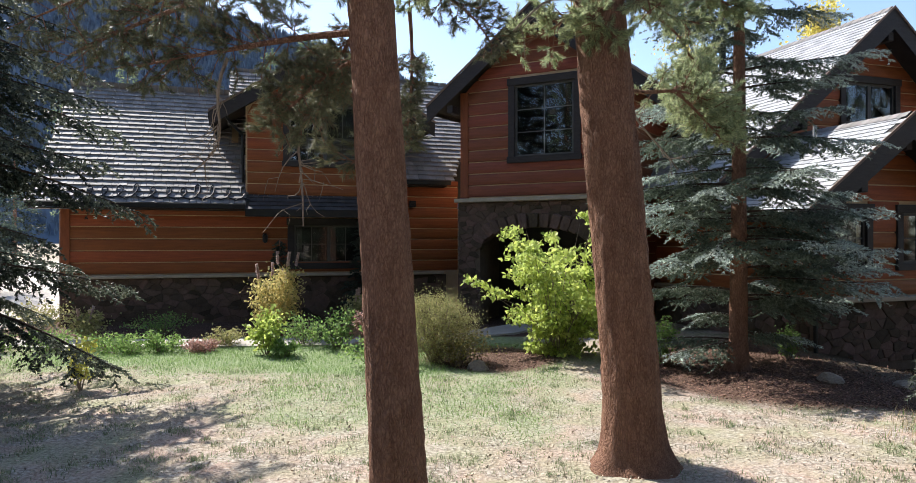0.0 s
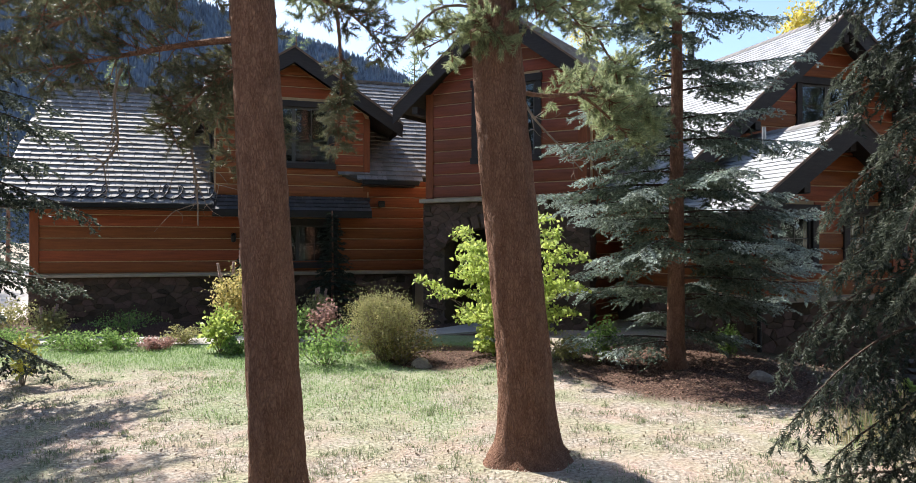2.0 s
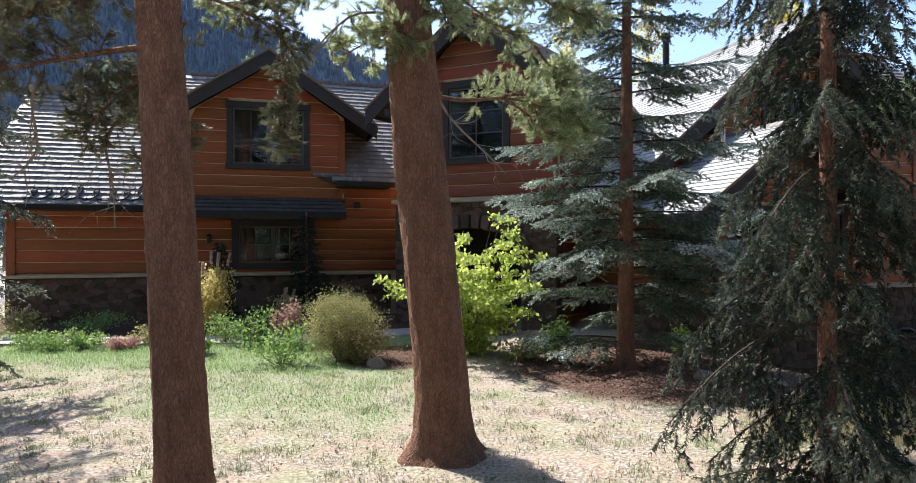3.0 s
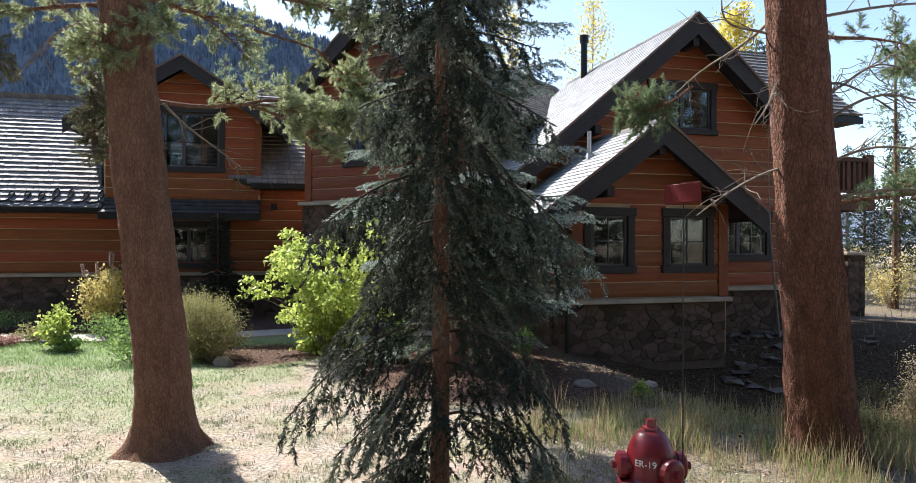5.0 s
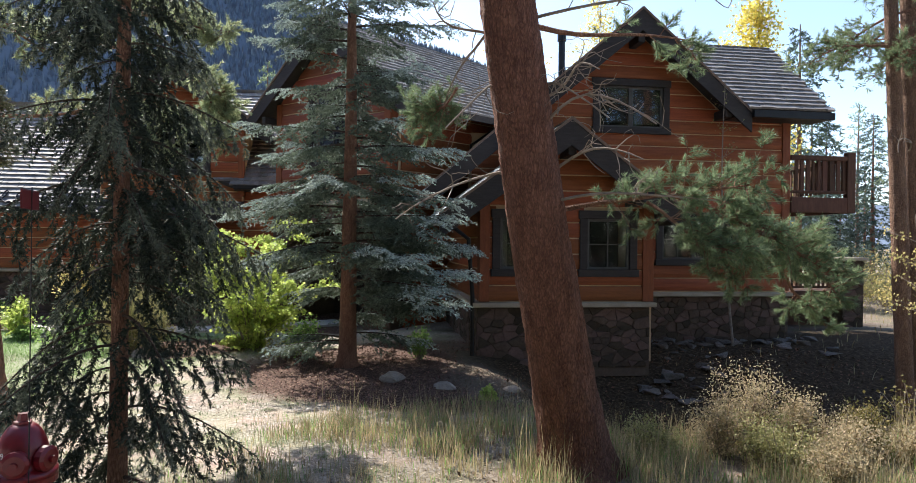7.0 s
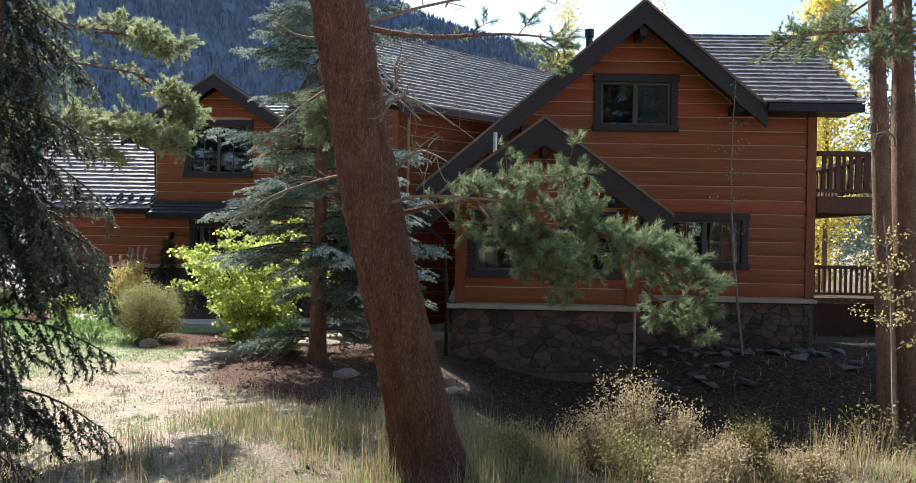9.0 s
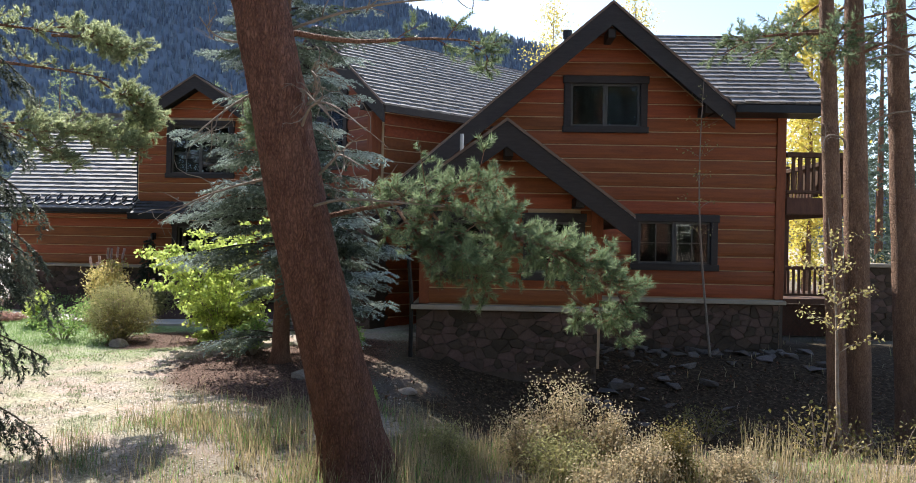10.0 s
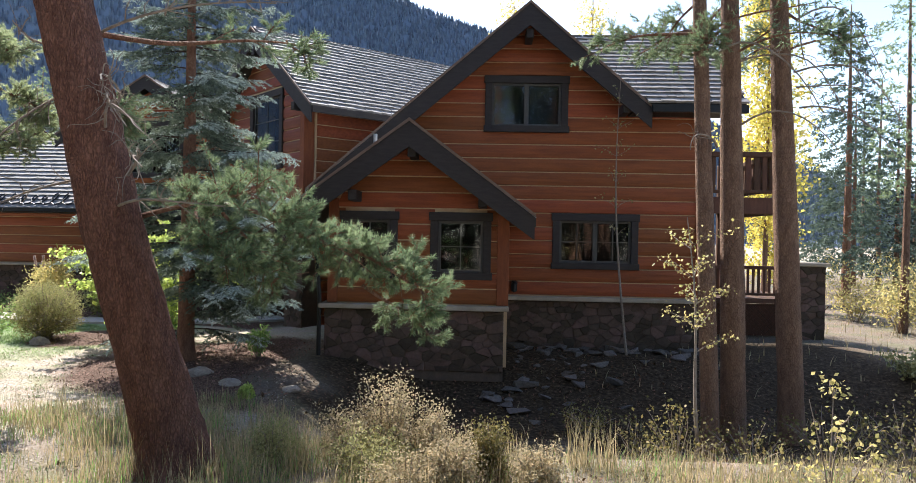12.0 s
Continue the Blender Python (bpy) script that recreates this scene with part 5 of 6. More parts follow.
for i, (x, y, rr, lean) in enumerate(((14.95, 12.4, 0.13, -0.55), (15.3, 12.8, 0.18, -0.35), (16.25, 13.7, 0.19, -0.6))):
    pine(x, y, [(0, 0, 0), (lean * 0.3, 0, 4), (lean, 0, TOP)], [rr * 1.1, rr, 0.06],
         [((x - 0.2, y, 6.0 + i * 0.3), (x - 1.8 + i * 1.2, y - 0.8, 5.6), 0.1, 20, 0.4), ((x - 0.2, y, 6.6), (x - 1.0, y + 0.9, 6.0), 0.1, 18, 0.4)], 210 + i, "slender tall pine beside the house", mat=M_PINEG, bark=M_BARKG, flare=0.06, sides=14, upper=15,
         group="slender pines", dead=([((16.2, 13.7, 6.5), (17.6, 14.2, 5.5), 0.75, 2), ((16.2, 13.7, 5.35), (17.25, 14.05, 5.3), 0.14, 3), ((16.2, 13.7, 6.9), (16.35, 13.7, 5.7), 0.0, 1)] if i == 2 else []) + [((x, y, 4.2 + i * 0.4), (x + 1.3 * (1 if i else -0.3), y - 0.5, 4.1), 0.25, 3), ((x - 0.1, y, 5.6), (x + 1.4, y - 0.4, 4.6), 0.5, 3)])

shrub("maple_shrub", 2.1, 13.8, 3.5, 3.05, 14000, 0.105, M_MAPLE, 301, "bright yellow-green maple shrub in mulch", shape="tall", stems=32, twigs=8)
shrub("round_bush", -0.45, 13.15, 1.75, 1.5, 9000, 0.034, M_BUSH, 302, "rounded olive-green bush with dry lower twigs", stems=70, spread=0.085, fill=12000)
shrub("dry_leaved_shrub", -0.05, 12.75, 1.5, 0.85, 2600, 0.05, M_UNDER, 303, "low brownish shrub with dry twigs before the round bush", stems=34, spread=0.085)


# hydrant
def lathe(bm, prof, seg=20, z=0.0):
    rings = [[bm.verts.new((rr * math.cos(math.tau * k / seg), rr * math.sin(math.tau * k / seg), z + zz)) for k in range(seg)] for rr, zz in prof]
    for a, b in zip(rings, rings[1:]):
        for k in range(seg):
            bm.faces.new((a[k], a[(k + 1) % seg], b[(k + 1) % seg], b[k]))
    bm.faces.new(rings[0][::-1])
    bm.faces.new(rings[-1])
    return bm


def build_hydrant(x, y, ztop):
    z0 = gz(x, y) - 0.04
    hh = ztop - z0
    h = thing("fire_hydrant", "red painted fire hydrant in dry grass", "fire hydrant", Matrix.Translation((x, y, z0)))
    b = hh - 0.33
    part("barrel", lathe(bmesh.new(), [(0.15, 0), (0.15, 0.04), (0.10, 0.05), (0.10, b - 0.05), (0.155, b - 0.04), (0.165, b - 0.035), (0.165, b - 0.002)], 24), M_RED, h)
    part("bonnet", lathe(bmesh.new(), [(0.165, b), (0.165, b + 0.03), (0.128, b + 0.04), (0.119, b + 0.06), (0.119, b + 0.155), (0.112, b + 0.18), (0.094, b + 0.225), (0.07, b + 0.26), (0.05, b + 0.275)], 36), M_RED, h, smooth=True)
    part("operating_nut", lathe(bmesh.new(), [(0.047, b + 0.276), (0.047, b + 0.29), (0.027, b + 0.294), (0.024, b + 0.33)], 5), M_RED, h)
    for a in (0, 180, 300):
        bm = lathe(bmesh.new(), [(0.055, 0.09), (0.055, 0.125), (0.068, 0.127), (0.068, 0.16), (0.05, 0.172), (0.02, 0.175), (0.02, 0.195)], 16)
        part("nozzle_cap", bm, M_RED, h, m=Matrix.Translation((0, 0, b + 0.10)) @ Matrix.Rotation(radians(a), 4, "Z") @ Matrix.Rotation(radians(90), 4, "Y"))
    for k in range(8):
        a = math.tau * k / 8
        part("bolt", lathe(bmesh.new(), [(0.012, b - 0.05), (0.012, b + 0.04)], 6), M_RED, h, m=Matrix.Translation((0.148 * math.cos(a), 0.148 * math.sin(a), 0)))
    # stencilled mark wrapped round the bonnet
    cu = bpy.data.curves.new("mark", "FONT")
    cu.body, cu.size, cu.align_x, cu.extrude = "ER-19", 0.045, "CENTER", 0.001
    tmp = new("mark", cu)
    me = bpy.data.meshes.new_from_object(tmp)
    bpy.data.objects.remove(tmp)
    for v in me.vertices:
        a = v.co.x / 0.121 + radians(244)
        zz = b + 0.12 + v.co.y
        rad = 0.1215 + v.co.z
        v.co = Vector((rad * math.cos(a), rad * math.sin(a), zz))
    link("stencil", me, M_WHITE, h, "white stencilled lettering")
    f = thing("hydrant_marker", "thin rod with a red marker plate above the hydrant", "marker", Matrix.Translation((x + 0.13, y - 0.1, z0)) @ Matrix.Rotation(radians(25 - 90), 4, "Z"))
    part("rod", tube(bmesh.new(), [(0, 0, 0), (0, 0, 1.0), (0.0, 0, 2.2)], [0.0035, 0.003, 0.0025], 6), M_METAL, f)
    box("plate", -0.125, 0.125, -0.012, -0.0045, 2.73 - z0 - 0.05, 2.73 - z0 + 0.05, M_FLAG, f, "red marker plate")


build_hydrant(6.42, 2.92, 1.60)

# ---------------------------------------------------------------- far surroundings


def ridge_height(az):
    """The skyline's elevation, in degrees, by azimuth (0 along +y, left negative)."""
    pts = [(-120, 16), (-80, 26), (-55, 27), (-40, 24.5), (-25, 20.4), (-17, 18.1), (-12, 16.8), (-5, 14.4), (3, 9), (12, 4.5), (30, 3), (60, 3)]
    for (a, e), (b, f) in zip(pts, pts[1:]):
        if a <= az <= b:
            return e + (f - e) * (az - a) / (b - a)
    return 3


def hill_z(az, rr):
    t = (rr - 960) / 440
    n = noise.noise((az * 0.09, rr * 0.0025, 2)) * 0.10 + noise.noise((az * 0.3, rr * 0.008, 4)) * 0.04
    return 1400 * math.tan(radians(ridge_height(az) - 0.5)) * max(0.0, min(1.0, t)) ** 0.9 * (1 + n * (1 - max(0, t) * 0.75))


def build_mountain():
    V, F = [], []
    A, R = np.arange(-120, 61, 1.0), np.arange(920, 1421, 20.0)
    for az in A:
        for rr in R:
            V.append((rr * math.sin(radians(az)), rr * math.cos(radians(az)), hill_z(az, rr)))
    n = len(R)
    F = [(i * n + j, i * n + j + 1, (i + 1) * n + j + 1, (i + 1) * n + j) for i in range(len(A) - 1) for j in range(n - 1)]
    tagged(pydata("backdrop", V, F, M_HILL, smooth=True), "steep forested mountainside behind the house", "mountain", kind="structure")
    # conifers of the slope
    r = random.Random(5)
    T = []
    for k in range(42000):
        az = r.uniform(-64, 16)
        rr = 965 + 450 * r.random()
        if noise.noise((az * 0.5, rr * 0.02, 6)) < -0.6:
            continue
        x, y, z = rr * math.sin(radians(az)), rr * math.cos(radians(az)), hill_z(az, rr)
        h = r.uniform(6.5, 13.5)
        w = h * r.uniform(0.16, 0.24)
        a0 = r.uniform(0, 2)
        for q in range(3):
            a, b = a0 + math.tau * q / 3, a0 + math.tau * (q + 1) / 3
            T += [(x + w * math.cos(a), y + w * math.sin(a), z - 0.5), (x + w * math.cos(b), y + w * math.sin(b), z - 0.5 + r.uniform(-0.6, 0.9)), (x, y, z + h)]
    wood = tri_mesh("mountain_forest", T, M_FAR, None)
    tagged(wood, "dense dark conifers covering the mountainside", "forest", kind="stuff")


build_mountain()


def far_conifer(seed, h, reach, mat, label, dens=9, wide=0.06):
    """A whole conifer seen from afar: trunk and layered drooping sprays."""
    r = random.Random(seed)
    tree = thing("conifer_tree", label, "tree", group="distant conifers")
    part("trunk", tube(bmesh.new(), [(0, 0, -0.3), (0.03, 0, h * 0.5), (0, 0, h)], [h * 0.016, h * 0.009, 0.02], 8), M_BARK, tree)
    A, B = [], []
    n = int(h * 9)
    for i in range(n):
        f = (i + r.random()) / n
        z = h * (0.10 + 0.89 * f)
        L = reach * (1 - f) ** 0.8 * r.uniform(0.5, 1.1) + 0.12
        a = i * 2.39996 + r.uniform(-0.5, 0.5)
        d = Vector((math.cos(a), math.sin(a), 0))
        s = Vector((-d.y, d.x, 0))
        for j in range(int(5 + L * 4)):
            t = r.uniform(0.12, 1)
            p = d * L * t + Vector((0, 0, z - 0.28 * L * t * t))
            e = p + (d * 0.6 + s * r.uniform(-1, 1) + Vector((0, 0, r.uniform(-0.5, 0.1)))).normalized() * (0.25 + 0.22 * L)
            A.append(p)
            B.append(e)
    g = np.random.default_rng(seed)
    tri_mesh("crown", needles(A, B, dens, 0.19, wide, 0.8, 0.7, 0.3, g), mat, tree)
    return tree


def far_pine(seed, h):
    r = random.Random(seed)
    tree = thing("conifer_tree", "tall thin pine with a high open crown", "tree", group="distant conifers")
    part("trunk", tube(bmesh.new(), [(0, 0, -0.3), (0.1, 0, h * 0.5), (0, 0, h)], [0.18, 0.11, 0.03], 8), M_BARKG, tree)
    A, B = [], []
    for i in range(46):
        f = (i + r.random()) / 46
        z = h * (0.35 + 0.64 * f)
        L = (0.5 + 1.5 * math.sin(math.pi * min(1, f * 0.8 + 0.2))) * r.uniform(0.5, 1.1)
        a = i * 2.39996
        d = Vector((math.cos(a), math.sin(a), 0.12))
        A.append(Vector((0, 0, z)))
        B.append(d * L * 0.4 + Vector((0, 0, z)))
        for j in range(9):
            p = d * L * r.uniform(0.4, 1) + Vector((0, 0, z))
            v = Vector((r.gauss(0, 1), r.gauss(0, 1), r.gauss(0.2, 0.7))).normalized() * 0.4
            A.append(p)
            B.append(p + v)
    tri_mesh("crown", needles(A, B, 20, 0.17, 0.03, 0.75, 0.7, 0.0, np.random.default_rng(seed)), M_PINEG, tree)
    return tree


def build_far_trees():
    r = random.Random(12)
    kinds = [far_conifer(401, 14, 2.4, M_SPRUCE, "tall dark spruce standing beyond the house"), far_conifer(402, 11, 2.9, M_FIRB, "greyish green spruce standing beyond the house", 22, 0.03),
             far_pine(403, 15), far_conifer(404, 9, 1.9, M_SPRUCE, "young dark spruce in the meadow")]
    spots = [(21.9, 40.6, 1, 1.38), (24.9, 47.6, 2, 0.85), (25.9, 48, 0, 0.8), (28, 46, 1, 1.0), (24, 50, 1, 1.1), (20.5, 24.5, 2, 0.72), (30, 40, 3, 1.0), (33, 38, 1, 0.9), (36, 47, 0, 0.9), (31, 56, 2, 0.9),
             (-9.5, 42, 2, 1.05), (-12.5, 44, 2, 1.0), (-30, 34, 1, 1.1), (-33, 38, 2, 1.0), (-2.5, 50, 2, 1.1), (-22, 30, 1, 0.9), (-20, 40, 2, 0.9)]
    for k in range(26):
        az = radians(12 + 34 * (k + r.random()) / 26)
        d = r.uniform(52, 95)
        spots.append((12 + d * math.sin(az), d * math.cos(az), r.randrange(4), r.uniform(0.75, 1.15)))
    for k in range(22):
        az = radians(-75 + 60 * (k + r.random()) / 22)
        d = r.uniform(48, 90)
        spots.append((d * math.sin(az), d * math.cos(az), r.randrange(4), r.uniform(0.7, 1.0)))
    # the wood across the road, which the windows mirror
    for k in range(34):
        spots.append((-26 + 64 * (k + r.random()) / 34, -r.uniform(9, 19), r.choice((0, 1, 2, 0)), r.uniform(1.4, 1.9)))
    first = set()
    for x, y, kind, sc in spots:
        m = Matrix.Translation((x, y, gz(x, y))) @ Matrix.Rotation(r.uniform(0, 6.28), 4, "Z") @ Matrix.Scale(sc, 4)
        if kind not in first:
            first.add(kind)
            kinds[kind].matrix_basis = m
        else:
            copy_thing(kinds[kind], I4).matrix_basis = m


build_far_trees()

# coarse foliage behind the walk, out of view, added for the windows to mirror
g = np.random.default_rng(44)
C = np.stack([g.uniform(-34, 44, 8000), g.uniform(-15, -10.5, 8000), 17 * g.random(8000) ** 1.1], axis=1)
# more unseen foliage, to the right, to darken the right wing's panes
east = np.stack([g.uniform(50, 55, 3600), g.uniform(-14, 14, 3600), 17 * g.random(3600) ** 1.1], axis=1)
C = np.concatenate([C, east])
tagged(tri_mesh("roadside_wood", leaf_quads(C, 0.95, g), M_SPRUCE, None, per=4), "unseen dense conifer wood added for the windows to mirror", "forest", kind="stuff")


def aspen(x, y, h, w, n, seed, label, size=0.12, z_from=0.25, trunk=0.12):
    r = random.Random(seed)
    g = np.random.default_rng(seed)
    tree = thing("aspen_tree", label, "tree", Matrix.Translation((x, y, gz(x, y) - 0.05)), "aspens")
    part("trunk", tube(bmesh.new(), curve_points((0, 0, 0), (0.1, 0, h), 0, 8, 0.1, r), [trunk * (1 - i / 8.6) for i in range(9)], 8), M_BARKG, tree)
    C = []
    for i in range(40):
        f = (i + r.random()) / 40
        z = h * (z_from + (1 - z_from) * f)
        L = w / 2 * math.sin(math.pi * min(0.97, 0.2 + 0.8 * f)) ** 0.7 * r.uniform(0.4, 1.1)
        a = i * 2.39996
        P = curve_points((0, 0, z - 0.3 * L), (math.cos(a) * L, math.sin(a) * L, z + 0.25 * L), 0.05, 4, 0.06, r)
        part("limb", tube(bmesh.new(), P, [0.02, 0.016, 0.012, 0.008, 0.004], 4), M_BARKG, tree)
        for p in P[1:]:
            C.append(np.array(p) + g.normal(size=(max(1, n // 160), 3)) * w * 0.07)
    tri_mesh("leaves", leaf_quads(np.concatenate(C), size, g), M_YELLOW, tree, per=4)
    return tree


aspen(17.2, 31.3, 13.5, 4.2, 8000, 501, "tall aspen with bright yellow autumn leaves", size=0.18)
aspen(17.7, 35.5, 9.5, 3.2, 6000, 505, "aspen with bright yellow autumn leaves", size=0.17, z_from=0.1)
aspen(10.2, 29.5, 13.2, 3.4, 5000, 502, "yellow aspen rising behind the roofs")
aspen(6.6, 30.0, 13.0, 3.4, 5000, 503, "yellow aspen rising behind the roofs")

# ---------------------------------------------------------------- house details


def build_balcony():
    m = MR
    b = thing("balcony", "dark timber balcony with upright railing beside the house", "balcony")
    box("deck_beam", 19.82, 21.65, 12.9, 13.06, 3.42, 3.82, M_DECKWOOD, b, "dark stained deck beam", m, 0.01)
    box("deck", 19.82, 21.65, 13.07, 16.9, 3.62, 3.80, M_DECKWOOD, b, "boarded deck", m, 0.005)
    box("deck_beam", 21.45, 21.65, 13.07, 16.9, 3.42, 3.60, M_DECKWOOD, b, "dark stained deck beam", m, 0.01)
    for s, q in ((21.55, 12.98), (21.55, 16.8)):
        box("post", s - 0.12, s + 0.12, q - 0.09, q + 0.09, 3.42 if q < 14 else 0.0, 5.02, M_DECKWOOD, b, "squared timber post", m, 0.012)
    box("hand_rail", 19.82, 21.43, 12.9, 13.04, 4.80, 4.92, M_DECKWOOD, b, "rough hand rail", m, 0.01)
    box("bottom_rail", 19.82, 21.43, 12.92, 13.02, 3.92, 4.00, M_DECKWOOD, b, "bottom rail", m, 0.01)
    box("hand_rail", 21.5, 21.64, 13.08, 16.7, 4.80, 4.92, M_DECKWOOD, b, "rough hand rail", m, 0.01)
    r = random.Random(3)
    s = 19.95
    while s < 21.35:
        w = r.uniform(0.07, 0.14)
        box("baluster", s, s + w, 12.95, 12.99, 4.0, 4.8, M_DECKWOOD, b, "", m, 0.006)
        s += w + r.uniform(0.05, 0.09)
    q = 13.2
    while q < 16.6:
        w = r.uniform(0.07, 0.14)
        box("baluster", 21.55, 21.59, q, q + w, 4.0, 4.8, M_DECKWOOD, b, "", m, 0.006)
        q += w + r.uniform(0.05, 0.09)
    # patio below: low deck with its railing, lattice and stone pier
    p = thing("patio_deck", "low timber patio deck with railing and lattice skirt", "deck")
    box("deck", 19.85, 23.6, 15.6, 19.0, 1.02, 1.16, M_DECKWOOD, p, "boarded deck", m, 0.005)
    box("hand_rail", 19.85, 23.2, 15.62, 15.74, 1.98, 2.08, M_DECKWOOD, p, "hand rail", m, 0.01)
    box("bottom_rail", 19.85, 23.2, 15.64, 15.72, 1.24, 1.31, M_DECKWOOD, p, "bottom rail", m, 0.01)
    s = 19.95
    while s < 23.1:
        box("baluster", s, s + 0.07, 15.66, 15.70, 1.31, 1.98, M_DECKWOOD, p, "", m, 0.004)
        s += 0.15
    for k in range(26):
        for sg in (-1, 1):
            c = 19.9 + k * 0.14
            prism("lattice_slat", [(c, 0.15), (c + 0.03, 0.15), (c + 0.03 + 0.8 * sg, 1.0), (c + 0.8 * sg, 1.0)], (15.66 + 0.012 * sg, 15.672 + 0.012 * sg), M_DECKWOOD, p, "", m)
    # added board that hides the lit ground, in place of shade under the deck
    box("skirt", 19.86, 23.19, 15.76, 15.79, 0.1, 1.0, M_DECKWOOD, p, "added board behind the lattice for the dark under the deck", m, 0)
    sp = thing("stone_pier", "square rubble stone pier with a flat cap", "pier")
    box("core", 23.2, 23.9, 15.3, 16.0, 0, 2.1, M_MORTAR, sp, "mortared core", m, 0)
    box("cap", 23.1, 24.0, 15.2, 16.1, 2.1, 2.2, M_CAP, sp, "pale stone cap", m, 0.015)
    stonework(sp, m, 15.3, 0.05, 2.08, 23.2, 23.9, 77)


build_balcony()


def build_fittings():
    # flue, vents, lamps, cable and pipes
    f = thing("flue_pipe", "black metal chimney flue with a cap", "chimney", Matrix.Translation((8.8, 21.96, 0)))
    part("pipe", tube(bmesh.new(), [(0, 0, 5.5), (0, 0, 9.2)], [0.11, 0.11], 12), M_METAL, f)
    part("cap", tube(bmesh.new(), [(0, 0, 9.22), (0, 0, 9.46)], [0.15, 0.15], 12), M_METAL, f)
    v = thing("vent_pipe", "short galvanised roof vent pipe", "vent pipe", MR @ Matrix.Translation((11.97, 11.4, 0)))
    part("pipe", tube(bmesh.new(), [(0, 0, 4.2), (0, 0, 5.0)], [0.045, 0.045], 10), M_GALV, v)
    part("flashing", tube(bmesh.new(), [(0, 0, 4.3), (0, 0, 4.5)], [0.12, 0.06], 10), M_GALV, v)
    for m, s, z, q in ((ML, -5.8, 2.55, 19.75), (MR, 15.2, 1.55, 12.95)):
        w = thing("wall_lamp", "small dark metal wall lantern", "lamp", m @ Matrix.Translation((s, q, z)))
        box("backplate", -0.06, 0.06, -0.05, 0.0, -0.1, 0.14, M_METAL, w)
        part("lantern", lathe(bmesh.new(), [(0.03, -0.14), (0.07, -0.10), (0.075, 0.06), (0.09, 0.07), (0.03, 0.13)], 8), M_METAL, w, m=Matrix.Translation((0, -0.13, 0)))
    vb = thing("wall_vent", "small dark square wall vent", "vent", ML @ Matrix.Translation((-1.31, 19.74, 3.64)))
    box("hood", -0.1, 0.1, -0.09, 0.0, -0.1, 0.1, M_METAL, vb)
    for k in range(3):
        box("louvre", -0.08, 0.08, -0.10, -0.092, -0.075 + k * 0.055, -0.045 + k * 0.055, M_TRIM, vb)
    # heating cable looped up the eaves
    e = Vector((0, 4.65, 4.04)).normalized()
    nrm = Vector((0, -4.04, 4.65)).normalized()
    o = Vector((0, 19.2, 3.52)) + nrm * 0.075
    P, x, k = [], -10.6, 0
    r = random.Random(4)
    while x < -6.6:
        w = r.uniform(0.34, 0.46)
        up = r.uniform(0.5, 0.72)
        for j in range(9):
            t = j / 8
            P.append(o + Vector((x + w * t + 0.16 * math.sin(math.tau * t), 0, 0)) + e * (0.1 + up * (0.5 - 0.5 * math.cos(math.tau * t))))
        x += w
    c = thing("heating_cable", "dark cable looped along the shingle eaves", "cable", ML)
    part("cable", tube(bmesh.new(), P, [0.022] * len(P), 5), M_METAL, c)
    box("flashing", -6.42, -6.36, 19.12, 20.1, 3.55, 3.62, M_GALV, house, "pale metal flashing strip", ML)
    d = thing("downpipe", "dark metal rainwater pipe at the eaves", "pipe", ML)
    part("pipe", tube(bmesh.new(), [(-6.9, 19.1, 6.05), (-6.75, 19.25, 5.85), (-6.45, 19.7, 5.6), (-6.42, 19.72, 4.2)], [0.04] * 4, 8), M_METAL, d)
    d3 = thing("downpipe", "dark metal rainwater pipe beside the stone base", "pipe")
    part("pipe", tube(bmesh.new(), [MR @ Vector(p) for p in ((10.4, 10.2, 2.95), (10.9, 10.45, 2.6), (11.0, 10.48, 1.4), (11.0, 10.45, 0.15))], [0.045] * 4, 8), M_METAL, d3)
    d2 = thing("downpipe", "dark metal rainwater pipe at the eaves", "pipe")
    part("pipe", tube(bmesh.new(), [MC @ SKEW @ Vector(p) for p in ((-2.85, 20.2, 6.0), (-3.05, 20.2, 5.8), (-3.7, 20.1, 5.45), (-3.75, 20.1, 3.6))], [0.045] * 4, 8), M_METAL, d2)


build_fittings()

# ---------------------------------------------------------------- rocks


def rock_mesh(seed):
    bm = bmesh.new()
    bmesh.ops.create_icosphere(bm, subdivisions=2, radius=1)
    for v in bm.verts:
        n = noise.noise(v.co * 1.1 + Vector((seed * 3.1, 0, 0))) * 0.35 + noise.noise(v.co * 2.7 + Vector((seed, 5, 0))) * 0.12
        v.co *= 1 + n
        v.co.z = max(v.co.z, -0.45)
    me = bpy.data.meshes.new("rock")
    bm.to_mesh(me)
    bm.free()
    me.materials.append(M_ROCK)
    return me


ROCKS = [rock_mesh(k) for k in range(6)]


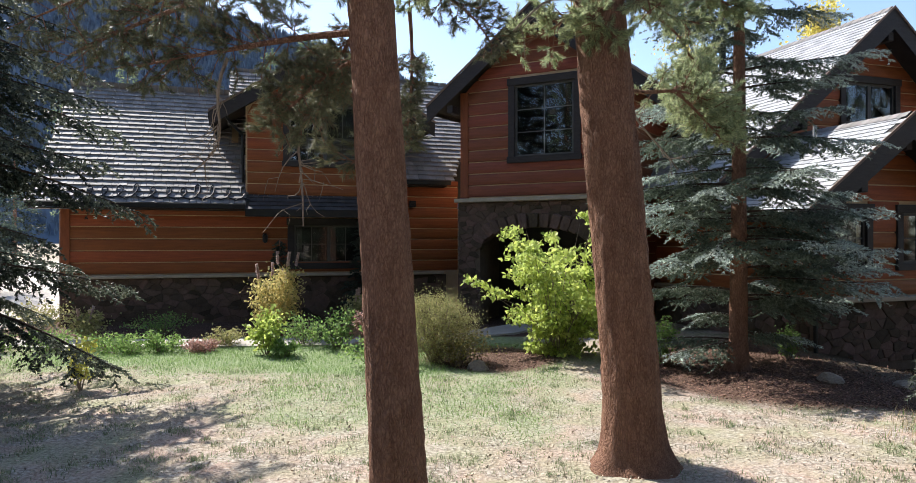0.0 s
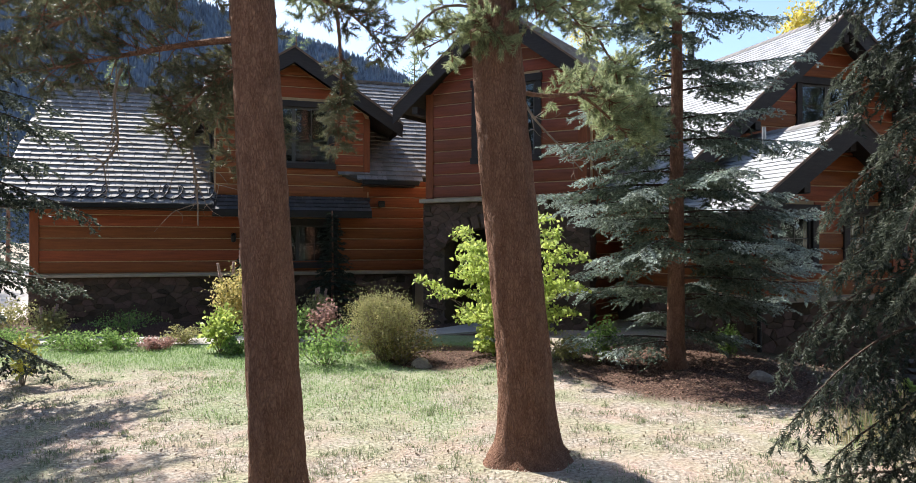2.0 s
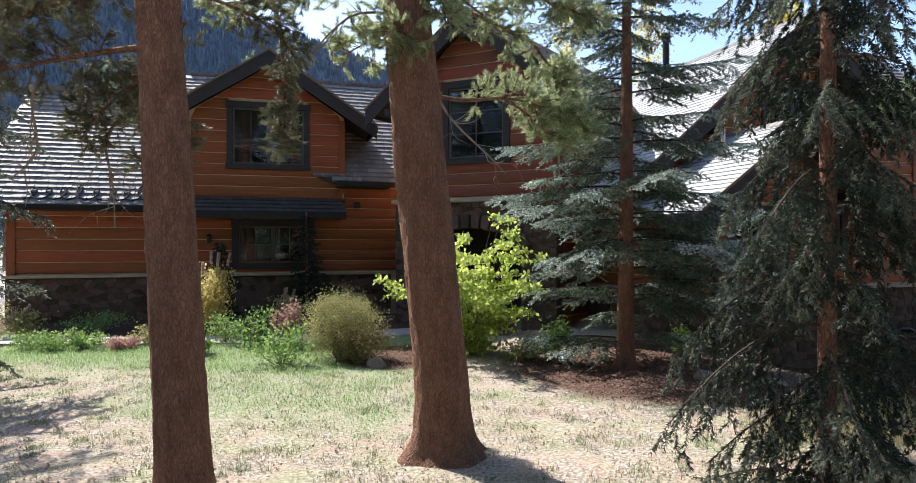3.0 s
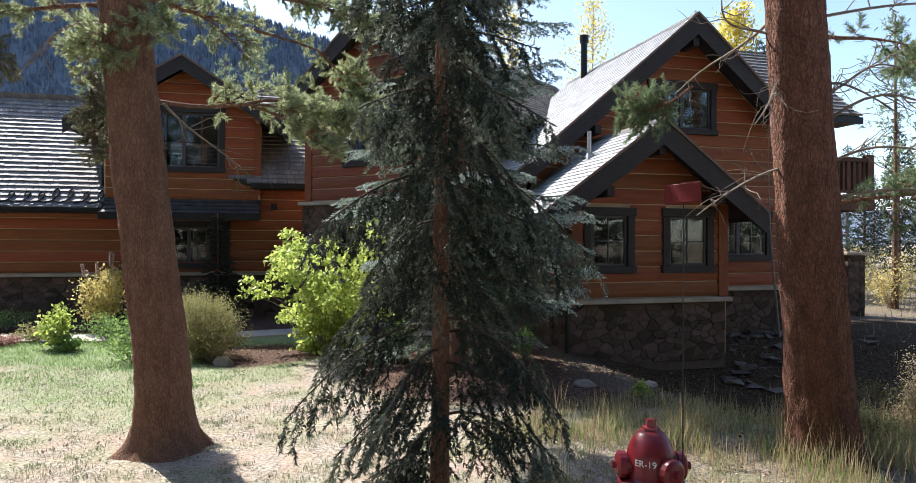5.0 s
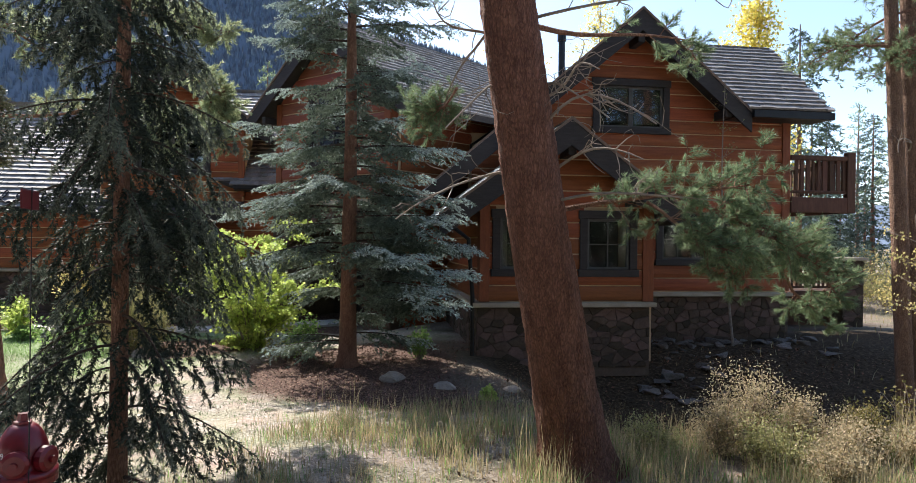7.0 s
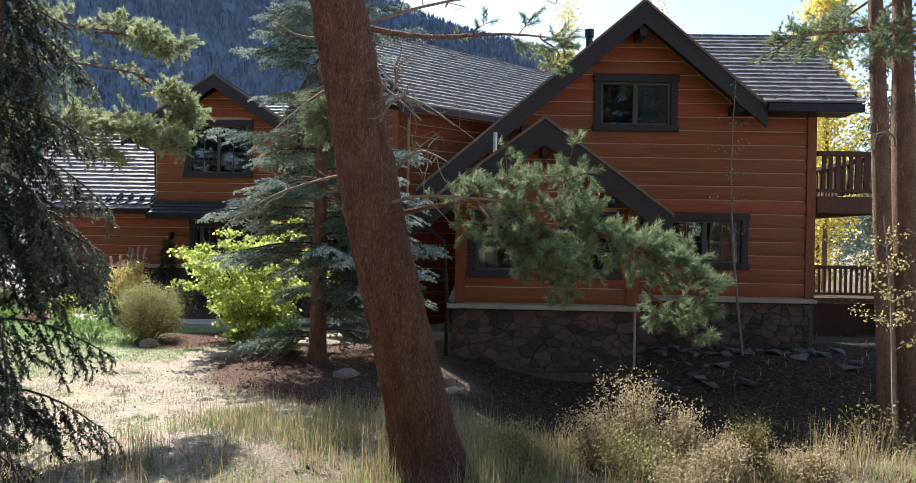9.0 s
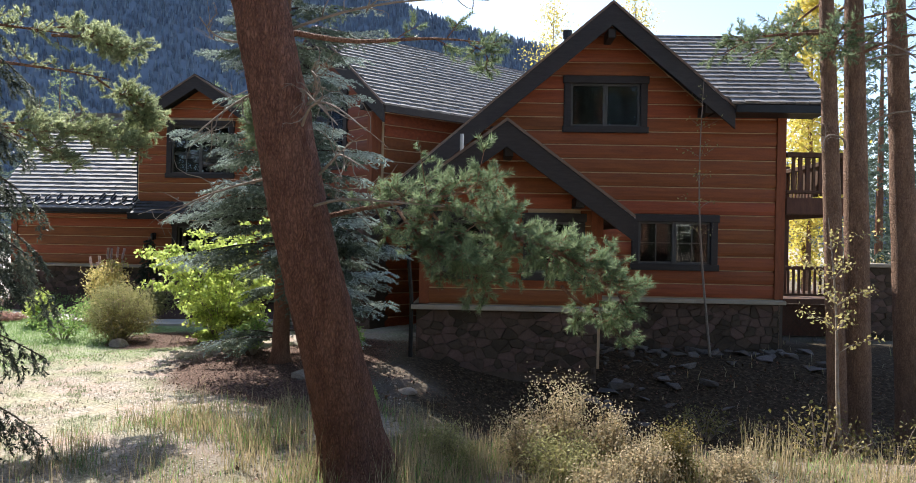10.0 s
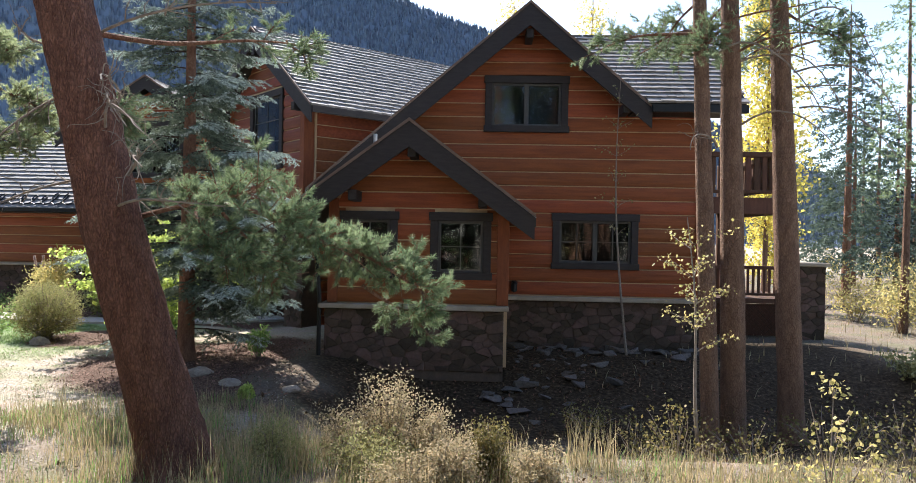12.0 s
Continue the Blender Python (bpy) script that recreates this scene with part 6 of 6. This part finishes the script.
def slab_mesh(seed):
    """A broken, flat-faced stone."""
    r = random.Random(seed)
    bm = bmesh.new()
    for k in range(11):
        bm.verts.new((r.uniform(-1, 1), r.uniform(-1, 1), r.uniform(-0.6, 0.9)))
    bmesh.ops.convex_hull(bm, input=list(bm.verts))
    bmesh.ops.delete(bm, geom=[v for v in bm.verts if not v.link_faces], context="VERTS")
    bmesh.ops.bevel(bm, geom=list(bm.edges), offset=0.05, segments=1, affect="EDGES")
    me = bpy.data.meshes.new("rock")
    bm.to_mesh(me)
    bm.free()
    me.materials.append(M_ROCKD)
    return me


HEAP = [slab_mesh(k + 10) for k in range(9)]


def rock(x, y, sx, sy, sz, k, label, group=""):
    ob = new("rock", HEAP[k % 9] if group == "rock heap" else ROCKS[k % 6])
    ob.matrix_basis = Matrix.LocRotScale((x, y, gz(x, y) + sz * 0.1), Euler((0, 0, k * 1.3)), (sx, sy, sz))
    return tagged(ob, label, "rock", group)


rock(0.38, 12.35, 0.22, 0.18, 0.17, 0, "pale rounded boulder at the edge of the mulch bed")
rk = random.Random(21)
for k in range(110):
    s, q = rk.uniform(14.6, 20.2), 12.9 - abs(rk.gauss(0, 0.7))
    if k % 2:
        s, q = rk.gauss(15.6, 0.8), rk.gauss(11.0, 0.9)
    p = MR @ Vector((s, q, 0))
    if -0.2 < s - 13 < 2.2 and q > 10.3:
        continue
    a = rk.uniform(0.07, 0.24)
    rock(p.x, p.y, a * rk.uniform(0.8, 1.5), a * rk.uniform(0.7, 1.1), a * rk.uniform(0.4, 0.75), k, "grey angular rock in the heap below the wall", "rock heap")
for k, (x, y, a) in enumerate(((7.2, 10.6, 0.16), (6.2, 11.0, 0.2), (-2.5, 16.3, 0.15), (8.3, 10.8, 0.13))):
    rock(x, y, a * 1.3, a, a * 0.6, k, "small grey stone lying in the mulch", "garden stones")

# ---------------------------------------------------------------- grass


def blades(n, xr, yr, h, w, seed, keep, bend=0.5):
    """Bent grass blades; keep(x, y) gives the chance and the height factor at a place."""
    g = np.random.default_rng(seed)
    out = []
    X, Y = g.uniform(*xr, n), g.uniform(*yr, n)
    U, A, H, BN = g.random(n), g.uniform(0, math.tau, n), g.uniform(0.5, 1.15, n), g.random(n)
    for x, y, u, a, hh, b in zip(X, Y, U, A, H, BN):
        f = keep(x, y)
        if u > min(f, 1):
            continue
        k = h * hh * (0.35 + 0.65 * min(f, 1))
        z = gz(x, y) - 0.01
        dx, dy = math.cos(a), math.sin(a)
        lx, ly = dx * b * bend * k, dy * b * bend * k
        sx, sy = -dy * w, dx * w
        p0, p1 = (x - sx, y - sy, z), (x + sx, y + sy, z)
        m0, m1 = (x + lx * 0.35 - sx * 0.8, y + ly * 0.35 - sy * 0.8, z + k * 0.55), (x + lx * 0.35 + sx * 0.8, y + ly * 0.35 + sy * 0.8, z + k * 0.55)
        t = (x + lx, y + ly, z + k)
        out += [p0, p1, m1, p0, m1, m0, m0, m1, t]
    return out


def patchy(x, y, f=1.2, s=0):
    return 0.5 + noise.noise((x * f, y * f, s)) * 0.9


def lawn_dry(x, y):
    g, mu, dr, so = zone(x, y)
    return max(0, (1 - mu) * (1 - dr) * (1 - so) * max(0, 1 - g * 1.1) * patchy(x, y, 1.4, 2))


def lawn_green(x, y):
    g, mu, dr, so = zone(x, y)
    return max(0, (g * 1.25 + 0.08 * smooth(9, 11, y) * (1 - smooth(1, 3, x)) + 0.05) * (1 - mu) * (1 - dr) * (1 - so) * (0.4 + patchy(x, y, 0.9, 7)))


tagged(tri_mesh("lawn_grass", blades(100000, (-9, 9), (5.6, 15), 0.055, 0.0035, 601, lawn_dry, 1.2), M_LAWND, None), "short dry tan lawn grass", "grass", kind="stuff")
tagged(tri_mesh("green_lawn_grass", blades(80000, (-10, 3), (7.0, 15), 0.075, 0.004, 602, lawn_green, 0.9), M_LAWNG, None), "short green lawn grass in patches", "grass", kind="stuff")


def bank(x, y):
    d = y - road_y(x)
    e = smooth(4.6, 7.0, x) * smooth(2.2, 2.7, d) * (1 - smooth(7.6, 9.4, d - 0.05 * max(0, x - 10) + 0.3 * smooth(11.8, 13.2, x) - 1.5 * math.exp(-((x - 8.2) / 1.9) ** 2))) * (1 - 0.4 * smooth(11.8, 13.2, x))
    gap = 1 - 0.8 * (1 - smooth(0.5, 1.3, math.hypot((x - 7.2) / 1.2, y - 6.4)))
    return e * gap * max(0.05 + 0.4 * smooth(12, 13.5, x), patchy(x, y, 1.5, 4) * 1.7 - 0.15)


def bank_far(x, y):
    return 0.35 * smooth(10, 14, x) * smooth(9.5, 11, y) * patchy(x, y, 0.8, 9) + 0.6 * smooth(18, 20, x) * patchy(x, y, 0.5, 3)


tagged(tri_mesh("meadow_grass", blades(84000, (4.6, 19), (2.0, 11.0), 0.34, 0.0035, 603, bank, 0.8), M_GRASSD, None), "pale dry meadow grass on the bank", "grass", kind="stuff")
tagged(tri_mesh("tall_grass", blades(9000, (5.5, 19), (2.0, 9.5), 0.72, 0.003, 604, bank, 0.45), M_GRASSD, None), "tall dry grass stems on the bank", "grass", kind="stuff")
tagged(tri_mesh("green_meadow_grass", blades(24000, (4.6, 19), (2.5, 10), 0.30, 0.004, 605, bank, 0.9), M_GRASSG, None), "green grass blades among the dry stems", "grass", kind="stuff")
tagged(tri_mesh("field_grass", blades(26000, (10, 44), (9, 60), 0.45, 0.012, 606, bank_far, 0.7), M_GRASSD, None), "dry meadow grass beyond the house", "grass", kind="stuff")

tagged(tri_mesh("roadside_grass", blades(17000, (11.2, 19), (4.5, 11), 0.2, 0.004, 607, lambda x, y: smooth(3.5, 4.5, y - road_y(x)) * (1 - smooth(7.8, 8.8, y - road_y(x))) * (0.5 + 0.5 * patchy(x, y, 2.2, 11)), 0.9), M_GRASSD, None), "short dry grass along the edge of the bank", "grass", kind="stuff")

# crumbs, dead leaves and straw lying on the dry lawn
g = np.random.default_rng(18)
C = []
while len(C) < 12000:
    x, y = g.uniform(-9, 9.5), 5.6 + 8 * g.random() ** 1.2
    if lawn_dry(x, y) > 0.15:
        C.append((x, y, gz(x, y) + 0.008))
tagged(tri_mesh("lawn_litter", leaf_quads(C, 0.038, g, up=1.6), M_STRAWLIT, None, per=4), "scattered straw and dead leaves on the lawn", "leaves", kind="stuff")

# low tufts scattered over the dry lawn
r = random.Random(15)
V = []
for k in range(1300):
    x, y = r.uniform(-9, 8.5), 6 + 7.5 * r.random() ** 1.3
    if lawn_dry(x, y) > 0.25:
        a = r.uniform(0.05, 0.16)
        V += blades(28, (x - a, x + a), (y - a, y + a), 0.06, 0.004, 3000 + k, lambda p, q: 1.0, 1.3)
tagged(tri_mesh("lawn_tufts", V, M_TUFT, None), "small dull green tufts in the dry lawn", "grass", kind="stuff")

# clumps of tall seeding grass along the bank's edge
V = []
for k, (x, y, n, h) in enumerate(((13.6, 8.9, 26, 0.85), (14.7, 8.7, 22, 0.7), (15.2, 8.5, 26, 0.75), (15.6, 8.6, 18, 0.8), (13.0, 8.3, 14, 0.6), (16.3, 8.4, 22, 0.75), (10.4, 8.2, 16, 0.6), (9.9, 7.4, 16, 0.6), (12.6, 8.8, 14, 0.55), (8.2, 6.8, 14, 0.5))):
    V += blades(n * 6, (x - 0.28, x + 0.28), (y - 0.2, y + 0.2), h, 0.0045, 620 + k, lambda a, b: 0.6, 0.42)
tagged(tri_mesh("seeding_grass", V, M_GRASSD, None), "clumps of tall pale seeding grass stems", "grass", kind="stuff")

# fallen leaves on the darkened soil below the wing
g = np.random.default_rng(9)
C = []
while len(C) < 9000:
    x, y = g.uniform(8, 20), g.uniform(6.5, 17)
    if g.random() < zone(x, y)[3] * 0.8 + 0.03:
        C.append((x, y, gz(x, y) + 0.012))
tagged(tri_mesh("leaf_litter", leaf_quads(C, 0.07, g, up=2.5), M_LITTER, None, per=4), "brown fallen leaves on darkened ground", "leaves", kind="stuff")

# leaf litter and bark chips on the mulch
g = np.random.default_rng(8)
C = []
while len(C) < 9000:
    x, y = g.uniform(0, 11), g.uniform(9, 15.5)
    if zone(x, y)[1] > 0.4:
        C.append((x, y, gz(x, y) + 0.012))
tagged(tri_mesh("bark_mulch", leaf_quads(C, 0.042, g, up=2.5), M_CHIP, None, per=4), "loose reddish bark mulch and fallen leaves", "mulch", kind="stuff")

# ---------------------------------------------------------------- garden plants


def flower_spikes(x, y, n, h, spread, seed, label, leaf=None):
    """Leaning stems with dense flower spikes at their tips over a clump of narrow drooping leaves."""
    r = random.Random(seed)
    ob = thing("flowering_plant", label, "plant", Matrix.Translation((x, y, gz(x, y))), "flowering perennials")
    g = np.random.default_rng(seed)
    C = []
    for k in range(n):
        a, d = r.uniform(0, 6.28), spread * math.sqrt((k + 0.5) / n)
        hh = h * r.uniform(0.78, 1.05)
        tip = Vector((math.cos(a) * d, math.sin(a) * d, hh))
        P = curve_points((tip.x * 0.35, tip.y * 0.35, 0), tip, 0.02, 7, 0.03, r)
        part("stem", tube(bmesh.new(), P, [0.007 - 0.0005 * q for q in range(8)], 4), M_HERB, ob)
        top = P[7] - (P[7] - P[5]).normalized() * 0.34
        tri_mesh("flower", needles([top], [P[7]], 1500, 0.045, 0.013, 0.9, 0.35, 0, g), M_SPIKE, ob)
        for q in P[2:6]:
            C.append(np.array(q) + g.normal(size=(90, 3)) * np.array([0.16, 0.16, 0.10]))
    C = np.concatenate(C)
    tri_mesh("leaves", leaf_quads(C[C[:, 2] > 0.02], 0.085, g), leaf or M_BUSH, ob, per=4)
    return ob


flower_spikes(-4.55, 16.4, 9, 2.0, 0.7, 701, "tall yellowing plant with pale pinkish flower spikes by the wall", M_PALEY)
flower_spikes(-2.5, 16.4, 4, 1.2, 0.3, 702, "plant with reddish flower spikes by the wall")
flower_spikes(-9.0, 15.9, 3, 0.9, 0.3, 703, "plant with pale flower spikes beside the path")
shrub("hydrangea", -3.98, 13.8, 0.8, 1.0, 1100, 0.10, M_MAPLE, 711, "pale yellow-green leafy shrub beside the path", stems=9)
for k, (x, y, w, h, mat, label) in enumerate((
        (-2.65, 14.7, 1.1, 0.85, M_HERB, "bright green leafy perennial by the path"), (-1.5, 12.5, 1.35, 0.75, M_HERB, "soft green feathery perennial clump"),
        (-3.5, 15.0, 1.5, 0.65, M_HERB, "lush bright green perennials beside the path"), (-5.2, 14.8, 1.0, 0.45, M_BUSH, "low olive plants beside the path"), (-7.0, 14.0, 1.2, 0.35, M_HERB, "low green plants beside the path"), (-9.9, 14.1, 1.0, 0.4, M_HERB, "low green plants beside the path"),
        (-1.95, 14.6, 0.8, 0.95, M_PINK, "rusty red shrub beside the wall"), (-7.6, 14.4, 1.3, 0.4, M_HERB, "low green plants beside the path"),
        (-6.4, 14.2, 0.9, 0.45, M_HERB, "low green plants with small pale flowers"), (-8.9, 14.3, 1.1, 0.5, M_HERB, "leafy dark green clump beside the path"),
        (-5.5, 14.1, 0.8, 0.3, M_PINK, "low mat of pinkish flowers"), (-10.4, 16.4, 1.4, 0.9, M_BUSH, "olive shrub against the stone wall"),
        (-7.6, 16.9, 1.6, 0.6, M_HERB, "shaded low shrub against the stone wall"), (-3.6, 13.6, 0.6, 0.35, M_HERB, "small green clump in the lawn"),
        (3.3, 13.0, 0.9, 0.5, M_BUSH, "low olive shrub below the maple"), (6.3, 12.6, 0.5, 0.6, M_HERB, "small green shrub beside the spruce trunk"),
        (3.9, 12.6, 0.8, 0.8, M_HERB, "green shrub between maple and spruce"), (8.0, 10.0, 0.2, 0.22, M_MAPLE, "tiny seedling in the mulch"))):
    shrub("garden_plant", x, y, w * 1.1, h * 1.1, 1100, 0.06 if h < 0.7 else 0.075, mat, 720 + k, label, "plant", stems=12, group="garden plants")
for k, (x, y, w, h) in enumerate(((14.5, 11.0, 1.2, 1.3), (14.0, 11.5, 1.5, 0.7), (15.4, 11.2, 1.6, 0.9), (16.6, 12.2, 1.8, 1.0), (17.6, 12.6, 1.9, 1.1), (13.0, 12.6, 1.3, 0.6), (18.8, 14.2, 2.0, 1.1), (17.9, 10.4, 1.6, 1.0))):
    shrub("undergrowth_shrub", x, y, w, h, 520, 0.06, M_UNDER, 760 + k, "leafy undergrowth shrub in the shade of the house", "shrub", stems=16, group="undergrowth")
for k, (x, y, w, h, mat) in enumerate(((11.35, 8.3, 0.9, 1.1, M_STRAW), (11.0, 8.0, 0.9, 0.75, M_STRAW), (11.9, 8.2, 0.8, 0.85, M_STRAW), (12.3, 7.8, 0.8, 0.65, M_STRAW), (11.5, 7.6, 1.1, 0.6, M_BUSH), (12.6, 8.2, 0.6, 0.7, M_UNDER),
                                       (13.2, 8.0, 0.7, 0.5, M_STRAW), (10.2, 7.7, 0.8, 0.5, M_BUSH), (12.0, 7.3, 0.9, 0.5, M_STRAW))):
    shrub("dry_shrub", x, y, w * 0.85, h * 0.95, 5200, 0.031, mat, 781 + k, "pale dry flowering shrub among the bank's grass", "shrub", shape="tall", stems=26, spread=0.095, group="dry shrubs")
for x, y, h in ((-6.0, 10.5, 0.75), (-6.9, 8.6, 0.55)):
    shrub("seedling", x, y, 0.5, h, 420, 0.085, M_PALEG, 778, "small yellow-green seedling in the dry lawn", "seedling", shape="tall", stems=4, twigs=4, group="lawn seedlings")
shrub("yellow_sapling", 15.8, 7.6, 1.0, 1.55, 620, 0.05, M_PALEY, 783, "sapling with yellow autumn leaves at the roadside", "sapling", shape="tall", stems=6, twigs=6)
shrub("yellow_sapling", 16.9, 8.6, 1.3, 1.6, 300, 0.05, M_PALEY, 784, "brownish sapling at the roadside", "sapling", shape="tall", stems=7, twigs=6)
shrub("yellow_sapling", 19.6, 12.0, 1.6, 3.6, 420, 0.10, M_YELLOW, 786, "young aspen with yellow leaves beside the meadow", "sapling", shape="tall", stems=10)


def thin_aspen(x, y, h, seed, leaves, z_from, label, w=0.9, size=0.07, mat=None):
    mat = mat or M_BUSH
    r = random.Random(seed)
    g = np.random.default_rng(seed)
    t = thing("aspen_sapling", label, "sapling", Matrix.Translation((x, y, gz(x, y) - 0.03)), "aspen saplings")
    P = curve_points((0, 0, 0), (-0.25, 0, h), 0, 10, 0.22, r)
    part("trunk", tube(bmesh.new(), P, [0.03 * (1 - k / 11) + 0.004 for k in range(11)], 6), M_SAPL, t)
    C = []
    for k in range(16):
        z = z_from + (h - z_from) * k / 16
        c = P[min(10, int(z / h * 10))]
        a = k * 2.4
        e = c + Vector((math.cos(a) * w * r.uniform(0.3, 0.6), math.sin(a) * w * r.uniform(0.3, 0.6), 0.25))
        Q = curve_points(c, e, 0.03, 4, 0.04, r)
        part("twig", tube(bmesh.new(), Q, [0.007, 0.006, 0.005, 0.004, 0.002], 4), M_SAPL, t)
        for q in Q[1:]:
            C.append(np.array(q) + g.normal(size=(max(1, leaves // 64), 3)) * 0.05)
    tri_mesh("leaves", leaf_quads(np.concatenate(C), size, g), mat, t, per=4)


thin_aspen(13.17, 17.1, 6.6, 801, 130, 3.0, "thin bare aspen sapling against the house wall")
thin_aspen(14.8, 11.3, 3.7, 802, 520, 2.2, "slender sapling with yellow leaves beside the pines", 1.0, 0.055, M_PALEY)

# bushes at the meadow's edge beyond the patio
for k, (x, y, w, h, mat, label) in enumerate((
        (20.5, 24.7, 2.4, 2.2, M_PALEY, "yellowing bush at the edge of the meadow"), (22.6, 22.0, 2.2, 1.5, M_BUSH, "olive bush at the edge of the meadow"), (19.2, 17.6, 1.5, 0.9, M_BUSH, "olive bush at the edge of the meadow"),
        (21.2, 19.4, 1.8, 1.1, M_STRAW, "dry pale bush at the edge of the meadow"), (23.4, 26.8, 2.6, 2.0, M_UNDER, "dark leafy bush at the edge of the meadow"), (21.8, 29.5, 3.0, 2.2, M_BUSH, "olive bush at the edge of the meadow"),
        (25.2, 24.0, 2.2, 1.6, M_STRAW, "dry pale bush at the edge of the meadow"), (19.8, 27.5, 2.6, 2.6, M_PALEY, "yellowing bush at the edge of the meadow"), (26.0, 30.0, 3.0, 2.4, M_UNDER, "dark leafy bush at the edge of the meadow"),
        (19.9, 15.2, 1.4, 0.8, M_UNDER, "dark leafy bush at the edge of the meadow"), (21.0, 16.2, 1.5, 1.2, M_PALEY, "yellowing bush at the edge of the meadow"), (23.0, 33.0, 3.2, 2.4, M_UNDER, "dark leafy bush at the edge of the meadow"))):
    shrub("meadow_bush", x, y, w, h, 1500, 0.1, mat, 840 + k, label, "bush", shape="tall", stems=18, group="meadow bushes")
